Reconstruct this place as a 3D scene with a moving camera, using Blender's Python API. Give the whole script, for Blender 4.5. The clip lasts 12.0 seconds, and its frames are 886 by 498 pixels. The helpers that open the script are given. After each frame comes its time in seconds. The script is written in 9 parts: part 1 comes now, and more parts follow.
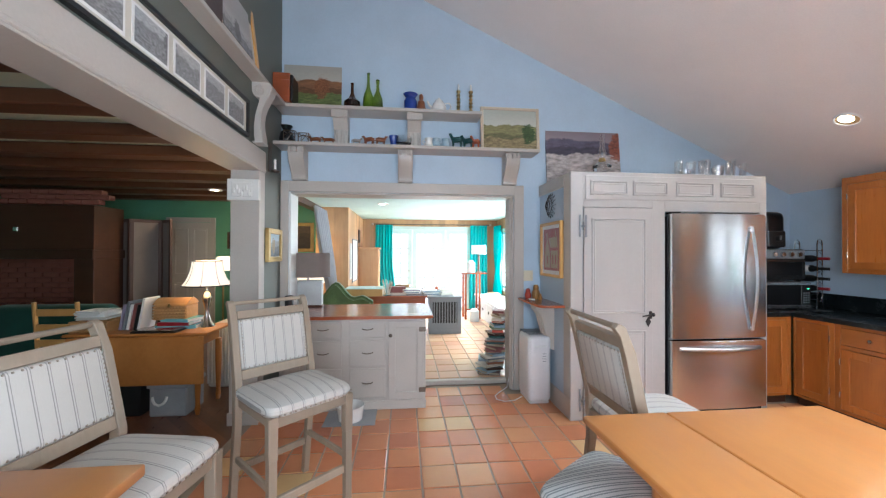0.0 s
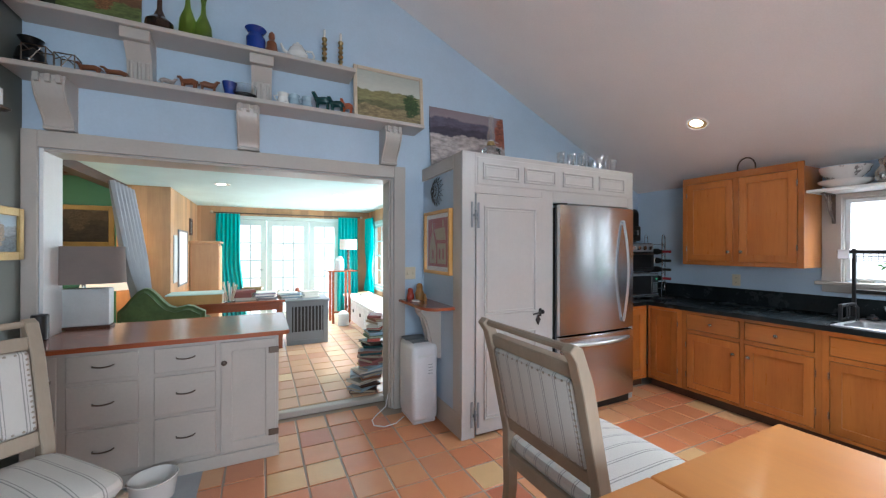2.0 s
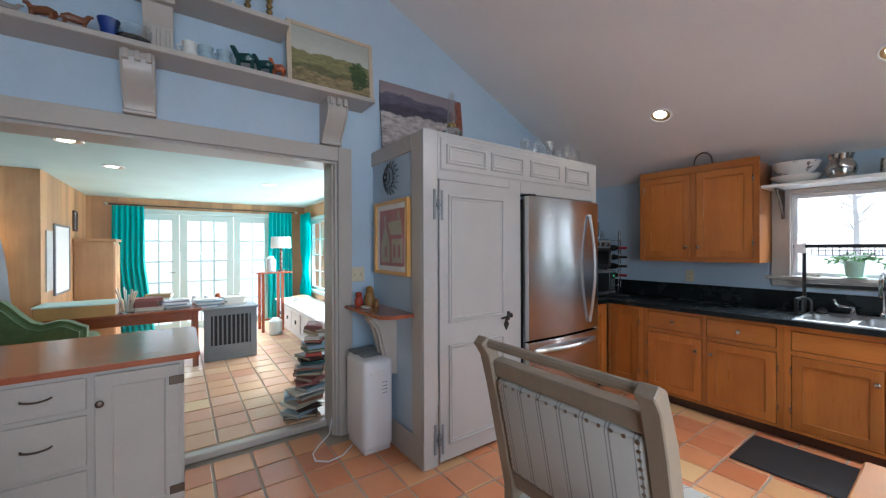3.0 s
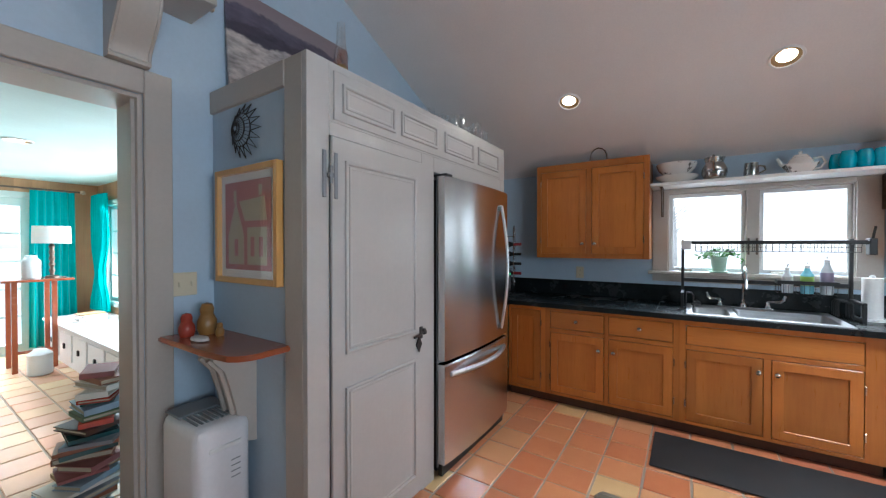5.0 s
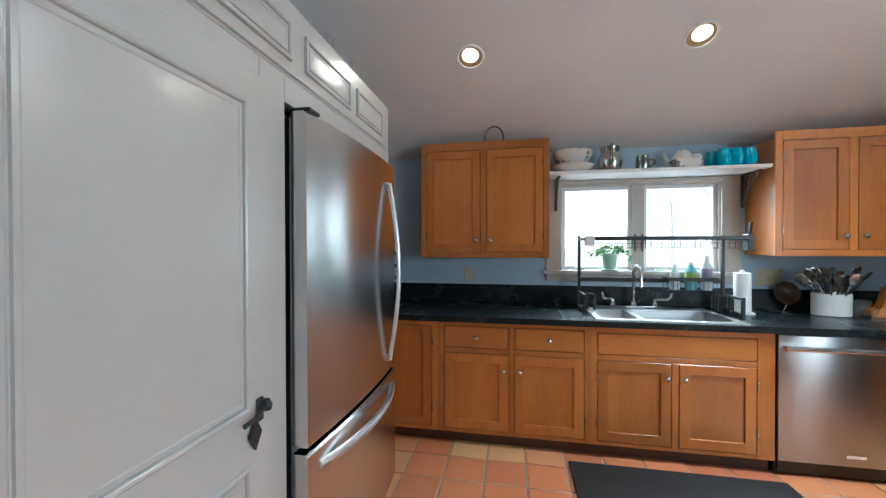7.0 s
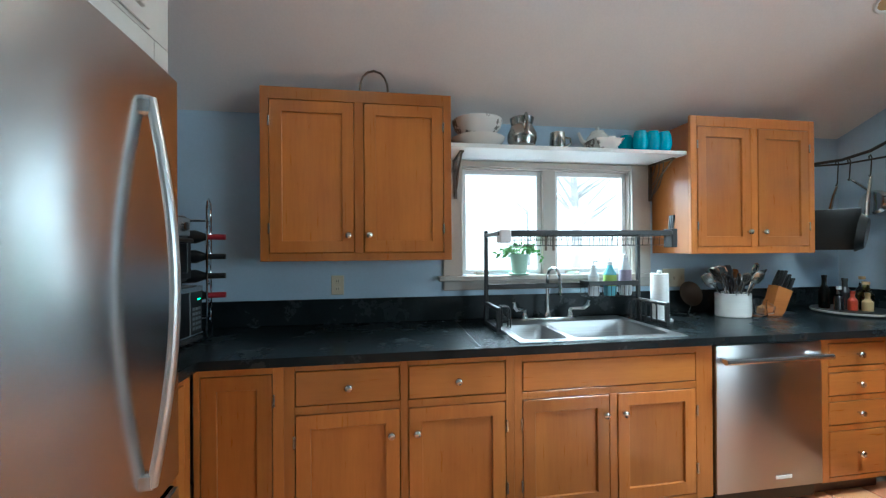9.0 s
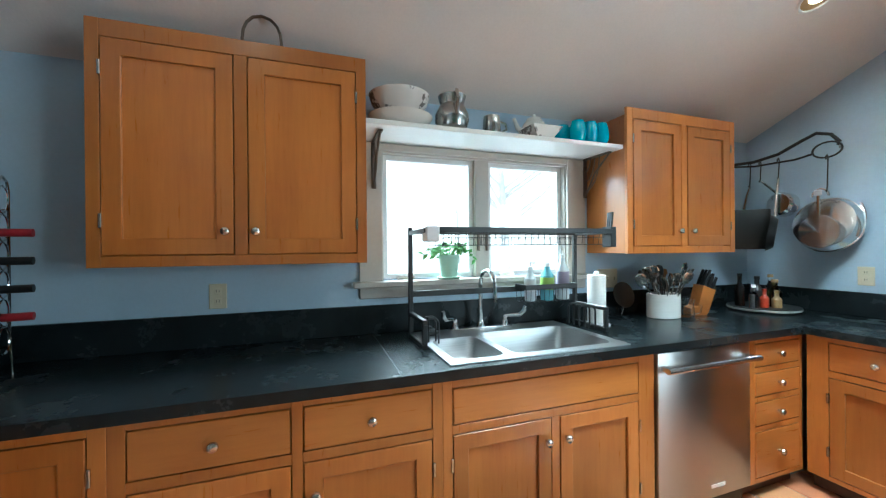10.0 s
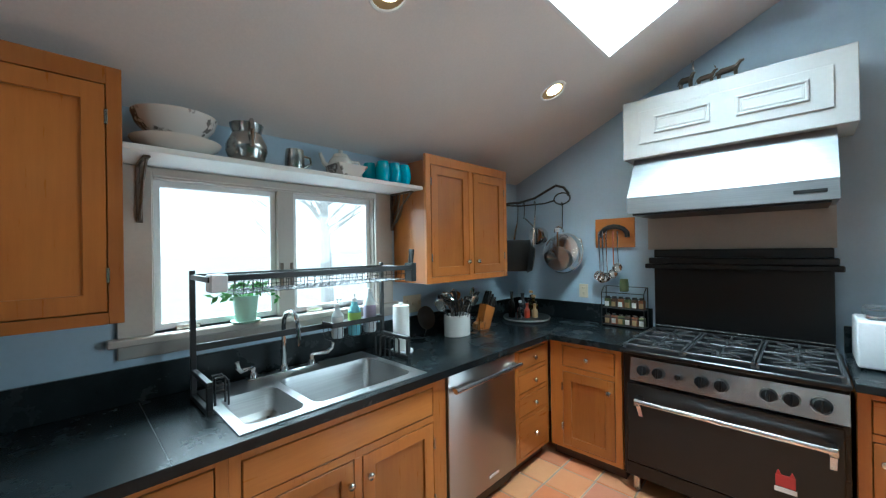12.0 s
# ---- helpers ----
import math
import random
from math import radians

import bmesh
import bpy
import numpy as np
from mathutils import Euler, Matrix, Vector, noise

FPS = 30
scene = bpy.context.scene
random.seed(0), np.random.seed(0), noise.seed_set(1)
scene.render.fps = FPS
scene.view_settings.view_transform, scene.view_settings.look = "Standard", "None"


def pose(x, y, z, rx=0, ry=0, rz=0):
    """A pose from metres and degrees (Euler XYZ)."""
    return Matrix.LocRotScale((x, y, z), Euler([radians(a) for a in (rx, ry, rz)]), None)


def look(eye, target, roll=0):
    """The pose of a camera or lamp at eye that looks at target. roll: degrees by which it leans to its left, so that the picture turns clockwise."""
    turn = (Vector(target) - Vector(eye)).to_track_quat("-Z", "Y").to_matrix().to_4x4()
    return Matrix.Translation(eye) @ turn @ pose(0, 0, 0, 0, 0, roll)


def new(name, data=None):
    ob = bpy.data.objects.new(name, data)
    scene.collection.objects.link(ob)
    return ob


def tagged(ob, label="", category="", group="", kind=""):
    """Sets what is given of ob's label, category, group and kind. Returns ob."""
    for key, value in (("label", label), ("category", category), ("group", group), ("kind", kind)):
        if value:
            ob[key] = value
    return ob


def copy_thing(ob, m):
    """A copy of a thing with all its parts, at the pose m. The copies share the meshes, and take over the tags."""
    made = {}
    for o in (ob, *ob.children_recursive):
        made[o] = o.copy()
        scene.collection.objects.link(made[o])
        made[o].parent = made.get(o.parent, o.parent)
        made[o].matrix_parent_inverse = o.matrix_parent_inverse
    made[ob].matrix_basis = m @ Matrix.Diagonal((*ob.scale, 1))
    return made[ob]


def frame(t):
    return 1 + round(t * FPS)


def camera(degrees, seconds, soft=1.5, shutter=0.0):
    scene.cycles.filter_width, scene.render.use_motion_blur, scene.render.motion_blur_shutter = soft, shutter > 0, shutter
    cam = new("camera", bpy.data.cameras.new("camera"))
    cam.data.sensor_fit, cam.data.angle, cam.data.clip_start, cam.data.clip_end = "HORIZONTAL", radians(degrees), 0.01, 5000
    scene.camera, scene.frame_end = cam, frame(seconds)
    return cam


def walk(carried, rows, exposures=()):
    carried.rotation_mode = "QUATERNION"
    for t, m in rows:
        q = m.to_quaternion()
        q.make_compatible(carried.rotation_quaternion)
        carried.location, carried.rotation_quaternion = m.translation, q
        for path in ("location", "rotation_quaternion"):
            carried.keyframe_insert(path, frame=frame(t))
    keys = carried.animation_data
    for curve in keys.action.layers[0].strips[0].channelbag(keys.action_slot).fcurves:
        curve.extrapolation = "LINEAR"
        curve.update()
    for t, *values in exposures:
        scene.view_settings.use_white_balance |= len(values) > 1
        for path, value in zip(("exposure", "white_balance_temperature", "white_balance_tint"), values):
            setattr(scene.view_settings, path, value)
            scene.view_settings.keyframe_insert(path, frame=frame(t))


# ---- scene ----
cam = camera(100.0, 12.0, soft=1.25)
PATH = [
    (0, (0.148, 0.177, 1.503), (0.355, 2.167, 1.52), 0.2),
    (0.5, (0.166, 0.293, 1.494), (0.567, 2.252, 1.498), 0.1),
    (1, (0.209, 0.486, 1.483), (0.779, 2.403, 1.484), 0.0),
    (1.5, (0.231, 0.668, 1.477), (0.954, 2.533, 1.478), 0.2),
    (2, (0.245, 0.87, 1.477), (1.123, 2.667, 1.476), 0.1),
    (2.5, (0.283, 1.1, 1.468), (1.296, 2.824, 1.46), -0.1),
    (3, (0.341, 1.33, 1.456), (1.497, 2.963, 1.45), -0.2),
    (3.2, (0.359, 1.418, 1.451), (1.575, 3.006, 1.444), -0.2),
    (4.8, (0.615, 2.021, 1.45), (2.248, 3.175, 1.426), 0.0),
    (5, (0.672, 2.077, 1.44), (2.343, 3.177, 1.419), -0.0),
    (5.5, (0.818, 2.246, 1.444), (2.593, 3.167, 1.419), -0.0),
    (6, (0.987, 2.383, 1.422), (2.849, 3.112, 1.398), -0.1),
    (6.5, (1.213, 2.524, 1.423), (3.14, 3.059, 1.398), -0.3),
    (7, (1.425, 2.631, 1.411), (3.391, 3.002, 1.392), -0.1),
    (7.2, (1.524, 2.672, 1.412), (3.502, 2.97, 1.387), -0.1),
    (8.8, (2.248, 2.71, 1.365), (4.236, 2.49, 1.38), -0.4),
    (9, (2.328, 2.714, 1.366), (4.306, 2.417, 1.374), -0.4),
    (9.5, (2.523, 2.652, 1.365), (4.468, 2.185, 1.369), -0.4),
    (10, (2.678, 2.584, 1.375), (4.567, 1.928, 1.372), -0.5),
    (10.5, (2.723, 2.53, 1.401), (4.524, 1.659, 1.401), -0.6),
    (11, (2.692, 2.508, 1.438), (4.351, 1.39, 1.444), -0.7),
    (11.5, (2.649, 2.505, 1.497), (4.17, 1.207, 1.502), -0.8),
    (12, (2.603, 2.512, 1.56), (4.001, 1.082, 1.564), -0.9),
]
walk(cam, [(t, look(eye, target, roll)) for t, eye, target, roll in PATH], [(0, 2.5, 5650, 7), (1, 2.4, 5650, 7), (2.5, 2.0, 5550, 6), (3.5, 1.82, 5500, 6), (5, 1.87, 5500, 4), (6, 2.15, 5400, 1), (7.2, 2.1, 5350, -3), (9, 2.22, 5150, -8), (9.7, 2.42, 5150, -11), (11, 2.15, 5150, -12), (12, 1.75, 5150, -10)])

# ---- light ----
world = bpy.data.worlds.new("overcast_sky")
world.use_nodes = True
scene.world = world
_wn = world.node_tree
_sky = _wn.nodes.new("ShaderNodeTexSky")
_sky.sky_type = 'NISHITA'
_sky.sun_disc = False
_sky.sun_elevation, _sky.sun_rotation = radians(48), radians(70)
_haze = _wn.nodes.new("ShaderNodeHueSaturation")
_haze.inputs["Saturation"].default_value = 0.25
_wn.links.new(_sky.outputs[0], _haze.inputs["Color"])
_wn.links.new(_haze.outputs[0], _wn.nodes["Background"].inputs[0])
_wn.nodes["Background"].inputs[1].default_value = 0.09

sun_data = bpy.data.lights.new("sun", 'SUN')
sun_data.energy, sun_data.angle, sun_data.color = 1.2, radians(12), (1.0, 0.95, 0.88)
sun = new("sun", sun_data)
sun.matrix_world = look((20, 7, 22), (0, 0, 0))


def area_lamp(name, eye, target, sx, sy, watts, color):
    d = bpy.data.lights.new(name, 'AREA')
    d.shape, d.size, d.size_y, d.energy, d.color = 'RECTANGLE', sx, sy, watts, color
    ob = new(name, d)
    ob.matrix_world = look(eye, target)
    return ob


def point_lamp(name, place, watts, color, radius=0.04):
    d = bpy.data.lights.new(name, 'POINT')
    d.energy, d.color, d.shadow_soft_size = watts, color, radius
    ob = new(name, d)
    ob.location = place
    return ob


DAY = (0.93, 0.97, 1.0)
area_lamp("window_daylight", (5.80, 1.62, 2.46), (3.4, 1.62, 1.05), 1.7, 0.6, 52, DAY)
area_lamp("skylight_daylight", (3.05, 0.46, 3.75), (2.95, 0.46, 0), 1.2, 1.2, 108, DAY)
# Fill lamp at the added, unseen window; brightens gable wall and pantry front.
area_lamp("added_back_fill", (0.3, -0.80, 1.55), (0.3, 4, 2.2), 2.2, 1.3, 20, DAY)
area_lamp("garden_door_daylight", (0.8, 10.2, 2.80), (0.8, 6.0, 0.3), 2.6, 0.8, 240, (1.0, 0.99, 0.97))
area_lamp("side_window_daylight", (2.60, 7.2, 1.35), (0, 7.0, 0.6), 2.9, 1.3, 30, (1.0, 0.99, 0.97))

# ---- materials ----


def nodes_of(name, rough=0.5, metal=0.0, coat=0.0):
    m = bpy.data.materials.new(name)
    m.use_nodes = True
    t = m.node_tree
    b = t.nodes["Principled BSDF"]
    b.inputs["Roughness"].default_value = rough
    b.inputs["Metallic"].default_value = metal
    b.inputs["Coat Weight"].default_value = coat
    b.inputs["Coat Roughness"].default_value = 0.15
    return m, t, b


def coords(t, scale=(1, 1, 1)):
    c = t.nodes.new("ShaderNodeTexCoord")
    mp = t.nodes.new("ShaderNodeMapping")
    mp.inputs["Scale"].default_value = scale
    t.links.new(c.outputs["Object"], mp.inputs["Vector"])
    return mp.outputs[0]


def noise_of(t, vec, scale, detail=4.0, rough=0.6):
    n = t.nodes.new("ShaderNodeTexNoise")
    n.inputs["Scale"].default_value, n.inputs["Detail"].default_value, n.inputs["Roughness"].default_value = scale, detail, rough
    t.links.new(vec, n.inputs["Vector"])
    return n.outputs["Fac"]


def ramp(t, fac, stops):
    r = t.nodes.new("ShaderNodeValToRGB")
    e = r.color_ramp.elements
    while len(e) < len(stops):
        e.new(0.5)
    for el, (p, c) in zip(e, stops):
        el.position, el.color = p, (*c, 1)
    t.links.new(fac, r.inputs[0])
    return r.outputs[0]


def mix(t, fac, a, b, mode='MIX'):
    n = t.nodes.new("ShaderNodeMix")
    n.data_type, n.blend_type = 'RGBA', mode
    for sock, v in ((n.inputs[0], fac), (n.inputs[6], a), (n.inputs[7], b)):
        if isinstance(v, (int, float)):
            sock.default_value = v
        elif isinstance(v, tuple):
            sock.default_value = (*v, 1)
        else:
            t.links.new(v, sock)
    return n.outputs[2]


def math_of(t, op, a, b=0.0, c=0.0):
    n = t.nodes.new("ShaderNodeMath")
    n.operation = op
    for i, v in enumerate((a, b, c)):
        if isinstance(v, (int, float)):
            n.inputs[i].default_value = v
        else:
            t.links.new(v, n.inputs[i])
    return n.outputs[0]


def bump(t, b, height, strength=0.2, dist=0.01):
    n = t.nodes.new("ShaderNodeBump")
    n.inputs["Strength"].default_value, n.inputs["Distance"].default_value = strength, dist
    t.links.new(height, n.inputs["Height"])
    t.links.new(n.outputs[0], b.inputs["Normal"])


def shade(c, k):
    return tuple(min(1.0, v * k) for v in c)


def paint(name, c, rough=0.5, vary=0.06, relief=0.05, fine=60.0, coat=0.0, metal=0.0):
    """Painted, cast or glazed surface: broad mottling and a fine grain."""
    m, t, b = nodes_of(name, rough, metal, coat)
    v = coords(t)
    big = noise_of(t, v, 1.7, 3)
    small = noise_of(t, v, fine, 4)
    col = ramp(t, big, [(0.3, shade(c, 1 - vary)), (0.7, shade(c, 1 + vary))])
    col = mix(t, 0.12, col, ramp(t, small, [(0.35, shade(c, 0.82)), (0.65, shade(c, 1.15))]))
    t.links.new(col, b.inputs["Base Color"])
    t.links.new(math_of(t, 'MULTIPLY_ADD', big, 0.16, rough - 0.08), b.inputs["Roughness"])
    bump(t, b, small, relief)
    return m


def wood(name, dark, light, axis='z', rough=0.38, scale=1.0, coat=0.15, boards=0.0):
    """Growth figure stretched along an axis, fine pores, a blotchy cast and a tone of its own for each piece."""
    m, t, b = nodes_of(name, rough, 0.0, coat)
    k = {'x': (0.55, 7, 7), 'y': (7, 0.55, 7), 'z': (7, 7, 0.55)}[axis]
    inf = t.nodes.new("ShaderNodeObjectInfo")
    shift = t.nodes.new("ShaderNodeVectorMath")
    shift.operation = 'ADD'
    seed = t.nodes.new("ShaderNodeCombineXYZ")
    for n_ in range(3):
        t.links.new(math_of(t, 'MULTIPLY', inf.outputs["Random"], 37.0 + 11 * n_), seed.inputs[n_])
    t.links.new(coords(t, tuple(a * scale for a in k)), shift.inputs[0])
    t.links.new(seed.outputs[0], shift.inputs[1])
    v = shift.outputs[0]
    n1 = noise_of(t, v, 0.8, 3, 0.5)
    rings = math_of(t, 'PINGPONG', math_of(t, 'MULTIPLY', n1, 9.0), 1.0)
    n2 = noise_of(t, v, 9.0, 4, 0.65)
    cast = noise_of(t, coords(t, (2.2, 2.2, 2.2)), 1.6, 3, 0.55)
    mid = tuple((p + q) / 2 for p, q in zip(dark, light))
    col = ramp(t, n1, [(0.25, tuple(0.35 * p + 0.65 * q for p, q in zip(dark, mid))), (0.5, mid), (0.78, light)])
    col = mix(t, 0.16, col, ramp(t, rings, [(0.0, dark), (0.35, mid), (1.0, light)]))
    col = mix(t, 0.12, col, ramp(t, n2, [(0.38, shade(dark, 0.7)), (0.62, light)]))
    col = mix(t, 0.22, col, ramp(t, cast, [(0.3, shade(dark, 1.05)), (0.7, shade(light, 1.05))]))
    tone = math_of(t, 'MULTIPLY_ADD', inf.outputs["Random"], 0.34, 0.84)
    if boards:
        cx = t.nodes.new("ShaderNodeSeparateXYZ")
        t.links.new(coords(t), cx.inputs[0])
        q = math_of(t, 'ADD', cx.outputs[0], cx.outputs[1])
        w = t.nodes.new("ShaderNodeTexWhiteNoise")
        w.noise_dimensions = '1D'
        t.links.new(math_of(t, 'FLOOR', math_of(t, 'DIVIDE', q, boards)), w.inputs["W"])
        tone = math_of(t, 'MULTIPLY', tone, math_of(t, 'MULTIPLY_ADD', w.outputs[0], 0.46, 0.74))
    g = t.nodes.new("ShaderNodeCombineColor")
    for n_ in range(3):
        t.links.new(tone, g.inputs[n_])
    col = mix(t, 1.0, col, g.outputs[0], 'MULTIPLY')
    t.links.new(col, b.inputs["Base Color"])
    t.links.new(math_of(t, 'MULTIPLY_ADD', n2, 0.16, rough - 0.08), b.inputs["Roughness"])
    bump(t, b, n2, 0.06, 0.003)
    return m


def gloss_paint(name, c):
    """Brushed gloss enamel: a hard coat with long upright brush marks."""
    m, t, b = nodes_of(name, 0.45, 0.0, 0.6)
    b.inputs["Coat Roughness"].default_value = 0.16
    v = coords(t)
    big, small = noise_of(t, v, 1.3, 3), noise_of(t, v, 40, 4)
    marks = noise_of(t, coords(t, (1.0, 1.0, 0.06)), 55, 3)
    wavy = noise_of(t, coords(t, (1.0, 1.0, 0.35)), 7, 2)
    col = ramp(t, big, [(0.3, shade(c, 0.96)), (0.7, shade(c, 1.04))])
    col = mix(t, 0.08, col, ramp(t, small, [(0.35, shade(c, 0.8)), (0.65, shade(c, 1.15))]))
    t.links.new(col, b.inputs["Base Color"])
    n = t.nodes.new("ShaderNodeBump")
    n.inputs["Strength"].default_value, n.inputs["Distance"].default_value = 0.22, 0.004
    t.links.new(math_of(t, 'ADD', math_of(t, 'MULTIPLY', marks, 0.35), math_of(t, 'MULTIPLY', wavy, 0.9)), n.inputs["Height"])
    t.links.new(n.outputs[0], b.inputs["Normal"])
    t.links.new(n.outputs[0], b.inputs["Coat Normal"])
    return m


def steel(name, c=(0.62, 0.61, 0.60), rough=0.24, axis='z', brush=90.0, groove=0.03, stretch=0.0):
    m, t, b = nodes_of(name, rough, 1.0)
    if stretch:
        up = t.nodes.new("ShaderNodeCombineXYZ")
        up.inputs[2].default_value = 1.0
        b.inputs["Anisotropic"].default_value = stretch
        t.links.new(up.outputs[0], b.inputs["Tangent"])
    k = {'x': (1, brush, brush), 'y': (brush, 1, brush), 'z': (brush, brush, 1)}[axis]
    n = noise_of(t, coords(t, k), 2.0, 3)
    big = noise_of(t, coords(t), 3.0, 3)
    fine = 0.02 if stretch else 1.0
    t.links.new(ramp(t, n, [(0.3, shade(c, 1 - 0.10 * fine)), (0.7, shade(c, 1 + 0.07 * fine))]), b.inputs["Base Color"])
    t.links.new(math_of(t, 'ADD', math_of(t, 'MULTIPLY_ADD', n, 0.08 * fine, rough - 0.06 * fine), math_of(t, 'MULTIPLY', big, 0.05)), b.inputs["Roughness"])
    bump(t, b, n, groove, 0.002)
    return m


def glass(name, tint=(0.95, 0.97, 0.97), rough=0.02):
    m, t, b = nodes_of(name, rough)
    b.inputs["Transmission Weight"].default_value = 1.0
    b.inputs["Base Color"].default_value = (*tint, 1)
    b.inputs["IOR"].default_value = 1.45
    return m


def pane_glass(name, face_on=0.04, edge=0.22):
    m = bpy.data.materials.new(name)
    m.use_nodes = True
    t = m.node_tree
    out = t.nodes["Material Output"]
    tr, gl, mx, fr = (t.nodes.new(k) for k in ("ShaderNodeBsdfTransparent", "ShaderNodeBsdfGlossy", "ShaderNodeMixShader", "ShaderNodeLayerWeight"))
    gl.inputs["Roughness"].default_value = 0.03
    t.links.new(math_of(t, 'MULTIPLY_ADD', math_of(t, 'POWER', fr.outputs["Facing"], 4.0), edge, face_on), mx.inputs[0])
    t.links.new(tr.outputs[0], mx.inputs[1])
    t.links.new(gl.outputs[0], mx.inputs[2])
    t.links.new(mx.outputs[0], out.inputs[0])
    return m


def glow(name, c, power):
    m, t, b = nodes_of(name, 0.5)
    b.inputs["Base Color"].default_value = (*c, 1)
    b.inputs["Emission Color"].default_value = (*c, 1)
    b.inputs["Emission Strength"].default_value = power
    return m


def fabric(name, c, weave=420.0, fold=0.1, rough=0.9):
    m, t, b = nodes_of(name, rough)
    b.inputs["Sheen Weight"].default_value = 0.15
    v = coords(t)
    big, small = noise_of(t, v, 5, 3), noise_of(t, v, weave, 2)
    col = ramp(t, big, [(0.3, shade(c, 1 - fold)), (0.7, shade(c, 1 + fold))])
    col = mix(t, 0.25, col, ramp(t, small, [(0.35, shade(c, 0.6)), (0.65, shade(c, 1.25))]))
    t.links.new(col, b.inputs["Base Color"])
    bump(t, b, small, 0.15, 0.003)
    return m


def striped_linen(name, c, line, pitch, dense=False):
    """Linen with pairs of dark woven lines along its local x."""
    m, t, b = nodes_of(name, 0.92)
    v = coords(t)
    s = t.nodes.new("ShaderNodeSeparateXYZ")
    t.links.new(v, s.inputs[0])
    wob = math_of(t, 'MULTIPLY', noise_of(t, v, 300, 2), 0.05)
    f = math_of(t, 'ADD', math_of(t, 'FRACT', math_of(t, 'DIVIDE', math_of(t, 'ADD', s.outputs[1], 4.0), pitch)), wob)
    on = 0.0
    bands = ((0.38, 0.03), (0.52, 0.022)) if not dense else ((0.25, 0.10), (0.6, 0.10))
    for at, wide in bands:
        d = math_of(t, 'LESS_THAN', math_of(t, 'ABSOLUTE', math_of(t, 'SUBTRACT', f, at)), wide)
        on = math_of(t, 'MAXIMUM', d, on)
    weave = noise_of(t, v, 500, 2)
    base = ramp(t, weave, [(0.35, shade(c, 0.86)), (0.65, shade(c, 1.06))])
    big = noise_of(t, v, 4, 3)
    base = mix(t, 0.3, base, ramp(t, big, [(0.3, shade(c, 0.9)), (0.7, c)]))
    t.links.new(mix(t, math_of(t, 'MULTIPLY', on, 0.8), base, line), b.inputs["Base Color"])
    bump(t, b, weave, 0.2, 0.002)
    return m


def tile_clay(name, stops):
    m, t, b = nodes_of(name, 0.3, 0.0, 0.15)
    inf = t.nodes.new("ShaderNodeObjectInfo")
    geo = t.nodes.new("ShaderNodeNewGeometry")
    rnd = math_of(t, 'FRACT', math_of(t, 'ADD', inf.outputs["Random"], geo.outputs["Random Per Island"]))
    col = ramp(t, rnd, stops)
    g = t.nodes.new("ShaderNodeTexCoord")
    add = t.nodes.new("ShaderNodeVectorMath")
    add.operation = 'ADD'
    t.links.new(geo.outputs["Position"], add.inputs[0])
    cloud = noise_of(t, add.outputs[0], 9, 4)
    speck = noise_of(t, add.outputs[0], 90, 3)
    col = mix(t, 0.13, col, ramp(t, cloud, [(0.3, (0.48, 0.13, 0.04)), (0.7, (0.66, 0.34, 0.15))]))
    col = mix(t, 0.025, col, ramp(t, speck, [(0.4, (0.20, 0.07, 0.03)), (0.6, (0.65, 0.38, 0.22))]))
    t.links.new(col, b.inputs["Base Color"])
    t.links.new(math_of(t, 'MULTIPLY_ADD', cloud, 0.12, 0.26), b.inputs["Roughness"])
    bump(t, b, noise_of(t, add.outputs[0], 5, 2), 0.09, 0.012)
    return m


def slate(name):
    m, t, b = nodes_of(name, 0.36)
    b.inputs["Specular IOR Level"].default_value = 0.32
    v = coords(t)
    n = noise_of(t, v, 3, 6, 0.7)
    vein = noise_of(t, coords(t, (0.8, 2.4, 1)), 6, 8, 0.75)
    col = ramp(t, n, [(0.3, (0.005, 0.007, 0.008)), (0.7, (0.017, 0.022, 0.024))])
    col = mix(t, ramp(t, vein, [(0.70, (0, 0, 0)), (0.80, (0.14, 0.14, 0.14))]), col, (0.09, 0.11, 0.115))
    t.links.new(col, b.inputs["Base Color"])
    t.links.new(math_of(t, 'MULTIPLY_ADD', n, 0.06, 0.24), b.inputs["Roughness"])
    bump(t, b, n, 0.05)
    return m


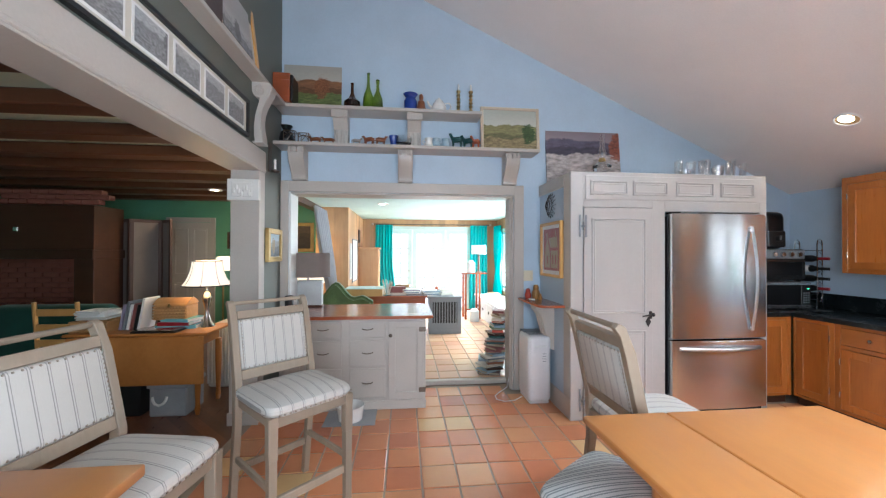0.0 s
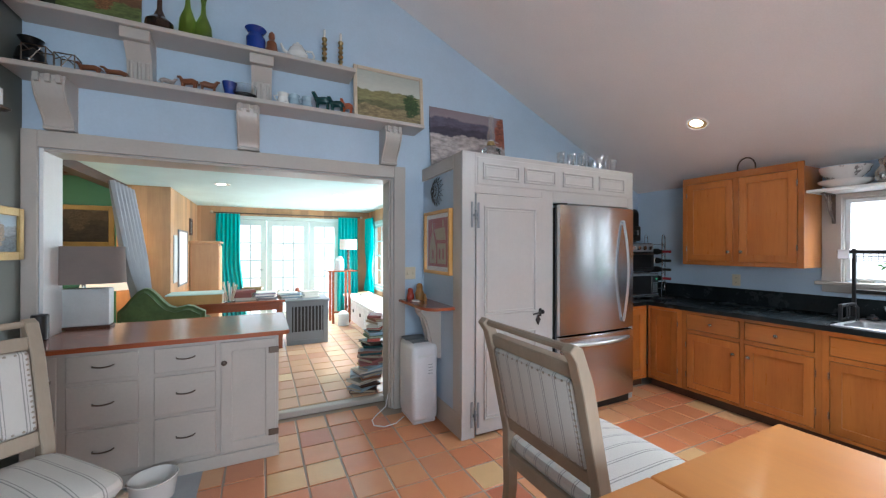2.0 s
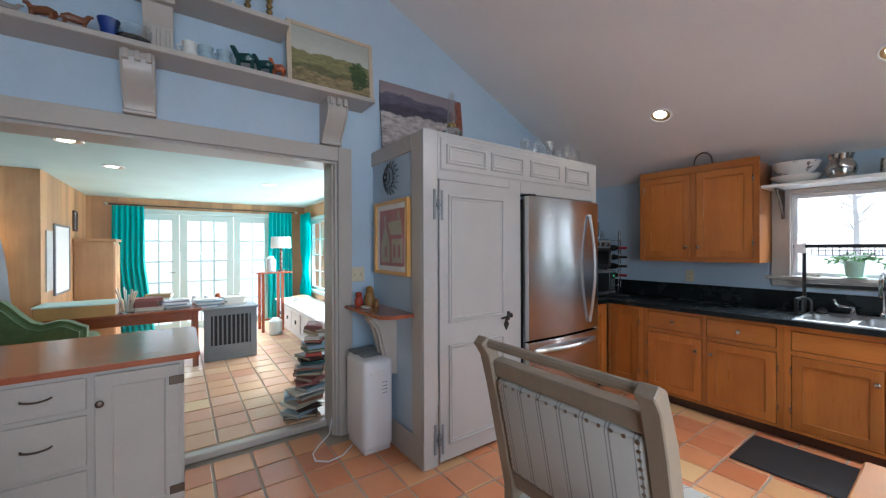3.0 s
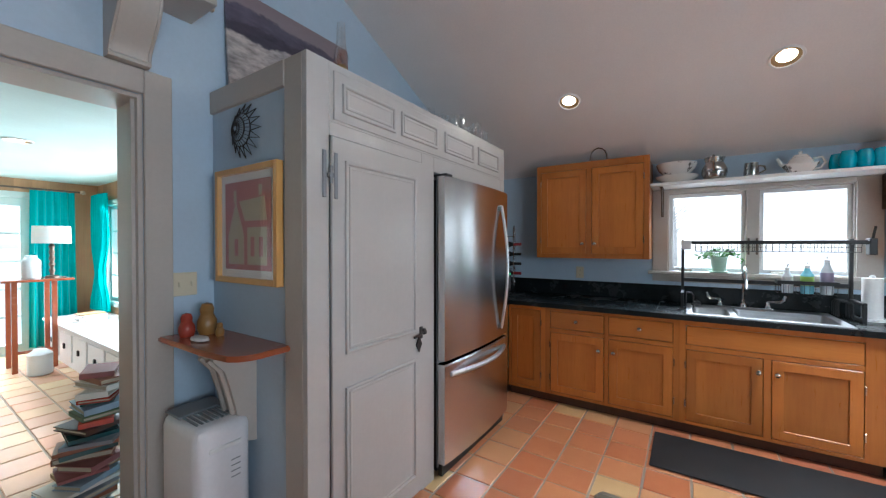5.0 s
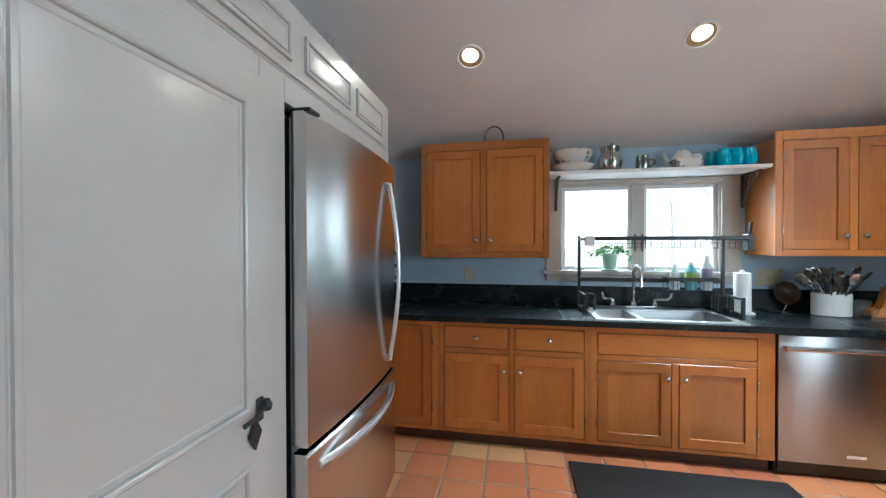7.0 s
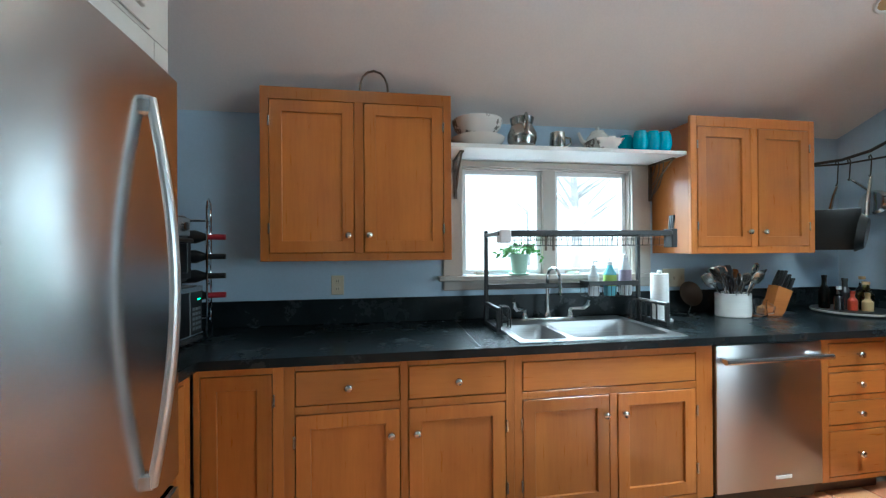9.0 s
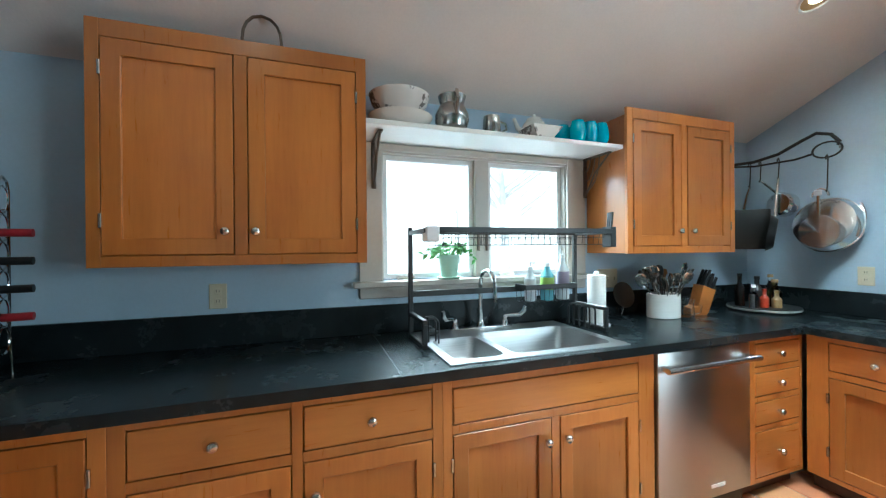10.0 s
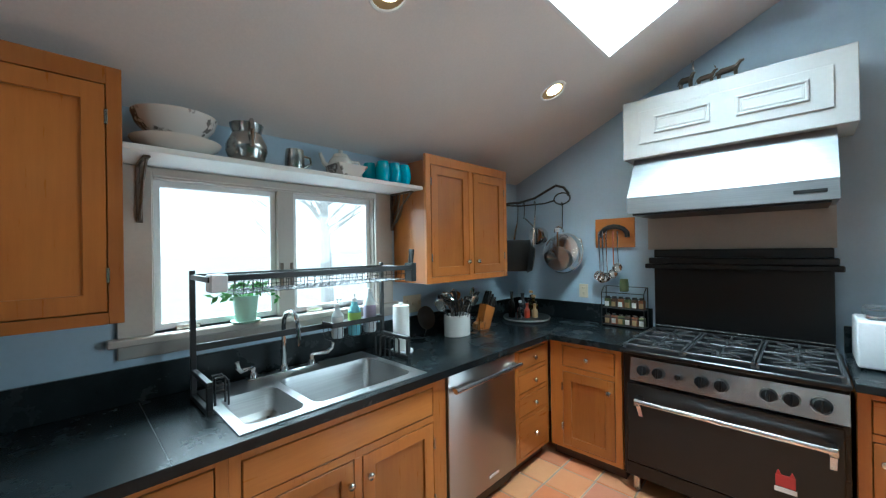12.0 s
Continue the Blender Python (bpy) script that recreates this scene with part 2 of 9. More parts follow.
def picture(name, sky, mid, low, spot, scale=7.0, tall=0.5, side=0.0, lift=0.0):
    """A painted landscape: sky, a far ridge, a streaked foreground and a dark clump, in local coordinates."""
    m, t, b = nodes_of(name, 0.45)
    v = coords(t)
    s = t.nodes.new("ShaderNodeSeparateXYZ")
    t.links.new(v, s.inputs[0])
    u = math_of(t, 'ADD', s.outputs[0], s.outputs[1])
    h = math_of(t, 'DIVIDE', s.outputs[2], tall)
    stroke = noise_of(t, coords(t, (1, 1, 2.6)), scale * 2.2, 5, 0.6)
    fine = noise_of(t, coords(t, (1, 1, 1.6)), scale * 7, 3)

    def layer(under, level, wave, freq, seed, lit, dark):
        c = t.nodes.new("ShaderNodeCombineXYZ")
        t.links.new(u, c.inputs[0])
        c.inputs[1].default_value = seed
        n = noise_of(t, c.outputs[0], freq, 4, 0.55)
        top = math_of(t, 'MULTIPLY_ADD', math_of(t, 'SUBTRACT', n, 0.5), wave, level)
        wob = math_of(t, 'MULTIPLY_ADD', math_of(t, 'SUBTRACT', fine, 0.5), 0.05, h)
        on = math_of(t, 'MULTIPLY_ADD', math_of(t, 'SUBTRACT', top, wob), 45.0, 0.5)
        cl = t.nodes.new("ShaderNodeClamp")
        t.links.new(on, cl.inputs[0])
        own = ramp(t, stroke, [(0.32, dark), (0.5, tuple((p + q) / 2 for p, q in zip(lit, dark))), (0.66, lit)])
        return mix(t, cl.outputs[0], under, own)

    col = ramp(t, math_of(t, 'MULTIPLY_ADD', stroke, 0.25, h), [(0.55, shade(sky, 1.18)), (1.15, shade(sky, 0.82))])
    col = layer(col, 0.66 + lift * 0.6, 0.30, scale * 0.45, 3.1, shade(mid, 1.7), shade(mid, 1.0))
    col = layer(col, 0.50 + lift, 0.26, scale * 0.6, 7.7, mid, shade(mid, 0.55))
    col = layer(col, 0.40 + lift, 0.22, scale * 0.7, 1.3, shade(low, 1.35), shade(low, 0.5))
    d = math_of(t, 'SUBTRACT', u, side * tall)
    e = math_of(t, 'SUBTRACT', h, 0.52 + lift)
    away = math_of(t, 'ADD', math_of(t, 'MULTIPLY', math_of(t, 'MULTIPLY', d, d), 22.0 / (tall * tall)), math_of(t, 'MULTIPLY', math_of(t, 'MULTIPLY', e, e), 9.0))
    clump = math_of(t, 'ADD', away, math_of(t, 'MULTIPLY', math_of(t, 'SUBTRACT', stroke, 0.5), 1.6))
    col = mix(t, ramp(t, clump, [(0.42, (0.9, 0.9, 0.9)), (0.55, (0, 0, 0))]), col, ramp(t, fine, [(0.35, shade(spot, 0.5)), (0.65, shade(spot, 1.4))]))
    t.links.new(col, b.inputs["Base Color"])
    bump(t, b, fine, 0.2, 0.003)
    return m


M = dict(
    blue=paint("blue_wall_paint", (0.450, 0.555, 0.660), 0.55),
    greygreen=paint("grey_green_wall_paint", (0.135, 0.145, 0.125), 0.6),
    green=paint("green_wall_paint", (0.12, 0.33, 0.20), 0.6),
    greenceil=paint("sage_ceiling_paint", (0.56, 0.63, 0.49), 0.6),
    ceiling=paint("ceiling_paint", (0.79, 0.755, 0.73), 0.7, 0.03, 0.08, 90),
    sunceil=paint("pale_aqua_ceiling_paint", (0.60, 0.79, 0.77), 0.6),
    trim=paint("greige_trim_paint", (0.46, 0.42, 0.375), 0.38),
    white=gloss_paint("warm_white_gloss_paint", (0.47, 0.458, 0.44)),
    purewhite=paint("white_paint", (0.78, 0.78, 0.77), 0.35),
    seagreen=paint("pale_green_door_paint", (0.50, 0.60, 0.57), 0.4),
    greycage=paint("slate_grey_paint", (0.20, 0.215, 0.23), 0.5),
    cherry=wood("cherry_wood_upright", (0.29, 0.078, 0.013), (0.535, 0.200, 0.037), 'z', 0.30, 1.0, 0.5, 0.0),
    cherryh=wood("cherry_wood_lengthwise", (0.32, 0.092, 0.016), (0.555, 0.218, 0.043), 'y', 0.30, 1.0, 0.5),
    cherryx=wood("cherry_wood_crosswise", (0.29, 0.080, 0.013), (0.53, 0.198, 0.037), 'x', 0.30, 1.0, 0.5),
    maple=wood("honey_maple_wood", (0.38, 0.135, 0.030), (0.55, 0.238, 0.064), 'y', 0.42, 0.5, 0.12),
    mahog=wood("red_brown_wood", (0.20, 0.045, 0.016), (0.36, 0.10, 0.04), 'x', 0.25, 0.8, 0.4),
    pine=wood("knotty_pine_boards", (0.42, 0.21, 0.09), (0.66, 0.40, 0.20), 'z', 0.4, 0.8, 0.1, 0.16),
    darkwood=wood("dark_beam_wood", (0.055, 0.020, 0.009), (0.13, 0.048, 0.020), 'x', 0.5),
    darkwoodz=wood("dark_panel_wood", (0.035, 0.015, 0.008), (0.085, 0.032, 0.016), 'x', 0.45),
    oldfloor=wood("dark_floor_boards", (0.11, 0.04, 0.018), (0.24, 0.095, 0.04), 'y', 0.3, 0.7, 0.2, 0.13),
    driftwood=wood("weathered_grey_wood", (0.22, 0.17, 0.12), (0.34, 0.27, 0.20), 'z', 0.5, 1.2, 0.0),
    palewood=wood("pale_ash_wood", (0.48, 0.38, 0.27), (0.62, 0.52, 0.39), 'x', 0.4),
    steel=steel("brushed_stainless_steel"),
    steelh=steel("brushed_stainless_steel_lengthwise", axis='y'),
    steelx=steel("brushed_stainless_steel_crosswise", axis='x'),
    fridge=steel("brushed_refrigerator_steel", (0.66, 0.66, 0.66), 0.20, 'x', 160.0, 0.0, 0.85),
    hoodsteel=steel("satin_hood_steel", (0.35, 0.36, 0.37), 0.48, 'x'),
    washer=steel("brushed_dishwasher_steel", (0.40, 0.39, 0.38), 0.30, 'y', 160.0, 0.0, 0.85),
    pewter=steel("dull_pewter", (0.40, 0.39, 0.37), 0.22, brush=6.0),
    handle=steel("satin_handle_steel", (0.60, 0.60, 0.60), 0.36, brush=30.0),
    chrome=steel("polished_chrome", (0.75, 0.75, 0.75), 0.08, brush=5.0),
    sinksteel=steel("satin_sink_steel", (0.46, 0.46, 0.46), 0.36, 'y'),
    stud=steel("antique_stud_metal", (0.34, 0.29, 0.24), 0.35, brush=10.0),
    nickel=steel("satin_nickel", (0.62, 0.58, 0.52), 0.25, brush=10.0),
    iron=paint("black_wrought_iron", (0.018, 0.017, 0.017), 0.45, 0.2, 0.2, 80),
    castiron=paint("grey_cast_iron", (0.055, 0.055, 0.056), 0.38, 0.2, 0.2, 90, 0.2),
    bronze=steel("dark_bronze", (0.16, 0.125, 0.10), 0.4, brush=10.0),
    black=paint("black_enamel", (0.004, 0.004, 0.0045), 0.3, 0.2, 0.02, 40),
    satinblack=paint("satin_black", (0.010, 0.010, 0.010), 0.4, 0.2, 0.05, 60),
    rubber=paint("black_rubber", (0.020, 0.020, 0.021), 0.6, 0.2, 0.25, 140),
    slate=slate("black_soapstone"),
    tile=tile_clay("terracotta_tile", [(0.0, (0.551, 0.168, 0.068)), (0.2, (0.632, 0.246, 0.101)), (0.4, (0.439, 0.120, 0.061)), (0.58, (0.653, 0.324, 0.149)), (0.76, (0.581, 0.192, 0.081)), (0.9, (0.694, 0.480, 0.216)), (1.0, (0.510, 0.198, 0.121))]),
    # Paler tile of the sunroom, with some of the window sheen in its colours.
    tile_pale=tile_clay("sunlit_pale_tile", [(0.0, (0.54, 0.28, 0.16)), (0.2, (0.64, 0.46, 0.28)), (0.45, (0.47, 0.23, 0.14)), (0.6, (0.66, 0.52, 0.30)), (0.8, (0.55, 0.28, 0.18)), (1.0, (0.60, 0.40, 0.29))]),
    grout=paint("grey_grout", (0.36, 0.30, 0.24), 0.85, 0.15, 0.4, 120),
    linen=striped_linen("striped_linen", (0.55, 0.52, 0.475), (0.22, 0.21, 0.20), 0.062),
    ticking=striped_linen("grey_ticking", (0.52, 0.52, 0.50), (0.16, 0.17, 0.18), 0.030, True),
    teal=fabric("teal_curtain_cloth", (0.0, 0.42, 0.42), 300),
    greycloth=fabric("grey_curtain_cloth", (0.36, 0.37, 0.40), 300),
    greenvelvet=fabric("green_velvet", (0.085, 0.135, 0.05), 45, 0.3),
    darkgreen=fabric("dark_green_cloth", (0.008, 0.07, 0.05), 200, 0.2),
    greyfelt=fabric("grey_felt", (0.30, 0.31, 0.32), 250),
    taupe=fabric("taupe_lampshade_linen", (0.20, 0.165, 0.145), 350),
    marble=paint("grey_stone_lamp_base", (0.52, 0.54, 0.53), 0.5, 0.2, 0.3, 40),
    ceramic=paint("white_ceramic", (0.74, 0.72, 0.68), 0.18, 0.03, 0.01, 20, 0.3),
    cream=paint("cream_plastic", (0.66, 0.58, 0.42), 0.4),
    plastic=paint("white_plastic", (0.74, 0.73, 0.745), 0.35, 0.02, 0.02),
    paper=paint("white_paper", (0.80, 0.79, 0.76), 0.8, 0.04, 0.15, 90),
    mat=paint("cream_picture_mount", (0.62, 0.58, 0.50), 0.8),
    gold=paint("gilt_frame", (0.42, 0.29, 0.11), 0.35, 0.25, 0.3, 60, 0.0, 0.6),
    oakframe=wood("golden_oak_frame", (0.50, 0.26, 0.07), (0.66, 0.38, 0.13), 'z', 0.35),
    brass=steel("aged_brass", (0.42, 0.31, 0.14), 0.3, brush=10.0),
    turq=paint("turquoise_enamel", (0.0, 0.36, 0.50), 0.2, 0.1, 0.02, 20, 0.4),
    terracotta=paint("brown_glaze", (0.20, 0.07, 0.03), 0.3, 0.3),
    stoneware=paint("speckled_stoneware", (0.36, 0.31, 0.28), 0.4, 0.35, 0.1, 40),
    cobalt=paint("cobalt_glaze", (0.015, 0.045, 0.26), 0.18, 0.3, 0.02, 20, 0.3),
    brick=paint("old_red_brick", (0.25, 0.09, 0.06), 0.85, 0.3, 0.5, 50),
    leaf=paint("green_leaf", (0.09, 0.26, 0.05), 0.5, 0.3),
    mint=paint("mint_glaze", (0.40, 0.58, 0.46), 0.3),
    bottle=glass("green_bottle_glass", (0.30, 0.40, 0.05)),
    amber=glass("dark_amber_glass", (0.12, 0.03, 0.01)),
    clear=glass("clear_glass"),
    pane=pane_glass("window_glass"),
    thin=pane_glass("thin_blown_glass", 0.13, 0.8),
    wicker=wood("woven_wicker", (0.30, 0.15, 0.05), (0.52, 0.30, 0.12), 'x', 0.6, 4.0, 0.0),
    bulb=glow("warm_lamp_glow", (1.0, 0.86, 0.62), 3.0),
    shadeglow=glow("lit_cream_lampshade", (1.0, 0.82, 0.58), 0.2),
    snow=paint("pale_winter_ground", (0.62, 0.62, 0.62), 0.9, 0.1),
    bark=paint("grey_bark", (0.58, 0.55, 0.52), 0.9, 0.2, 0.4, 30),
)

# ---- building blocks ----
ORIGIN = {}


def box(bm, x0, x1, y0, y1, z0, z1, bev=0.0, seg=1):
    x0, x1, y0, y1, z0, z1 = min(x0, x1), max(x0, x1), min(y0, y1), max(y0, y1), min(z0, z1), max(z0, z1)
    v = [bm.verts.new(p) for p in ((x0, y0, z0), (x1, y0, z0), (x1, y1, z0), (x0, y1, z0), (x0, y0, z1), (x1, y0, z1), (x1, y1, z1), (x0, y1, z1))]
    f = [bm.faces.new([v[i] for i in q]) for q in ((3, 2, 1, 0), (4, 5, 6, 7), (0, 1, 5, 4), (1, 2, 6, 5), (2, 3, 7, 6), (3, 0, 4, 7))]
    if bev > 0:
        e = list({e for q in f for e in q.edges})
        bmesh.ops.bevel(bm, geom=e, offset=min(bev, 0.45 * min(x1 - x0, y1 - y0, z1 - z0)), segments=seg, affect='EDGES', profile=0.5)
    return bm


def boxes(*rows, bev=0.0, seg=1):
    bm = bmesh.new()
    for r in rows:
        box(bm, *r, bev=bev, seg=seg)
    return bm


def lathe(bm, x, y, z, profile, n=20):
    """Turned shape about the vertical through (x, y); profile rows of radius, height."""
    rings = []
    for r, h in profile:
        if r < 1e-5:
            rings.append([bm.verts.new((x, y, z + h))])
        else:
            rings.append([bm.verts.new((x + r * math.cos(i * math.tau / n), y + r * math.sin(i * math.tau / n), z + h)) for i in range(n)])
    for a, b in zip(rings, rings[1:]):
        for i in range(n):
            j = (i + 1) % n
            q = [a[i % len(a)], a[j % len(a)], b[j % len(b)], b[i % len(b)]]
            u = list(dict.fromkeys(q))
            if len(u) > 2:
                bm.faces.new(u)
    for end, flip in ((rings[0], True), (rings[-1], False)):
        if len(end) > 2:
            bm.faces.new(end[::-1] if flip else end)
    return bm


def tube(bm, pts, r, n=8, closed=False):
    """Round bar along points; r one radius or one for each point."""
    pts = [Vector(p) for p in pts]
    k = len(pts)
    rs = r if isinstance(r, (list, tuple)) else [r] * k
    rings, side = [], None
    for i, p in enumerate(pts):
        d = (pts[(i + 1) % k] - pts[i - 1]) if closed else (pts[min(i + 1, k - 1)] - pts[max(i - 1, 0)])
        d.normalize()
        if side is None:
            side = d.orthogonal().normalized()
        side = (side - d * side.dot(d)).normalized()
        up = d.cross(side)
        rings.append([bm.verts.new(p + (side * math.cos(a) + up * math.sin(a)) * rs[i]) for a in (j * math.tau / n for j in range(n))])
    for a, b in zip(rings, rings[1:] + ([rings[0]] if closed else [])):
        for i in range(n):
            bm.faces.new((a[i], a[(i + 1) % n], b[(i + 1) % n], b[i]))
    if not closed:
        bm.faces.new(rings[0][::-1])
        bm.faces.new(rings[-1])
    return bm


def prism(bm, outline, put):
    """Solid from a closed outline of (a, b), given as put(a, b, side) with side 0 and 1."""
    p = [bm.verts.new(put(a, b, 0)) for a, b in outline]
    q = [bm.verts.new(put(a, b, 1)) for a, b in outline]
    n = len(p)
    bm.faces.new(p[::-1])
    bm.faces.new(q)
    for i in range(n):
        j = (i + 1) % n
        bm.faces.new((p[i], p[j], q[j], q[i]))
    bmesh.ops.recalc_face_normals(bm, faces=bm.faces[:])
    return bm


def cushion(bm, x0, x1, y0, y1, z0, z1, crown, n=10, rim=0.022):
    """Upholstered pad with rounded rim and a crowned top."""
    hx, hy, cx, cy = (x1 - x0) / 2, (y1 - y0) / 2, (x0 + x1) / 2, (y0 + y1) / 2

    def ring(k, z):
        out = []
        for i in range(40):
            a = i * math.tau / 40
            c, s = math.cos(a), math.sin(a)
            e = 0.28
            out.append(bm.verts.new((cx + (hx - k) * math.copysign(abs(c) ** e, c), cy + (hy - k) * math.copysign(abs(s) ** e, s), z)))
        return out
    levels = [(rim * 0.6, z0), (0, z0 + rim), (0, z1 - rim), (rim * 0.35, z1 - rim * 0.3), (rim, z1)]
    for i in range(1, n):
        f = i / n
        levels.append((rim + (min(hx, hy) - rim) * f * 0.97, z1 + crown * (1 - (1 - f) ** 2.2)))
    rings = [ring(k, z) for k, z in levels]
    for a, b in zip(rings, rings[1:]):
        for i in range(40):
            j = (i + 1) % 40
            bm.faces.new((a[i], a[j], b[j], b[i]))
    bm.faces.new(rings[0][::-1])
    bm.faces.new(rings[-1])
    return bm


def finish(name, bm, material, sharp=26):
    me = bpy.data.meshes.new(name)
    bm.to_mesh(me)
    bm.free()
    me.materials.append(material)
    me.polygons.foreach_set("use_smooth", [True] * len(me.polygons))
    me.set_sharp_from_angle(angle=radians(sharp))
    return me


def thing(name, place, label, category, group="", kind="", turn=0.0):
    """An Empty at the base of a thing; its parts are given in world metres unless it is turned."""
    ob = new(name)
    ob.empty_display_size = 0.1
    ob.matrix_world = pose(*place, 0, 0, turn)
    ORIGIN[ob.name] = Vector(place)
    return tagged(ob, label, category, group, kind)


def local_thing(name, label, category, group="", kind=""):
    ob = new(name)
    ob.empty_display_size = 0.1
    ORIGIN[ob.name] = Vector((0, 0, 0))
    return tagged(ob, label, category, group, kind)


def part(name, bm, material, parent, label=""):
    o = ORIGIN[parent.name]
    bmesh.ops.translate(bm, verts=bm.verts[:], vec=-o)
    ob = new(name, finish(name, bm, material))
    ob.parent = parent
    ORIGIN[ob.name] = o
    return tagged(ob, label)


def solo(name, bm, material, label="", category="", group="", kind=""):
    """A thing, or a piece of the setting, of one mesh, with its origin at its base."""
    vs = [v.co for v in bm.verts]
    o = Vector(((min(v.x for v in vs) + max(v.x for v in vs)) / 2, (min(v.y for v in vs) + max(v.y for v in vs)) / 2, min(v.z for v in vs)))
    bmesh.ops.translate(bm, verts=bm.verts[:], vec=-o)
    ob = new(name, finish(name, bm, material))
    ob.location = o
    ORIGIN[ob.name] = o
    return tagged(ob, label, category, group, kind)


# Faces on which fronts are laid: u along the wall, v up, w outwards.
def sink_side(x):
    return lambda u, v, w: (x - w, u, v)


def stove_side(y):
    return lambda u, v, w: (u, y + w, v)


def gable_side(y):
    return lambda u, v, w: (u, y - w, v)


def fbox(bm, face, u0, u1, v0, v1, w0, w1, bev=0.0, seg=1):
    a, b = face(u0, v0, w0), face(u1, v1, w1)
    return box(bm, a[0], b[0], a[1], b[1], a[2], b[2], bev, seg)


def bm_f(face, *rows, bev=0.0, seg=1):
    bm = bmesh.new()
    for r in rows:
        fbox(bm, face, *r, bev=bev, seg=seg)
    return bm


def knob(parent, face, u, v, w, material, r=0.018):
    bm = bmesh.new()
    lathe(bm, 0, 0, 0, [(0.006, 0), (0.006, 0.012), (r * 0.8, 0.016), (r, 0.024), (r * 0.85, 0.031), (r * 0.4, 0.035), (0, 0.036)], 14)
    o, ou = Vector(face(u, v, w)), Vector(face(u, v, w + 1)) - Vector(face(u, v, w))
    rot = Vector((0, 0, 1)).rotation_difference(ou).to_matrix().to_4x4()
    bmesh.ops.transform(bm, matrix=Matrix.Translation(o) @ rot, verts=bm.verts[:])
    return part("knob", bm, material, parent, "round metal knob")


def framed(bm, face, u0, u1, v0, v1, w, stile=0.062, thick=0.02):
    """A rectangular ring of four mitred members, in one piece."""
    k = 0.002
    loops = []
    for inset, h in ((0, 0), (0, thick - k), (k, thick), (stile - k, thick), (stile, thick - k), (stile, 0)):
        loops.append([bm.verts.new(face(a, b, w + h)) for a, b in ((u0 + inset, v0 + inset), (u1 - inset, v0 + inset), (u1 - inset, v1 - inset), (u0 + inset, v1 - inset))])
    for a, b in zip(loops, loops[1:] + loops[:1]):
        for i in range(4):
            bm.faces.new((a[i], a[(i + 1) % 4], b[(i + 1) % 4], b[i]))
    bmesh.ops.recalc_face_normals(bm, faces=bm.faces[:])
    return bm


def shaker_door(parent, face, u0, u1, v0, v1, mat_frame, mat_panel, knob_at=None, w=-0.018, metal=None, hinge=None):
    u0, u1 = min(u0, u1), max(u0, u1)
    if w < 0:
        u0, u1, v0, v1 = u0 + 0.001, u1 - 0.001, v0 + 0.001, v1 - 0.001
    d = part("door", framed(bmesh.new(), face, u0, u1, v0, v1, w), mat_frame, parent)
    s = 0.058
    part("panel", bm_f(face, (u0 + s, u1 - s, v0 + s, v1 - s, w, w + 0.008)), mat_panel, d)
    if knob_at:
        knob(d, face, *knob_at, w + 0.02, metal or M["nickel"])
    if hinge is not None:
        for v in (v0 + 0.1, v1 - 0.14):
            part("hinge", bm_f(face, (hinge - 0.005, hinge + 0.005, v, v + 0.055, w + 0.012, w + 0.026), bev=0.002), M["nickel"], d)
    return d


def drawer(parent, face, u0, u1, v0, v1, material, knobs=(), w=-0.018):
    u0, u1, v0, v1 = min(u0, u1) + 0.001, max(u0, u1) - 0.001, v0 + 0.001, v1 - 0.001
    d = part("drawer", bm_f(face, (u0, u1, v0, v1, w, w + 0.02), bev=0.003), material, parent)
    for u in knobs:
        knob(d, face, u, (v0 + v1) / 2, w + 0.02, M["nickel"])
    return d

# ---- structure ----
GY, SX, SY, LX = 4.16, 4.72, -0.74, -1.12      # gable wall, sink wall, stove wall, beam side
ROOF0, RISE = 2.207, 0.459


def roof(x):
    return ROOF0 + RISE * (SX - x)


def slab_outline(name, outline, put, material, label, category):
    return solo(name, prism(bmesh.new(), outline, put), material, label, category, kind="structure")


def wall_along_x(name, y0, y1, rows, material, label):
    """Wall between y0 and y1 built of pieces (x0, x1, z0, z1); z1 None: up to the sloped ceiling."""
    bm = bmesh.new()
    for x0, x1, z0, z1 in rows:
        if z1 is None:
            prism(bm, [(x0, z0), (x1, z0), (x1, roof(x1) + 0.02), (x0, roof(x0) + 0.02)], lambda a, b, s: (a, y1 if s else y0, b))
        else:
            box(bm, x0, x1, y0, y1, z0, z1)
    return solo(name, bm, material, label, "wall", kind="structure")


def holed(outer, inner, put):
    """A wall of four-cornered outline with a four-cornered opening."""
    bm = bmesh.new()
    o, i = [[[bm.verts.new(put(a, b, s)) for a, b in q] for s in (0, 1)] for q in (outer, inner)]
    for k in range(4):
        j = (k + 1) % 4
        for s in (0, 1):
            bm.faces.new((o[s][k], o[s][j], i[s][j], i[s][k]))
        bm.faces.new((o[0][k], o[0][j], o[1][j], o[1][k]))
        bm.faces.new((i[0][k], i[0][j], i[1][j], i[1][k]))
    bmesh.ops.recalc_face_normals(bm, faces=bm.faces[:])
    return bm


floor_base = solo("floor", boxes((LX - 0.12, SX + 0.2, SY - 0.1, GY + 0.22, -0.2, -0.006)), M["grout"], "grey grouted bed of the terracotta kitchen floor", "floor", kind="structure")
sun_floor = solo("floor_sunroom", boxes((-1.4, 2.9, GY + 0.26, 9.5, -0.2, 0.042)), M["grout"], "grouted bed of the sunlit terracotta floor", "floor", kind="structure")
solo("floor_front_room", boxes((-7.0, LX - 0.12, SY - 0.1, 8.0, -0.2, 0.0)), M["oldfloor"], "dark worn wooden floorboards", "floor", kind="structure")

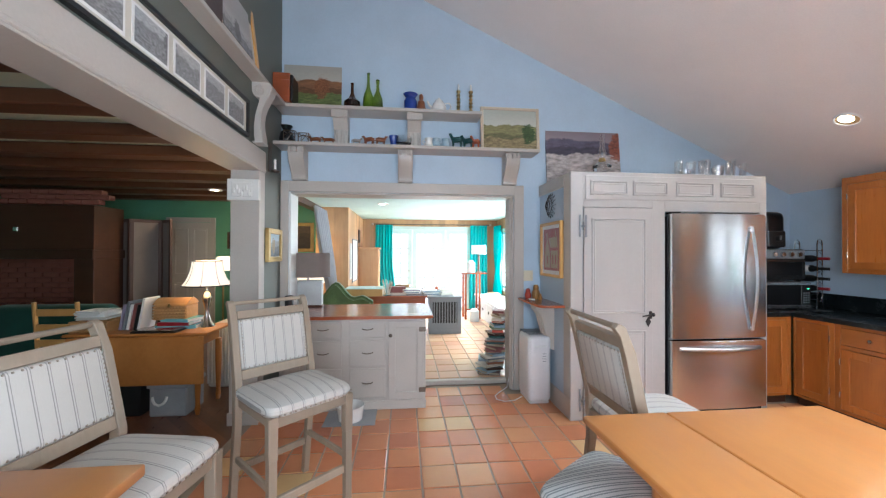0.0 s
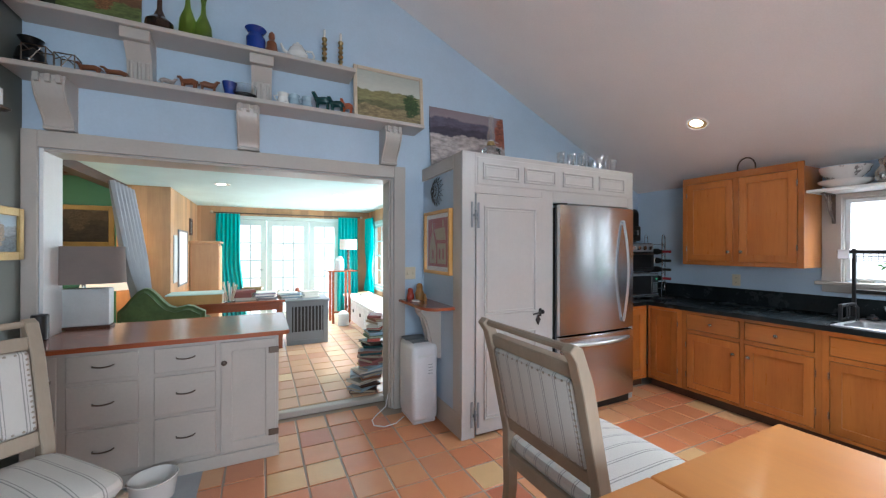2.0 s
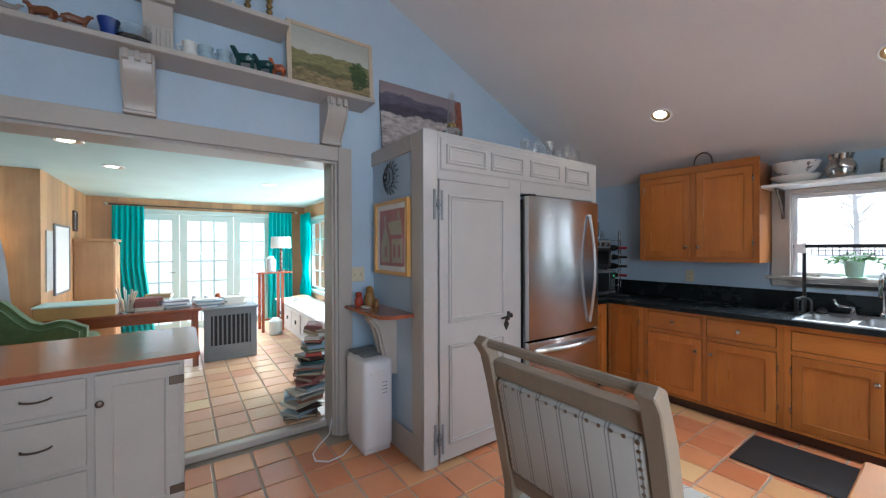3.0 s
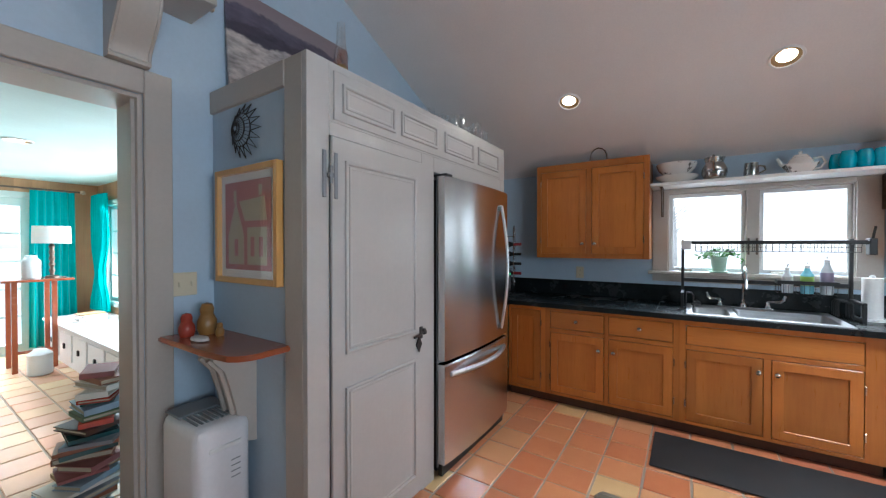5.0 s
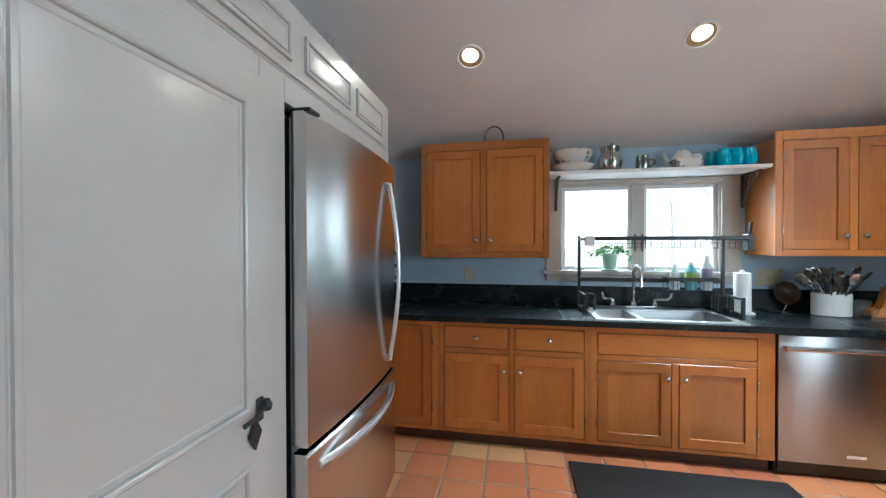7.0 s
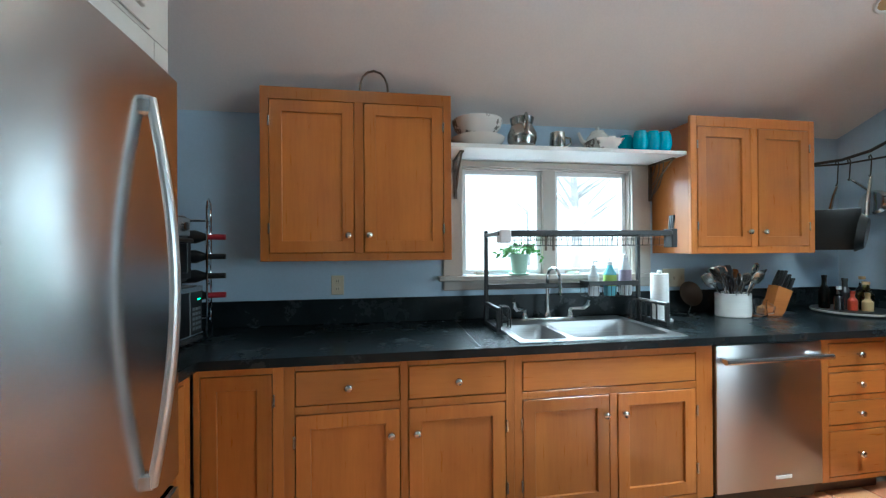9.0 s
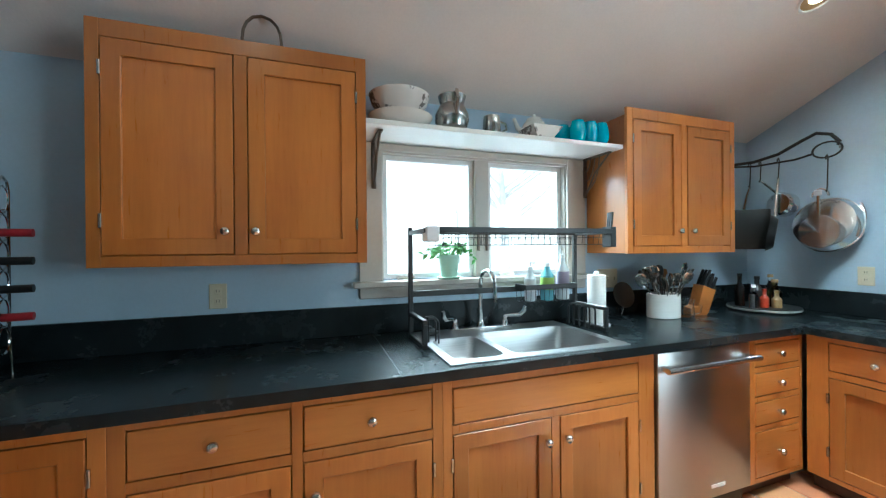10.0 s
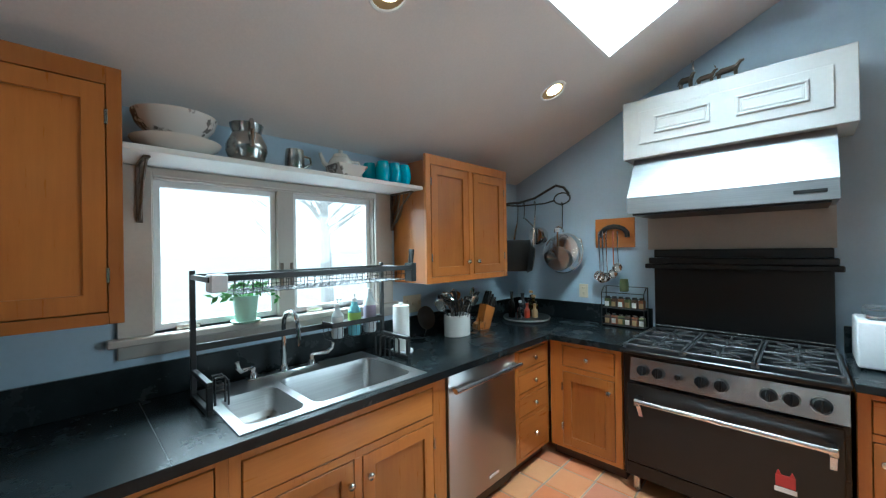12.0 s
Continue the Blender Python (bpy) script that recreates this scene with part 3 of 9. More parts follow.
OL, OR, OT = -1.04, 1.34, 2.125                # wide opening in the gable wall
slab_outline("wall_gable", [(LX - 0.24, 0), (OL, 0), (OL, OT), (OR, OT), (OR, 0), (SX + 0.2, 0), (SX + 0.2, roof(SX + 0.2) + 0.02), (LX - 0.24, roof(LX - 0.24) + 0.02)], lambda a, b, s: (a, GY + 0.25 if s else GY, b), M["blue"], "light blue painted gable wall above a wide opening", "wall")
solo("wall_stove", holed([(LX - 0.24, 0), (SX + 0.2, 0), (SX + 0.2, roof(SX + 0.2) + 0.02), (LX - 0.24, roof(LX - 0.24) + 0.02)], [(-0.8, 0.9), (1.4, 0.9), (1.4, 2.2), (-0.8, 2.2)], lambda a, b, s: (a, SY - 0.15 if s else SY, b)), M["blue"], "blue painted wall behind the range", "wall", kind="structure")
# Unseen window added to carry the fill lamp from the back.
BK = stove_side(SY)
added_window = solo("window_back", bm_f(BK, (-0.9, -0.78, 0.85, 2.28, -0.1, 0.02), (1.38, 1.5, 0.85, 2.28, -0.1, 0.02), (-0.78, 1.38, 2.18, 2.28, -0.1, 0.02), (-0.78, 1.38, 0.85, 0.92, -0.1, 0.04), (0.26, 0.34, 0.92, 2.18, -0.1, 0.0), bev=0.003), M["trim"], "unseen greige framed window added behind the table to let in fill light", "window", kind="structure")
part("pane", bm_f(BK, (-0.78, 1.38, 0.92, 2.18, -0.06, -0.055)), M["pane"], added_window).visible_shadow = False
WY0, WY1, WZ0, WZ1 = 1.0, 2.25, 1.2, 1.935
solo("wall_sink", holed([(SY - 0.15, 0), (GY + 0.25, 0), (GY + 0.25, 2.3), (SY - 0.15, 2.3)], [(WY0, WZ0), (WY1, WZ0), (WY1, WZ1), (WY0, WZ1)], lambda a, b, s: (SX + 0.16 if s else SX, a, b)), M["blue"], "blue painted wall with a wide window over the sink", "wall", kind="structure")
# sloped ceiling with the skylight's well
KX0, KX1, KY0, KY1 = 2.75, 3.505, 0.05, 0.96
bm = bmesh.new()
for x0, x1, y0, y1 in ((LX - 0.25, KX0, SY - 0.15, GY + 0.25), (KX1, SX + 0.2, SY - 0.15, GY + 0.25), (KX0, KX1, SY - 0.15, KY0), (KX0, KX1, KY1, GY + 0.25)):
    prism(bm, [(x0, roof(x0)), (x1, roof(x1)), (x1, roof(x1) + 0.14), (x0, roof(x0) + 0.14)], lambda a, b, s: (a, y1 if s else y0, b))
solo("ceiling", bm, M["ceiling"], "smooth sloped ceiling in warm off-white paint", "ceiling", kind="structure")
bm = bmesh.new()
for x0, x1, y0, y1 in ((KX0 + 0.002, KX0 + 0.02, KY0 + 0.02, KY1 - 0.02), (KX1 - 0.02, KX1 - 0.002, KY0 + 0.02, KY1 - 0.02), (KX0 + 0.002, KX1 - 0.002, KY0 + 0.002, KY0 + 0.02), (KX0 + 0.002, KX1 - 0.002, KY1 - 0.02, KY1 - 0.002)):
    prism(bm, [(x0, roof(x0) - 0.003), (x1, roof(x1) - 0.003), (x1, roof(x1) + 0.42), (x0, roof(x0) + 0.42)], lambda a, b, s: (a, y1 if s else y0, b))
skylight = solo("window_skylight", bm, M["purewhite"], "bright roof skylight in a white well", "skylight", kind="structure")
bm = bmesh.new()
for x0, x1, y0, y1 in ((KX0 + 0.021, KX0 + 0.07, KY0 + 0.021, KY1 - 0.021), (KX1 - 0.07, KX1 - 0.021, KY0 + 0.021, KY1 - 0.021), (KX0 + 0.07, KX1 - 0.07, KY0 + 0.021, KY0 + 0.07), (KX0 + 0.07, KX1 - 0.07, KY1 - 0.07, KY1 - 0.021)):
    prism(bm, [(x0, roof(x0) + 0.36), (x1, roof(x1) + 0.36), (x1, roof(x1) + 0.41), (x0, roof(x0) + 0.41)], lambda a, b, s: (a, y1 if s else y0, b))
part("window_frame", bm, M["oakframe"], skylight, "pale pine skylight frame")

# wall above the beam, beam, post
solo("wall_over_beam", boxes((LX - 0.2, LX, SY - 0.1, GY, 2.405, 5.15)), M["greygreen"], "dark grey-green painted wall above the beam", "wall", kind="structure")
solo("wall_by_post", boxes((LX - 0.2, LX, 3.70, GY, 0, 2.405)), M["greygreen"], "grey-green return wall beside the post", "wall", kind="structure")
beam = solo("beam", boxes((LX - 0.26, LX + 0.012, SY, 3.705, 2.214, 2.405), bev=0.006), M["trim"], "greige painted beam over the open side", "beam", kind="structure")
part("moulding", boxes((LX + 0.012, LX + 0.022, SY, 3.69, 2.224, 2.246), bev=0.004), M["trim"], beam)
post = solo("post", boxes((-1.355, LX + 0.006, 3.57, 3.70, 0, 2.214), bev=0.005), M["trim"], "greige painted square post", "post", kind="structure")
part("capital_block", boxes((-1.372, LX + 0.014, 3.54, 3.59, 1.945, 2.13), bev=0.006), M["ceramic"], post, "carved white plaque on the post")
bm = boxes((-1.33, -1.16, 3.528, 3.54, 1.975, 2.10), bev=0.004)
for i in range(7):
    lathe(bm, -1.31 + i * 0.021, 3.53, 2.0 + 0.03 * math.sin(i * 1.7), [(0.0, 0), (0.012, 0.01), (0.014, 0.03), (0.006, 0.05), (0, 0.06)], 8)
part("relief", bm, M["ceramic"], post)
part("base_moulding", boxes((-1.365, LX + 0.012, 3.555, 3.57, 0, 0.11), bev=0.004), M["trim"], post)

# casing of the opening
casing = solo("trim", boxes((LX + 0.001, OL, GY - 0.024, GY, 0, 2.235), (OR, OR + 0.11, GY - 0.024, GY, 0, 2.235), (OL, OR, GY - 0.024, GY, OT, 2.235), bev=0.004), M["trim"], "greige painted casing round the wide opening", "casing", kind="structure")
# White where the right jamb is greige: light from the sunroom is in the colour.
part("jamb", boxes((OL, OL + 0.02, GY, GY + 0.26, 0.0, OT), bev=0.002), M["purewhite"], casing, "jamb board, sunroom light put into its white")
part("jamb", boxes((OR - 0.02, OR, GY, GY + 0.26, 0.0, OT), bev=0.002), M["trim"], casing)
part("head_jamb", boxes((OL + 0.02, OR - 0.02, GY, GY + 0.26, OT - 0.02, OT - 0.001), bev=0.002), M["trim"], casing)
part("inner_bead", boxes((OR - 0.034, OR - 0.02, GY + 0.03, GY + 0.045, 0.0, OT - 0.02)), M["trim"], casing)
solo("threshold", boxes((OL + 0.02, OR - 0.02, GY + 0.20, GY + 0.27, 0, 0.052), bev=0.008), M["trim"], "worn greige wooden threshold", "threshold", kind="structure")
solo("baseboard", boxes((OR + 0.11, 1.63, GY - 0.018, GY, 0, 0.17), bev=0.004), M["trim"], "greige painted baseboard", "baseboard", kind="structure")

# sunroom shell
YF = 9.2
solo("ceiling_sunroom", boxes((-1.4, 2.9, GY + 0.25, YF + 0.2, 2.29, 2.4)), M["sunceil"], "pale aqua sunroom ceiling", "ceiling", kind="structure")
solo("wall_sunroom_far", boxes((-1.4, -0.28, YF, YF + 0.14, 0, 2.3), (1.83, 2.9, YF, YF + 0.14, 0, 2.3), (-0.28, 1.83, YF, YF + 0.14, 2.12, 2.3)), M["pine"], "knotty pine boarded wall round the garden doors", "wall", kind="structure")
solo("wall_sunroom_side", boxes((2.42, 2.55, GY + 0.25, 5.6, 0, 2.3), (2.42, 2.55, 5.6, YF, 0, 0.62), (2.42, 2.55, 5.6, YF, 2.05, 2.3), (2.42, 2.55, 8.85, YF, 0.62, 2.05)), M["pine"], "knotty pine boarded wall with a band of windows", "wall", kind="structure")
solo("wall_pine_partition", boxes((-0.98, -0.84, 6.9, YF, 0, 2.3), (-1.4, -0.98, 6.9, 7.04, 0, 2.3)), M["pine"], "honey pine boarded partition", "wall", kind="structure")

# front room shell with its beams
solo("wall_front_room_far", boxes((-7.0, -1.4, 7.2, 7.35, 0, 2.5)), M["green"], "green painted far wall of the front room", "wall", kind="structure")
solo("wall_front_room_left", boxes((-7.15, -7.0, SY - 0.1, 7.35, 0, 2.5)), M["green"], "green painted wall", "wall", kind="structure")
solo("wall_front_room_back", boxes((-7.0, LX - 0.24, SY - 0.25, SY - 0.1, 0, 2.5)), M["green"], "green painted back wall", "wall", kind="structure")
solo("wall_over_curtain", boxes((-1.42, -1.3, GY + 0.25, 6.9, 2.2, 2.3)), M["darkwoodz"], "dark header over the curtained opening", "header", kind="structure")
solo("ceiling_front_room", boxes((-7.0, -1.42, SY - 0.1, 7.2, 2.47, 2.55), (-1.42, LX - 0.2, SY - 0.1, GY, 2.5, 2.55)), M["greenceil"], "sage green plaster between the beams", "ceiling", kind="structure")
for i in range(12):
    y = 0.2 + i * 0.6
    solo("ceiling_beam", boxes((-6.95, LX - 0.27, y, y + 0.2, 2.372, 2.468), bev=0.01), M["darkwood"], "dark stained timber ceiling beam", "beam", "beams of the front room", "structure")

# outdoors
solo("ground", boxes((-300, 300, -300, 300, -0.9, -0.5)), M["snow"], "pale winter ground outside the windows", "ground", kind="structure")


def bare_tree(x, y, h, seed, girth=1.0):
    rng = random.Random(seed)
    t = thing("tree", (x, y, -0.5), "bare grey winter tree outside the window", "tree", "trees outside")
    bm = bmesh.new()
    tube(bm, [(x, y, -0.5), (x + 0.1, y, h * 0.3), (x + 0.05, y + 0.15, h * 0.6)], [0.22 * girth, 0.16 * girth, 0.1 * girth], 8)
    part("trunk", bm, M["bark"], t)
    bm = bmesh.new()
    for i in range(16):
        z = h * (0.25 + 0.4 * rng.random())
        a, l = rng.random() * 6.3, h * (0.2 + 0.25 * rng.random())
        p = Vector((x + 0.08, y + 0.08, z))
        q = p + Vector((math.cos(a) * l * 0.5, math.sin(a) * l * 0.5, l * 0.35))
        r = q + Vector((math.cos(a + 0.5) * l * 0.4, math.sin(a + 0.5) * l * 0.4, l * 0.45))
        tube(bm, [p, q, r], [0.06 * girth, 0.035 * girth, 0.012 * girth], 5)
        for s in (-0.7, 0.6):
            tube(bm, [q, q + Vector((math.cos(a + s) * l * 0.4, math.sin(a + s) * l * 0.4, l * 0.25))], [0.025 * girth, 0.006 * girth], 5)
    part("limbs", bm, M["bark"], t)


bare_tree(16.0, -4.7, 7.5, 3, 1.2)
bare_tree(38.0, 3.0, 9.0, 12)
bare_tree(42.0, 6.2, 10.0, 5)
bare_tree(46.0, -14.5, 10.0, 9)

# ---- sink window ----
F = sink_side(SX)
win = solo("window_1", bm_f(F, (0.88, WY0 + 0.02, 1.2, 1.953, 0.0, 0.022), (WY1 - 0.02, 2.355, 1.2, 1.953, 0.0, 0.022), (WY0 + 0.02, WY1 - 0.02, 1.915, 1.953, 0.0, 0.02), bev=0.003), M["trim"], "greige casement window pair over the sink", "window", kind="structure")
part("window_sill", bm_f(F, (0.84, 2.39, 1.168, 1.2, -0.1, 0.065), (0.88, 2.355, 1.105, 1.168, 0, 0.02), bev=0.005), M["trim"], win)
part("window_frame", bm_f(F, (WY0, WY0 + 0.028, WZ0, WZ1, -0.14, 0.0), (WY1 - 0.028, WY1, WZ0, WZ1, -0.14, 0.0), (1.575, 1.665, WZ0, WZ1, -0.12, -0.005), (WY0 + 0.028, WY1 - 0.028, WZ1 - 0.03, WZ1, -0.14, 0.0), bev=0.003), M["trim"], win)
for a, b in ((1.028, 1.575), (1.665, 2.222)):
    sash = part("sash", framed(bmesh.new(), F, a, b, 1.205, 1.905, -0.075, 0.030, 0.035), M["purewhite"], win)
    p = part("pane", bm_f(F, (a + 0.03, b - 0.03, 1.235, 1.875, -0.065, -0.060)), M["pane"], sash)
    p.visible_shadow = False
    part("crank", bm_f(F, ((a + b) / 2 + 0.1, (a + b) / 2 + 0.2, 1.2, 1.222, -0.03, -0.005), bev=0.004), M["nickel"], win)
    part("latch", bm_f(F, (1.585 if a < 1.5 else 1.64, 1.60 if a < 1.5 else 1.655, 1.36, 1.50, -0.01, 0.006), bev=0.003), M["bronze"], win)

# ---- pantry cabinet round the refrigerator ----
PX0, PX1, PF, PT = 1.63, 3.57, 3.37, 2.235
G = gable_side(PF)
pantry = thing("pantry_cabinet", (2.6, 3.76, 0), "tall built-in cabinet in warm white gloss paint enclosing the refrigerator", "cabinet")
part("side_panel", boxes((PX0 + 0.012, PX0 + 0.03, PF + 0.15, GY - 0.001, 0, 2.12)), M["blue"], pantry, "blue painted side")
part("side_post", boxes((PX0, PX0 + 0.03, PF + 0.0305, PF + 0.15, 0, PT - 0.001), bev=0.002), M["trim"], pantry)
part("side_rail", boxes((PX0 - 0.004, PX0 + 0.03, PF + 0.15, GY - 0.001, 2.12, PT - 0.001), bev=0.003), M["trim"], pantry)
part("side_base", boxes((PX0 - 0.004, PX0 - 0.0005, PF + 0.001, GY - 0.001, 0, 0.19), bev=0.003), M["trim"], pantry)
part("face_frame", bm_f(G, (PX0, 1.744, 0, PT, -0.03, 0), (2.41, 2.535, 0, 1.975, -0.03, 0), (1.744, 2.41, 1.915, 1.975, -0.03, 0), (2.535, 3.50, 1.885, 1.975, -0.03, 0), (3.50, PX1, 0, 1.975, -0.03, 0), (1.744, PX1, 1.975, PT, -0.03, 0), bev=0.002), M["white"], pantry)
part("end_panel", boxes((3.54, PX1, PF + 0.03, GY - 0.001, 0, PT - 0.002), bev=0.002), M["white"], pantry)
part("recess_side", boxes((2.50, 2.535, PF + 0.03, GY - 0.05, 0, 1.885)), M["satinblack"], pantry)
part("top", boxes((PX0 + 0.03, 3.54, PF + 0.03, GY - 0.001, PT - 0.04, PT - 0.012)), M["white"], pantry)


def raised_panel(bm, face, u0, u1, v0, v1, w):
    """A moulded panel: stepped beads round a raised field, in one piece."""
    loops = []
    for k, h in ((0, 0), (0.001, 0.010), (0.004, 0.012), (0.011, 0.012), (0.015, 0.009), (0.017, 0.002), (0.022, 0.002), (0.024, 0.007), (0.032, 0.008), (0.036, 0.006)):
        loops.append([bm.verts.new(face(a, b, w + h)) for a, b in ((u0 + k, v0 + k), (u1 - k, v0 + k), (u1 - k, v1 - k), (u0 + k, v1 - k))])
    for a, b in zip(loops, loops[1:]):
        for i in range(4):
            bm.faces.new((a[i], a[(i + 1) % 4], b[(i + 1) % 4], b[i]))
    bm.faces.new(loops[-1])
    bm.faces.new(loops[0][::-1])
    bmesh.ops.recalc_face_normals(bm, faces=bm.faces[:])
    return bm


hdr = part("header_panel", bm_f(G, (1.765, 3.47, 1.985, 2.20, 0.0005, 0.008), bev=0.003), M["white"], pantry)
for a, b in ((1.81, 2.165), (2.215, 2.555), (2.64, 3.015), (3.085, 3.43)):
    part("small_panel", raised_panel(bmesh.new(), G, a, b, 2.025, 2.155, 0.0085), M["white"], hdr)
pdoor = part("door", bm_f(G, (1.748, 2.406, 0.025, 1.910, -0.004, 0.014), bev=0.003), M["white"], pantry, "glossy panelled pantry door")
for v0, v1 in ((0.95, 1.815), (0.13, 0.80)):
    part("panel", raised_panel(bmesh.new(), G, 1.818, 2.335, v0, v1, 0.0145), M["white"], pdoor)
for v in (1.645, 0.085):
    bm = bm_f(G, (1.705, 1.725, v, v + 0.2, 0.002, 0.008), (1.757, 1.777, v - 0.005, v + 0.195, 0.014, 0.02), (1.725, 1.757, v + 0.085, v + 0.105, 0.006, 0.018), bev=0.002)
    lathe(bm, 1.742, PF - 0.016, v + 0.06, [(0.008, 0), (0.008, 0.075)], 10)
    hg = part("hinge", bm, M["greycage"], pdoor, "pewter grey H hinge")
bm = bm_f(G, (2.395, 2.425, 0.915, 0.985, 0.014, 0.022), bev=0.004)
tube(bm, [(2.41, PF - 0.03, 0.953), (2.355, PF - 0.045, 0.948), (2.32, PF - 0.04, 0.942)], 0.007, 8)
prism(bm, [(2.385, 0.935), (2.41, 0.89), (2.385, 0.845), (2.36, 0.89)], lambda a, b, s: (a, PF - (0.026 if s else 0.018), b))
lathe(bm, 2.435, PF - 0.022, 0.933, [(0.0, 0), (0.014, 0.006), (0.017, 0.02), (0.010, 0.036), (0, 0.04)], 10)
bmesh.ops.translate(bm, verts=bm.verts[:], vec=(-0.03, 0, -0.012))
part("latch", bm, M["iron"], pdoor, "black iron thumb latch with a diamond plate")

# refrigerator
fr = thing("refrigerator", (3.02, 3.7, 0), "stainless steel refrigerator with a bottom freezer drawer", "refrigerator")
FX0, FX1 = 2.56, 3.495
part("body", boxes((FX0 + 0.01, FX1 - 0.01, PF + 0.0, GY - 0.1, 0.03, 1.845), bev=0.006), M["satinblack"], fr)
part("side_gasket", boxes((FX0, FX1, PF - 0.005, PF + 0.0, 0.06, 1.845)), M["greycage"], fr)


def bowed(z0, z1, bow=0.024, n=16):
    bm = bmesh.new()
    pts = []
    for i in range(n + 1):
        f = 2 * i / n - 1
        pts.append((FX0 + (FX1 - FX0) * i / n, PF - 0.062 - bow * (1 - f * f)))
    out = [(FX0, PF - 0.006)] + pts + [(FX1, PF - 0.006)]
    prism(bm, out, lambda a, b, s: (a, b, z1 if s else z0))
    bmesh.ops.bevel(bm, geom=[e for e in bm.edges if abs(e.verts[0].co.z - e.verts[1].co.z) < 1e-6 and e.verts[0].co.y < PF - 0.03], offset=0.008, segments=2, affect='EDGES')
    return bm


fdoor = part("door", bowed(0.725, 1.862), M["fridge"], fr, "bowed brushed steel door")
fdraw = part("freezer_drawer", bowed(0.085, 0.705), M["fridge"], fr, "bowed brushed steel freezer drawer")
pts = [(3.33, PF - 0.072, 0.80)] + [(3.33, PF - 0.088 - 0.052 * math.sin(math.pi * f / 14), 0.80 + 0.94 * f / 14) for f in range(15)] + [(3.33, PF - 0.072, 1.74)]
part("handle", tube(bmesh.new(), pts, 0.012, 12), M["handle"], fdoor, "long bowed steel handle")
for z in (0.79, 1.70):
    part("handle_foot", boxes((3.318, 3.342, PF - 0.096, PF - 0.07, z, z + 0.042), bev=0.006), M["steel"], fdoor)
pts = [(FX0 + 0.07 + (FX1 - FX0 - 0.14) * i / 12, PF - 0.065 - 0.072 * math.sin(math.pi * i / 12) ** 0.8, 0.635) for i in range(13)]
part("handle", tube(bmesh.new(), pts, 0.016, 12), M["handle"], fdraw, "wide bowed steel handle")
for z in (0.80, 1.70):
    part("hinge_pin", boxes((FX0 + 0.03, FX0 + 0.045, PF - 0.060, PF - 0.045, z, z + 0.012)), M["satinblack"], fdoor)
part("top_hinge", boxes((FX0 + 0.01, FX0 + 0.08, PF - 0.07, PF + 0.04, 1.864, 1.878), bev=0.003), M["satinblack"], fr)
part("kick_plate", boxes((FX0 + 0.02, FX1 - 0.02, PF - 0.03, PF, 0.005, 0.08)), M["satinblack"], fr)

# ---- base cabinets ----
BX, BT = 4.02, 0.873
B = sink_side(BX)


def carcass(name, face, u0, u1, members, label, depth=0.68, toe=True, group="base cabinets", high=BT):
    a, b = face((u0 + u1) / 2, 0, -depth / 2)[:2], None
    t = thing(name, (*a, 0), label, "cabinet", group)
    part("body", bm_f(face, (u0, u1, 0.09, high, -depth, -0.06)), M["cherry"], t)
    part("face_frame", bm_f(face, *[(p, q, r, s, -0.02, 0.0) for p, q, r, s in members], bev=0.0015), M["cherry"], t)
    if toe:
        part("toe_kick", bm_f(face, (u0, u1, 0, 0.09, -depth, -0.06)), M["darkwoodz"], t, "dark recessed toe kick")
    return t


c = carcass("base_cabinet", B, 3.16, 3.52, [(3.16, 3.205, 0.09, BT), (3.495, 3.52, 0.09, BT), (3.205, 3.495, 0.84, BT), (3.205, 3.495, 0.09, 0.115)], "cherry corner base cabinet with one panelled door")
shaker_door(c, B, 3.208, 3.492, 0.118, 0.838, M["cherry"], M["cherry"], None, hinge=3.2)
c = carcass("base_cabinet", B, 2.125, 3.16, [(3.115, 3.16, 0.09, BT), (2.125, 2.165, 0.09, BT), (2.625, 2.66, 0.09, BT), (2.66, 3.115, 0.845, BT), (2.165, 2.625, 0.845, BT), (2.66, 3.115, 0.655, 0.69), (2.165, 2.625, 0.655, 0.69), (2.66, 3.115, 0.09, 0.115), (2.165, 2.625, 0.09, 0.115)], "cherry base cabinet with two drawers over two doors")
drawer(c, B, 2.663, 3.112, 0.693, 0.842, M["cherryh"], (2.885,))
drawer(c, B, 2.168, 2.622, 0.693, 0.842, M["cherryh"], (2.395,))
shaker_door(c, B, 2.663, 3.112, 0.118, 0.652, M["cherry"], M["cherry"], (2.70, 0.545), hinge=3.118)
shaker_door(c, B, 2.168, 2.622, 0.118, 0.652, M["cherry"], M["cherry"], (2.585, 0.545), hinge=2.16)
c = carcass("sink_cabinet", B, 1.06, 2.125, [(2.085, 2.125, 0.09, BT), (1.06, 1.155, 0.09, BT), (1.155, 2.085, 0.835, BT), (1.155, 2.085, 0.655, 0.69), (1.595, 1.635, 0.09, 0.655), (1.155, 1.595, 0.09, 0.115), (1.635, 2.085, 0.09, 0.115)], "cherry sink cabinet with a false front over two doors", high=0.66)
drawer(c, B, 1.158, 2.082, 0.693, 0.832, M["cherryh"])
shaker_door(c, B, 1.638, 2.082, 0.118, 0.652, M["cherry"], M["cherry"], (1.665, 0.56), hinge=2.088)
shaker_door(c, B, 1.158, 1.592, 0.118, 0.652, M["cherry"], M["cherry"], (1.565, 0.56), hinge=1.152)
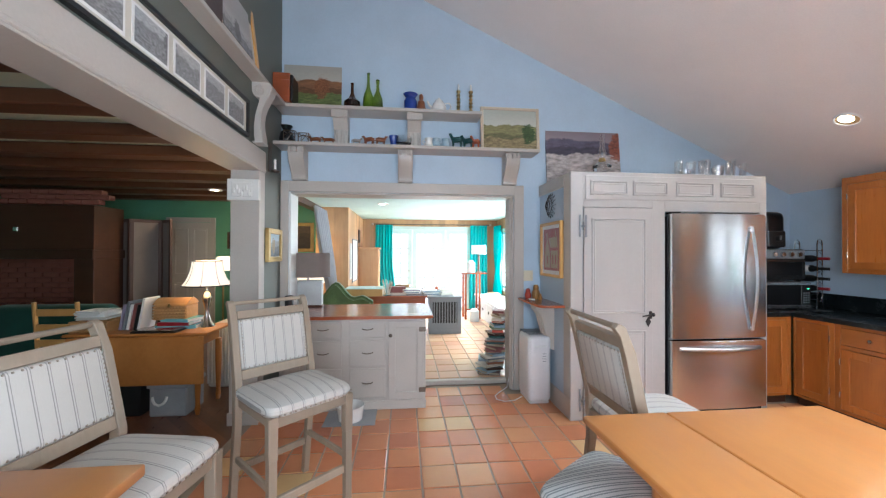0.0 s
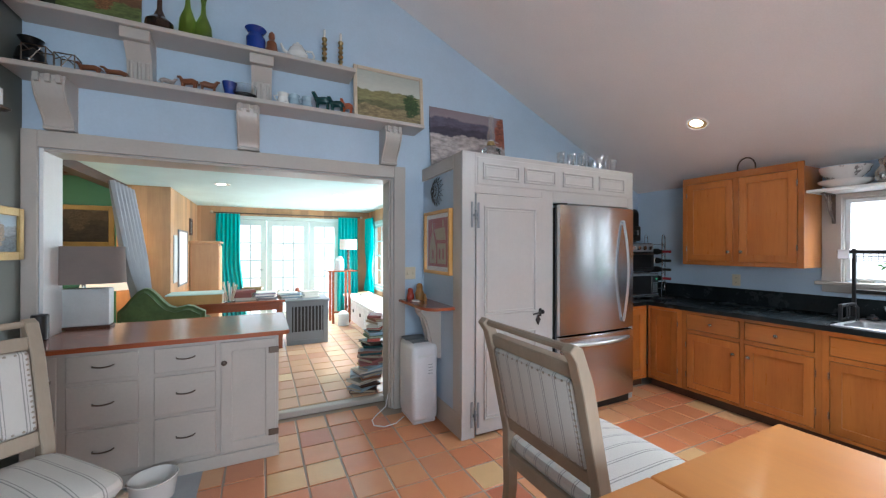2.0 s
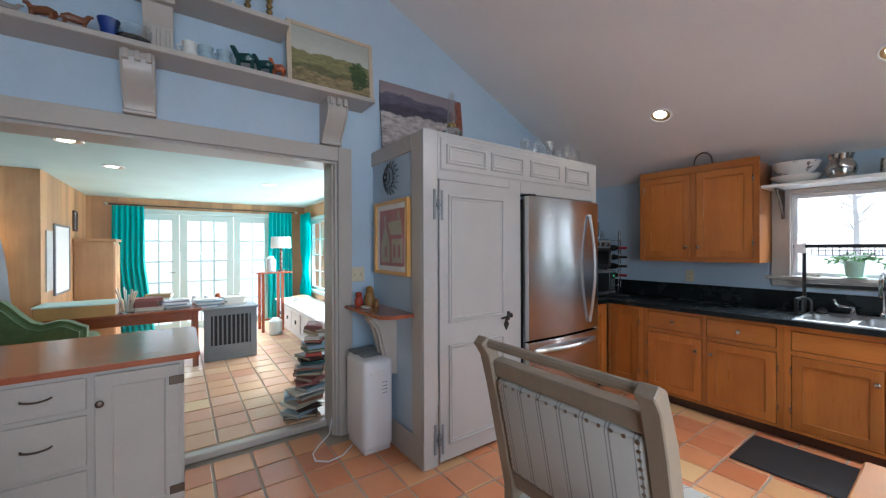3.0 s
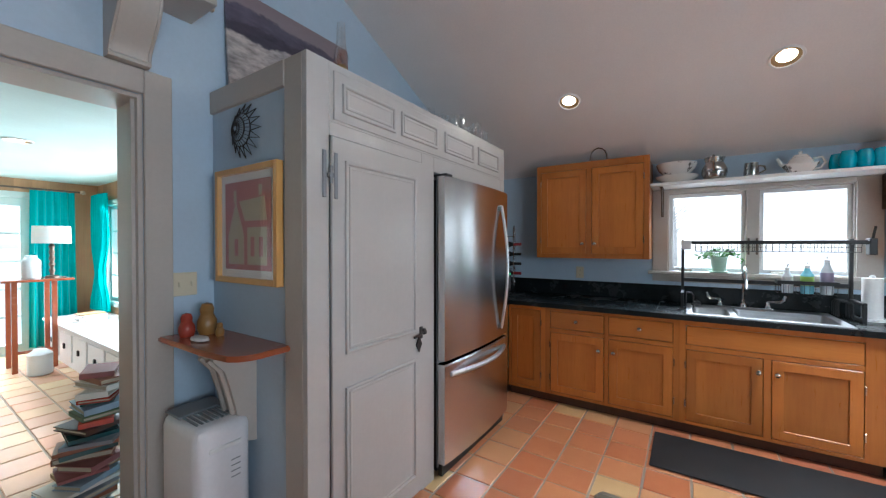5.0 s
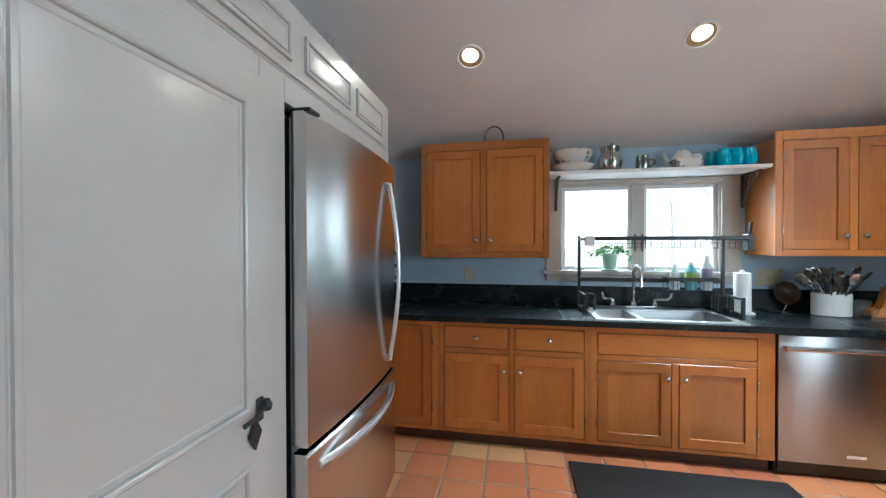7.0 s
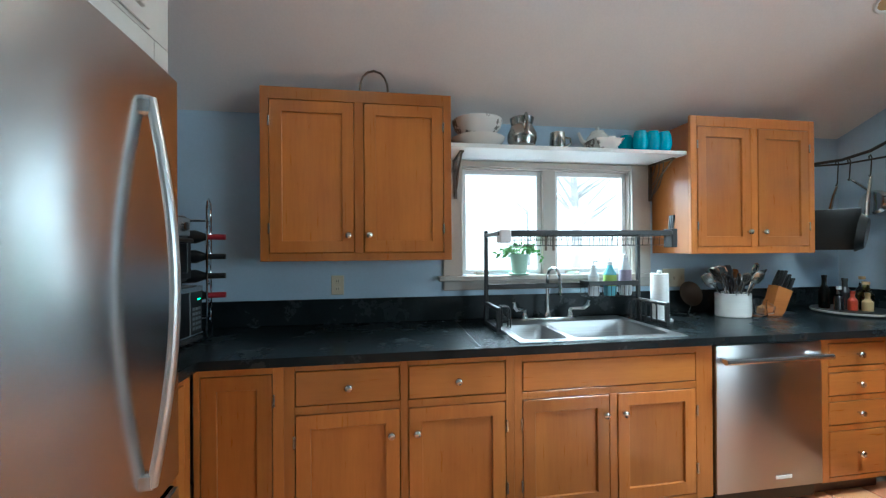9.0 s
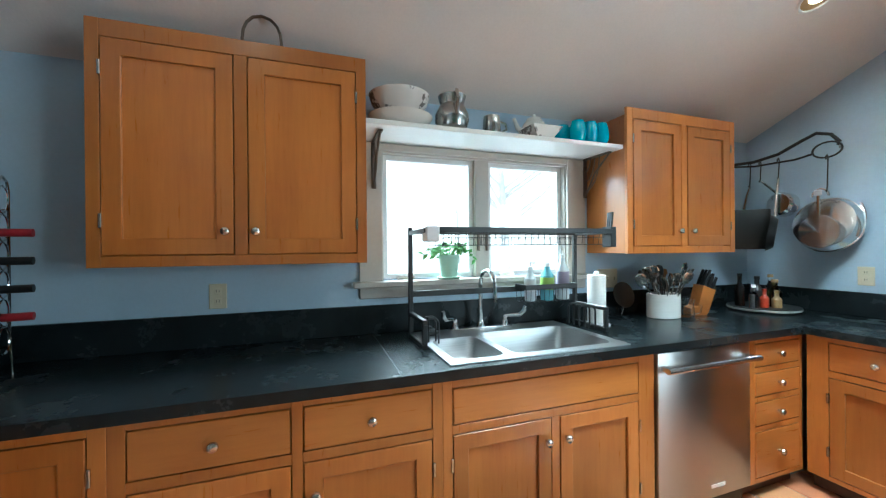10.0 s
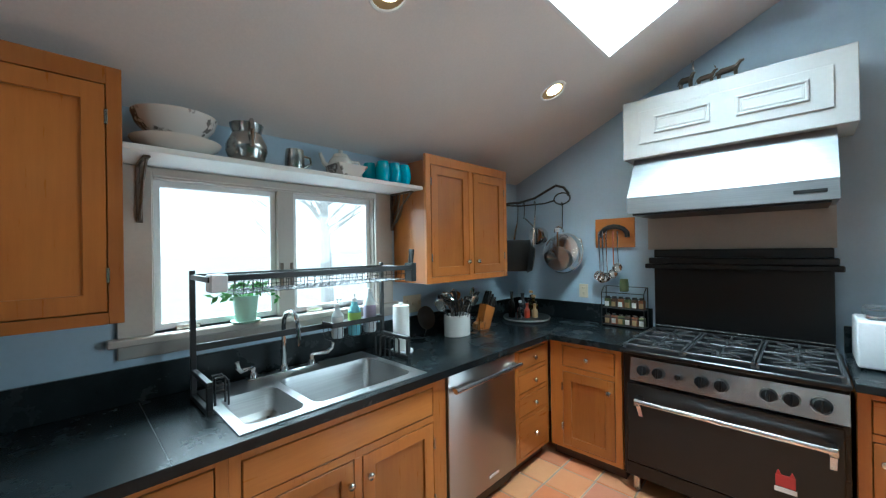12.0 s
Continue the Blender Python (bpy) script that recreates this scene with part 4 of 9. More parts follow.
c = carcass("drawer_cabinet", B, -0.06, 0.395, [(0.345, 0.395, 0.09, BT), (-0.06, -0.035, 0.09, BT), (-0.035, 0.345, 0.845, BT), (-0.035, 0.345, 0.685, 0.715), (-0.035, 0.345, 0.525, 0.555), (-0.035, 0.345, 0.365, 0.395), (-0.035, 0.345, 0.09, 0.115)], "cherry stack of four drawers in the corner")
for v0, v1 in ((0.718, 0.842), (0.558, 0.682), (0.398, 0.522), (0.118, 0.362)):
    drawer(c, B, -0.032, 0.342, v0, v1, M["cherryh"], (0.155,))
S = stove_side(-0.06)
c = carcass("base_cabinet", S, 3.485, 4.0, [(3.485, 3.53, 0.09, BT), (3.905, 4.0, 0.09, BT), (3.53, 3.905, 0.845, BT), (3.53, 3.905, 0.655, 0.69), (3.53, 3.905, 0.09, 0.115)], "cherry base cabinet beside the range", 0.66)
drawer(c, S, 3.533, 3.902, 0.693, 0.842, M["cherryx"], (3.715,))
shaker_door(c, S, 3.533, 3.902, 0.118, 0.652, M["cherry"], M["cherry"], (3.565, 0.575), hinge=3.908)
c = carcass("base_cabinet", S, 1.75, 2.445, [(2.40, 2.445, 0.09, BT), (1.75, 1.80, 0.09, BT), (1.80, 2.40, 0.845, BT), (1.80, 2.40, 0.655, 0.69), (1.80, 2.40, 0.09, 0.115)], "cherry base cabinet on the far side of the range", 0.66)
drawer(c, S, 1.803, 2.397, 0.693, 0.842, M["cherryx"], (2.1,))
shaker_door(c, S, 1.803, 2.397, 0.118, 0.652, M["cherry"], M["cherry"], (2.36, 0.57))
R = gable_side(3.52)
c = carcass("base_cabinet", R, 3.585, 3.998, [(3.585, 3.62, 0.09, BT), (3.955, 3.998, 0.09, BT), (3.62, 3.955, 0.84, BT), (3.62, 3.955, 0.09, 0.115)], "cherry base cabinet beside the refrigerator", 0.6)
shaker_door(c, R, 3.623, 3.952, 0.118, 0.838, M["cherry"], M["cherry"])

# worktop
CX = 3.99
SKX0, SKX1, SKY0, SKY1 = 4.055, 4.62, 1.205, 2.07
bm = bmesh.new()
for r in ((CX, SX, SKY1, GY), (CX, SKX0, SKY0, SKY1), (SKX1, SX, SKY0, SKY1), (CX, SX, SY, SKY0)):
    box(bm, *r, 0.875, 0.915)
box(bm, 3.582, CX, 3.49, GY, 0.875, 0.915)
box(bm, 3.475, CX, SY, -0.03, 0.875, 0.915)
bmesh.ops.remove_doubles(bm, verts=bm.verts[:], dist=0.0005)
top = solo("worktop", bm, M["slate"], "black soapstone worktop with pale scratches", "worktop", kind="structure")
part("backsplash", boxes((SX - 0.022, SX - 0.001, SY + 0.001, GY, 0.9155, 1.07), bev=0.002), M["slate"], top)
part("backsplash", boxes((3.475, SX - 0.022, SY + 0.001, SY + 0.022, 0.9155, 1.07), bev=0.002), M["slate"], top)
part("edge_seam", boxes((CX - 0.002, SX - 0.03, 2.285, 2.2875, 0.9151, 0.9156)), M["satinblack"], top)
top2 = solo("worktop_far", boxes((1.74, 2.45, SY, -0.03, 0.875, 0.915), bev=0.003), M["slate"], "black soapstone worktop beyond the range", "worktop", kind="structure")
part("backsplash", boxes((1.74, 2.45, SY + 0.001, SY + 0.022, 0.9155, 1.07), bev=0.002), M["slate"], top2)

# upper cabinets
U = sink_side(4.375)


def upper(y0, y1, z0, z1, label):
    t = thing("wall_cabinet", (4.55, (y0 + y1) / 2, z0), label, "cabinet", "wall cabinets")
    m, zb = (y0 + y1) / 2, z1 - 0.04
    bm = bmesh.new()
    for r in ((y0, y0 + 0.018, z0, zb), (y1 - 0.018, y1, z0, zb), (y0 + 0.018, y1 - 0.018, z0, z0 + 0.018), (y0 + 0.018, y1 - 0.018, zb - 0.02, zb)):
        fbox(bm, U, *r, -0.344, -0.021)
    fbox(bm, U, y0 + 0.018, y1 - 0.018, z0 + 0.018, zb - 0.02, -0.344, -0.06)
    part("body", bm, M["cherry"], t)
    part("face_frame", bm_f(U, (y0 - 0.001, y0 + 0.042, z0 - 0.002, z1, -0.02, 0), (y1 - 0.042, y1 + 0.001, z0 - 0.002, z1, -0.02, 0), (m - 0.024, m + 0.024, z0 + 0.04, z1 - 0.065, -0.02, 0), (y0 + 0.042, y1 - 0.042, z0 - 0.002, z0 + 0.04, -0.02, 0), (y0 + 0.042, y1 - 0.042, z1 - 0.065, z1, -0.02, 0), bev=0.0015), M["cherry"], t)
    shaker_door(t, U, m + 0.027, y1 - 0.045, z0 + 0.043, z1 - 0.068, M["cherry"], M["cherry"], (m + 0.055, z0 + 0.135), hinge=y1 - 0.043)
    shaker_door(t, U, y0 + 0.045, m - 0.027, z0 + 0.043, z1 - 0.068, M["cherry"], M["cherry"], (m - 0.055, z0 + 0.135), hinge=y0 + 0.043)
    return t


upper(2.358, 3.365, 1.316, 2.232, "cherry wall cabinet with two panelled doors beside the window")
upper(-0.06, 0.85, 1.336, 2.196, "cherry wall cabinet with two panelled doors near the pot rack")

# dishwasher
dw = thing("dishwasher", (4.3, 0.73, 0), "stainless steel dishwasher with a bar handle", "dishwasher")
part("body", boxes((BX + 0.02, SX - 0.1, 0.42, 1.035, 0.02, 0.87)), M["satinblack"], dw)
part("door", bm_f(B, (0.402, 1.05, 0.10, 0.865, -0.02, 0.012), bev=0.006, seg=2), M["washer"], dw)
bm = tube(bmesh.new(), [B(0.405, 0.795, 0.062), B(1.045, 0.795, 0.062)], 0.015, 12)
for u in (0.43, 1.02):
    fbox(bm, B, u - 0.012, u + 0.012, 0.783, 0.807, 0.012, 0.062, bev=0.003)
part("handle", bm, M["steelh"], dw, "thick steel bar handle")
part("badge", bm_f(B, (0.60, 0.70, 0.150, 0.168, 0.0125, 0.0145), bev=0.001), M["paper"], dw, "small pale maker's badge")
part("toe_plate", bm_f(B, (0.405, 1.045, 0.005, 0.095, -0.06, -0.04)), M["satinblack"], dw)

# ---- range and hood ----
ZX0, ZX1 = 2.465, 3.465
rg = thing("gas_range", (2.97, -0.38, 0), "wide black gas range with six burners and a steel control panel", "range")
Z = stove_side(-0.03)
part("body", boxes((ZX0, ZX1, SY + 0.03, -0.03, 0.10, 0.885), bev=0.004), M["black"], rg)
part("cooktop", boxes((ZX0 - 0.005, ZX1 + 0.005, SY + 0.06, 0.025, 0.885, 0.915), bev=0.012, seg=3), M["black"], rg)
part("control_panel", prism(bmesh.new(), [(-0.03, 0.72), (0.02, 0.725), (-0.005, 0.862), (-0.03, 0.862)], lambda a, b, s: (ZX1 - 0.055 if s else ZX0 + 0.004, a, b)), M["steelx"], rg, "brushed steel control panel")
for i, x in enumerate((3.335, 3.25, 3.145, 3.035, 2.945, 2.75, 2.665, 2.56)):
    bm = bmesh.new()
    r = 0.018 if i == 2 else 0.034
    lathe(bm, 0, 0, 0, [(r * 1.05, 0), (r, 0.012), (r * 0.86, 0.034), (r * 0.5, 0.038), (0, 0.038)], 16)
    box(bm, -0.006, 0.006, -r * 0.9, r * 0.9, 0.03, 0.046, bev=0.003)
    bmesh.ops.transform(bm, matrix=Matrix.Translation((x, 0.008, 0.795)) @ Matrix.Rotation(radians(-80), 4, 'X'), verts=bm.verts[:])
    part("control_knob", bm, M["black"], rg)
part("knob_ring", tube(bmesh.new(), [(2.56 + 0.040 * math.cos(a * math.tau / 20), 0.012 - 0.006 * math.sin(a * math.tau / 20), 0.795 + 0.040 * math.sin(a * math.tau / 20)) for a in range(20)], 0.004, 6, True), M["chrome"], rg)
odoor = part("oven_door", bm_f(Z, (ZX0 + 0.02, ZX1 - 0.03, 0.20, 0.70, 0.0, 0.03), bev=0.006), M["satinblack"], rg, "plain black oven door")
bm = tube(bmesh.new(), [(2.515, 0.075, 0.615), (3.365, 0.075, 0.615)], 0.014, 12)
for x in (2.525, 3.355):
    box(bm, x - 0.016, x + 0.016, 0.0, 0.085, 0.59, 0.632, bev=0.004)
    prism(bm, [(0.0, 0.595), (0.06, 0.595), (0.0, 0.50)], lambda a, b, s: (x + (0.012 if s else -0.012), a, b))
part("oven_handle", bm, M["steelx"], odoor, "long steel towel-bar handle")
bm = bm_f(Z, (2.655, 2.73, 0.345, 0.40, 0.0305, 0.0335), bev=0.008)
prism(bm, [(2.73, 0.40), (2.718, 0.43), (2.708, 0.405), (2.677, 0.405), (2.667, 0.43), (2.655, 0.40)], lambda a, b, s: (a, 0.0032 if s else 0.0005, b))
M["red"] = paint("red_enamel", (0.45, 0.03, 0.035), 0.35)
part("badge", bm, M["red"], odoor, "small red shield badge")
part("badge_plate", bm_f(Z, (2.65, 2.735, 0.318, 0.342, 0.0305, 0.0335), bev=0.004), M["paper"], odoor)
part("lower_panel", bm_f(Z, (ZX0 + 0.02, ZX1 - 0.02, 0.105, 0.19, 0.0, 0.015), bev=0.003), M["satinblack"], rg)
for x in (ZX0 + 0.06, ZX1 - 0.06):
    for y in (SY + 0.1, -0.08):
        part("foot", lathe(bmesh.new(), x, y, 0, [(0.028, 0), (0.022, 0.015), (0.018, 0.10)], 10), M["steel"], rg)
part("backguard", boxes((ZX0 + 0.02, ZX1 - 0.02, SY + 0.025, SY + 0.06, 0.885, 1.535), bev=0.003), M["black"], rg, "tall black backguard")
part("backguard_shelf", boxes((ZX0 - 0.02, ZX1 + 0.02, SY + 0.06, SY + 0.15, 1.395, 1.43), (ZX0 + 0.0, ZX1 - 0.0, SY + 0.06, SY + 0.13, 1.43, 1.475), bev=0.005), M["black"], rg)
part("backguard_trim", boxes((ZX0 + 0.02, ZX1 - 0.02, SY + 0.06, SY + 0.068, 0.955, 0.962), bev=0.002), M["steelx"], rg)
for i in range(3):
    x0 = ZX0 + 0.015 + i * 0.326
    bm = bmesh.new()
    xa, xb, ya, yb, zt = x0, x0 + 0.318, SY + 0.09, -0.01, 0.945
    for y in (ya, (ya + yb) / 2, yb):
        box(bm, xa, xb, y - 0.006, y + 0.006, zt - 0.012, zt, bev=0.002)
    for x in (xa + 0.006, xb - 0.006):
        box(bm, x - 0.006, x + 0.006, ya, yb, zt - 0.012, zt, bev=0.002)
        for y in (ya, yb):
            box(bm, x - 0.008, x + 0.008, y - 0.008, y + 0.008, 0.915, zt)
    for cy in (ya + (yb - ya) * 0.25, ya + (yb - ya) * 0.75):
        cx = (xa + xb) / 2
        for k in range(8):
            a = k * math.tau / 8
            box_l = 0.14
            tube(bm, [(cx + 0.035 * math.cos(a), cy + 0.035 * math.sin(a), zt - 0.004), (cx + box_l * math.cos(a), cy + box_l * math.sin(a), zt - 0.002)], 0.006, 6)
        lathe(bm, cx, cy, 0.915, [(0.05, 0), (0.05, 0.008), (0.036, 0.012), (0.036, 0.02), (0, 0.022)], 16)
    part("burner_grate", bm, M["castiron"], rg, "cast iron grate with two burners")

hood = thing("range_hood", (2.97, -0.5, 1.78), "stainless steel range hood below a white panelled box", "range hood")
HX0, HX1 = 2.475, 3.50
part("canopy", prism(bmesh.new(), [(SY, 1.79), (-0.26, 1.79), (-0.26, 1.90), (-0.44, 2.20), (SY, 2.20)], lambda a, b, s: (HX1 if s else HX0, a, b)), M["hoodsteel"], hood, "sloped brushed steel canopy")
part("underside", boxes((HX0 + 0.03, HX1 - 0.03, SY + 0.01, -0.28, 1.776, 1.789)), M["satinblack"], hood)
part("switch_plate", boxes((2.52, 2.65, -0.26, -0.256, 1.83, 1.85), bev=0.002), M["satinblack"], hood)
hb = part("box", boxes((2.395, 3.555, SY, -0.37, 2.192, 2.605), bev=0.004), M["white"], hood, "white panelled box")
H_ = stove_side(-0.37)
part("trim_board", bm_f(H_, (2.485, 3.445, 2.285, 2.515, 0.0, 0.01), bev=0.003), M["white"], hb)
for a, b in ((3.03, 3.35), (2.58, 2.90)):
    part("small_panel", raised_panel(bmesh.new(), H_, a, b, 2.345, 2.465, 0.0105), M["white"], hb)
solo("wall_panel", boxes((2.47, 3.50, SY, SY + 0.006, 1.535, 1.79)), M["trim"], "grey heat panel on the wall below the hood", "wall panel", kind="structure")

# ---- dresser island in the opening ----
isl = thing("kitchen_island", (-0.3, 4.2, 0), "greige painted dresser island with drawers and a red-brown wooden top", "island")
I = gable_side(3.81)
part("body", boxes((-1.0, 0.335, 3.811, 4.56, 0.0, 0.862), bev=0.004), M["trim"], isl)
part("base_moulding", bm_f(I, (-1.0, 0.34, 0.0, 0.085, 0, 0.012), bev=0.004), M["trim"], isl)
for u0, u1 in ((-0.80, -0.46), (-0.385, -0.05)):
    for v0, v1 in ((0.685, 0.84), (0.415, 0.66), (0.115, 0.395)):
        d = part("drawer", bm_f(I, (u0, u1, v0, v1, 0.001, 0.013), bev=0.004), M["trim"], isl)
        um, vm = (u0 + u1) / 2, (v0 + v1) / 2 + 0.01
        pts = [I(um - 0.05, vm, 0.013), I(um - 0.045, vm, 0.03)] + [I(um - 0.045 + 0.09 * k / 6, vm - 0.008 * math.sin(math.pi * k / 6), 0.034) for k in range(7)] + [I(um + 0.045, vm, 0.03), I(um + 0.05, vm, 0.013)]
        part("pull", tube(bmesh.new(), pts, 0.0045, 8), M["bronze"], d, "dark bronze bail pull")
d = shaker_door(isl, I, -0.02, 0.315, 0.10, 0.842, M["trim"], M["trim"], (0.0, 0.71), 0.001, M["bronze"])
part("moulding", framed(bmesh.new(), I, 0.035, 0.26, 0.155, 0.787, 0.009, 0.012, 0.008), M["trim"], d)
for v in (0.16, 0.74):
    part("hinge", bm_f(I, (0.27, 0.335, v, v + 0.045, 0.022, 0.028), bev=0.006), M["bronze"], d, "dark butterfly hinge")
d = part("door", bm_f(I, (-0.99, -0.84, 0.10, 0.842, 0.001, 0.013), bev=0.004), M["trim"], isl)
knob(d, I, -0.865, 0.71, 0.013, M["bronze"], 0.012)
bm = bmesh.new()
out = [(-1.03, 3.775), (0.36, 3.775)] + [(0.36 + 0.05 * math.sin(a), 3.825 - 0.05 * math.cos(a)) for a in (0.3, 0.8, 1.3)] + [(0.41, 4.56)] + [(0.36 + 0.05 * math.cos(a), 4.57 + 0.05 * math.sin(a)) for a in (0.3, 0.8, 1.3)] + [(-1.03, 4.62)]
prism(bm, out, lambda a, b, s: (a, b, 0.893 if s else 0.863))
bmesh.ops.bevel(bm, geom=[e for e in bm.edges if abs(e.verts[0].co.z - e.verts[1].co.z) < 1e-6], offset=0.006, segments=2, affect='EDGES')
part("top", bm, M["mahog"], isl, "glossy red-brown wooden top with rounded corners")
isl.matrix_world = Matrix.Translation((0.022, -0.026, 0)) @ isl.matrix_world

# ---- seats and tables ----


def bar_stool(label):
    """Faces local +x; seat at counter height."""
    t = local_thing("bar_stool", label, "stool", "upholstered stools")
    W, D, H = 0.25, 0.24, 0.70
    wood_m = M["driftwood"]
    for s in (-1, 1):
        bm = bmesh.new()
        box(bm, D - 0.05, D, s * (W - 0.025) - 0.025, s * (W - 0.025) + 0.025, 0.44, H - 0.04, bev=0.004)
        prism(bm, [(D - 0.046, 0.44), (D - 0.004, 0.44), (D - 0.004, 0.0), (D - 0.034, 0.0)], lambda a, b, q: (a, s * (W - 0.025) + (0.021 if q else -0.021), b))
        part("leg", bm, wood_m, t)
        bm = bmesh.new()
        prism(bm, [(-D - 0.06, 0.0), (-D - 0.022, 0.0), (-D + 0.045, 0.5), (-D + 0.045, 0.74), (-D - 0.03, 1.08), (-D - 0.075, 1.19), (-D - 0.105, 1.205), (-D - 0.125, 1.185), (-D - 0.10, 1.15), (-D - 0.075, 1.06), (-D - 0.005, 0.74), (-D - 0.0, 0.5)], lambda a, b, q: (a, s * (W - 0.02) + (0.02 if q else -0.02), b))
        bmesh.ops.bevel(bm, geom=bm.edges[:], offset=0.003, segments=1, affect='EDGES')
        part("back_post", bm, wood_m, t)
        part("side_rail", boxes((-D + 0.02, D - 0.05, s * (W - 0.03) - 0.012, s * (W - 0.03) + 0.012, H - 0.10, H - 0.04), bev=0.003), wood_m, t)
        part("stretcher", boxes((-D - 0.01, D - 0.04, s * (W - 0.025) - 0.011, s * (W - 0.025) + 0.011, 0.27, 0.305), bev=0.003), wood_m, t)
    part("front_rail", boxes((D - 0.035, D - 0.012, -W + 0.05, W - 0.05, H - 0.10, H - 0.04), bev=0.003), wood_m, t)
    part("back_rail", boxes((-D + 0.0, -D + 0.025, -W + 0.04, W - 0.04, H - 0.10, H - 0.04), bev=0.003), wood_m, t)
    part("foot_rail", boxes((D - 0.035, D - 0.01, -W + 0.05, W - 0.05, 0.20, 0.245), bev=0.003), wood_m, t)
    part("rear_stretcher", boxes((-D - 0.03, -D - 0.008, -W + 0.04, W - 0.04, 0.20, 0.24), bev=0.003), wood_m, t)
    seat = part("seat", cushion(bmesh.new(), -D + 0.005, D + 0.012, -W - 0.008, W + 0.008, H - 0.045, H + 0.015, 0.03), M["linen"], t, "striped linen seat")
    bm = bmesh.new()
    z = H - 0.032
    for i in range(17):
        y = -W + 0.02 + i * (2 * W - 0.04) / 16
        lathe(bm, 0, 0, 0, [(0.005, 0), (0.0045, 0.003), (0, 0.0045)], 6)
        bmesh.ops.transform(bm, matrix=Matrix.Translation((D + 0.010, y, z)) @ Matrix.Rotation(radians(90), 4, 'Y'), verts=bm.verts[-13:])
        for s in (-1, 1):
            x = -D + 0.05 + i * (2 * D - 0.08) / 16
            lathe(bm, 0, 0, 0, [(0.005, 0), (0.0045, 0.003), (0, 0.0045)], 6)
            bmesh.ops.transform(bm, matrix=Matrix.Translation((x, s * (W + 0.006), z)) @ Matrix.Rotation(radians(-90 * s), 4, 'X'), verts=bm.verts[-13:])
    tagged(part("nail_heads", bm, M["stud"], seat, "row of small nail heads"), kind="stuff")
    lean = Matrix.Translation((-D + 0.02, 0, 0.745)) @ Matrix.Rotation(radians(-12.5), 4, 'Y')

    def tilted(name, bm, material, parent, label=""):
        bmesh.ops.transform(bm, matrix=lean, verts=bm.verts[:])
        return part(name, bm, material, parent, label)
    for z0, z1 in ((0.0, 0.055), (0.355, 0.405)):
        tilted("back_rail", boxes((-0.018, 0.018, -W + 0.04, W - 0.04, z0, z1), bev=0.004), wood_m, t)
    pad = tilted("backrest", boxes((-0.026, 0.03, -W + 0.042, W - 0.042, 0.056, 0.354), bev=0.018, seg=3), M["linen"], t, "striped linen back pad")
    bm = bmesh.new()
    for face_x, turn in ((0.031, 90), (-0.027, -90)):
        for i in range(15):
            rows = [(-W + 0.055, 0.07 + i * 0.0193), (W - 0.055, 0.07 + i * 0.0193)]
            rows += [(-W + 0.055 + i * (2 * W - 0.11) / 14, 0.068), (-W + 0.055 + i * (2 * W - 0.11) / 14, 0.342)]
            for y, z in rows:
                lathe(bm, 0, 0, 0, [(0.005, 0), (0.0045, 0.003), (0, 0.0045)], 6)
                bmesh.ops.transform(bm, matrix=Matrix.Translation((face_x - (0.004 if turn > 0 else -0.004), y, z)) @ Matrix.Rotation(radians(turn), 4, 'Y'), verts=bm.verts[-13:])
    tagged(tilted("nail_heads", bm, M["stud"], pad, "row of small nail heads"), kind="stuff")
    bm = tube(bmesh.new(), [(-D - 0.095, -W + 0.035, 1.185), (-D - 0.095, W - 0.035, 1.185)], 0.013, 10)
    part("top_rail", bm, wood_m, t)
    return t


stool = bar_stool("weathered grey stool in striped linen beside the maple table")
stool.matrix_world = pose(1.39, 1.90, 0, 0, 0, 0)
s2 = copy_thing(stool, pose(-0.50, 2.46, 0, 0, 0, -47))
tagged(s2, "weathered grey stool in striped linen before the island")
s3 = copy_thing(stool, pose(-0.90, 1.66, 0, 0, 0, -10))
tagged(s3, "weathered grey stool in striped linen beside the side table")

tb = thing("dining_table", (1.28, 0.8, 0), "honey maple drop-leaf table at counter height", "table")
TZ = 0.907


def leaf_board(x0, x1, y0, y1, z1, th=0.028, bev=0.009):
    return boxes((x0, x1, y0, y1, z1 - th, z1), bev=bev, seg=3)


part("tabletop", leaf_board(1.125, 1.775, 0.30, 1.485, TZ), M["maple"], tb)
part("leaf", leaf_board(0.80, 1.122, 0.30, 1.485, TZ), M["maple"], tb, "hinged drop leaf")
part("apron", boxes((0.95, 1.66, 1.30, 1.325, 0.78, 0.878), (0.95, 1.66, 0.45, 0.475, 0.78, 0.878), (0.95, 0.975, 0.475, 1.30, 0.78, 0.878), (1.635, 1.66, 0.475, 1.30, 0.78, 0.878)), M["cherryx"], tb)
for x in (0.98, 1.63):
    for y in (0.48, 1.295):
        part("leg", lathe(bmesh.new(), x, y, 0, [(0.016, 0), (0.022, 0.06), (0.018, 0.12), (0.028, 0.35), (0.034, 0.6), (0.024, 0.68), (0.036, 0.71), (0.036, 0.878)], 14), M["cherry"], tb)
bt = thing("butcher_block", (-0.98, 0.95, 0), "worn thick-topped wooden side table", "table")
part("tabletop", boxes((-1.35, -0.655, 0.62, 1.44, 0.80, 0.838), bev=0.008, seg=2), M["maple"], bt)
for x in (-1.28, -0.73):
    for y in (0.70, 1.36):
        part("leg", boxes((x - 0.03, x + 0.03, y - 0.03, y + 0.03, 0, 0.80), bev=0.006), M["cherry"], bt)
ot = thing("round_stool", (0.98, 1.36, 0), "low-backed stool seat in grey ticking under the table", "stool")
bm = cushion(bmesh.new(), 0.70, 1.16, 1.20, 1.66, 0.585, 0.655, 0.035)
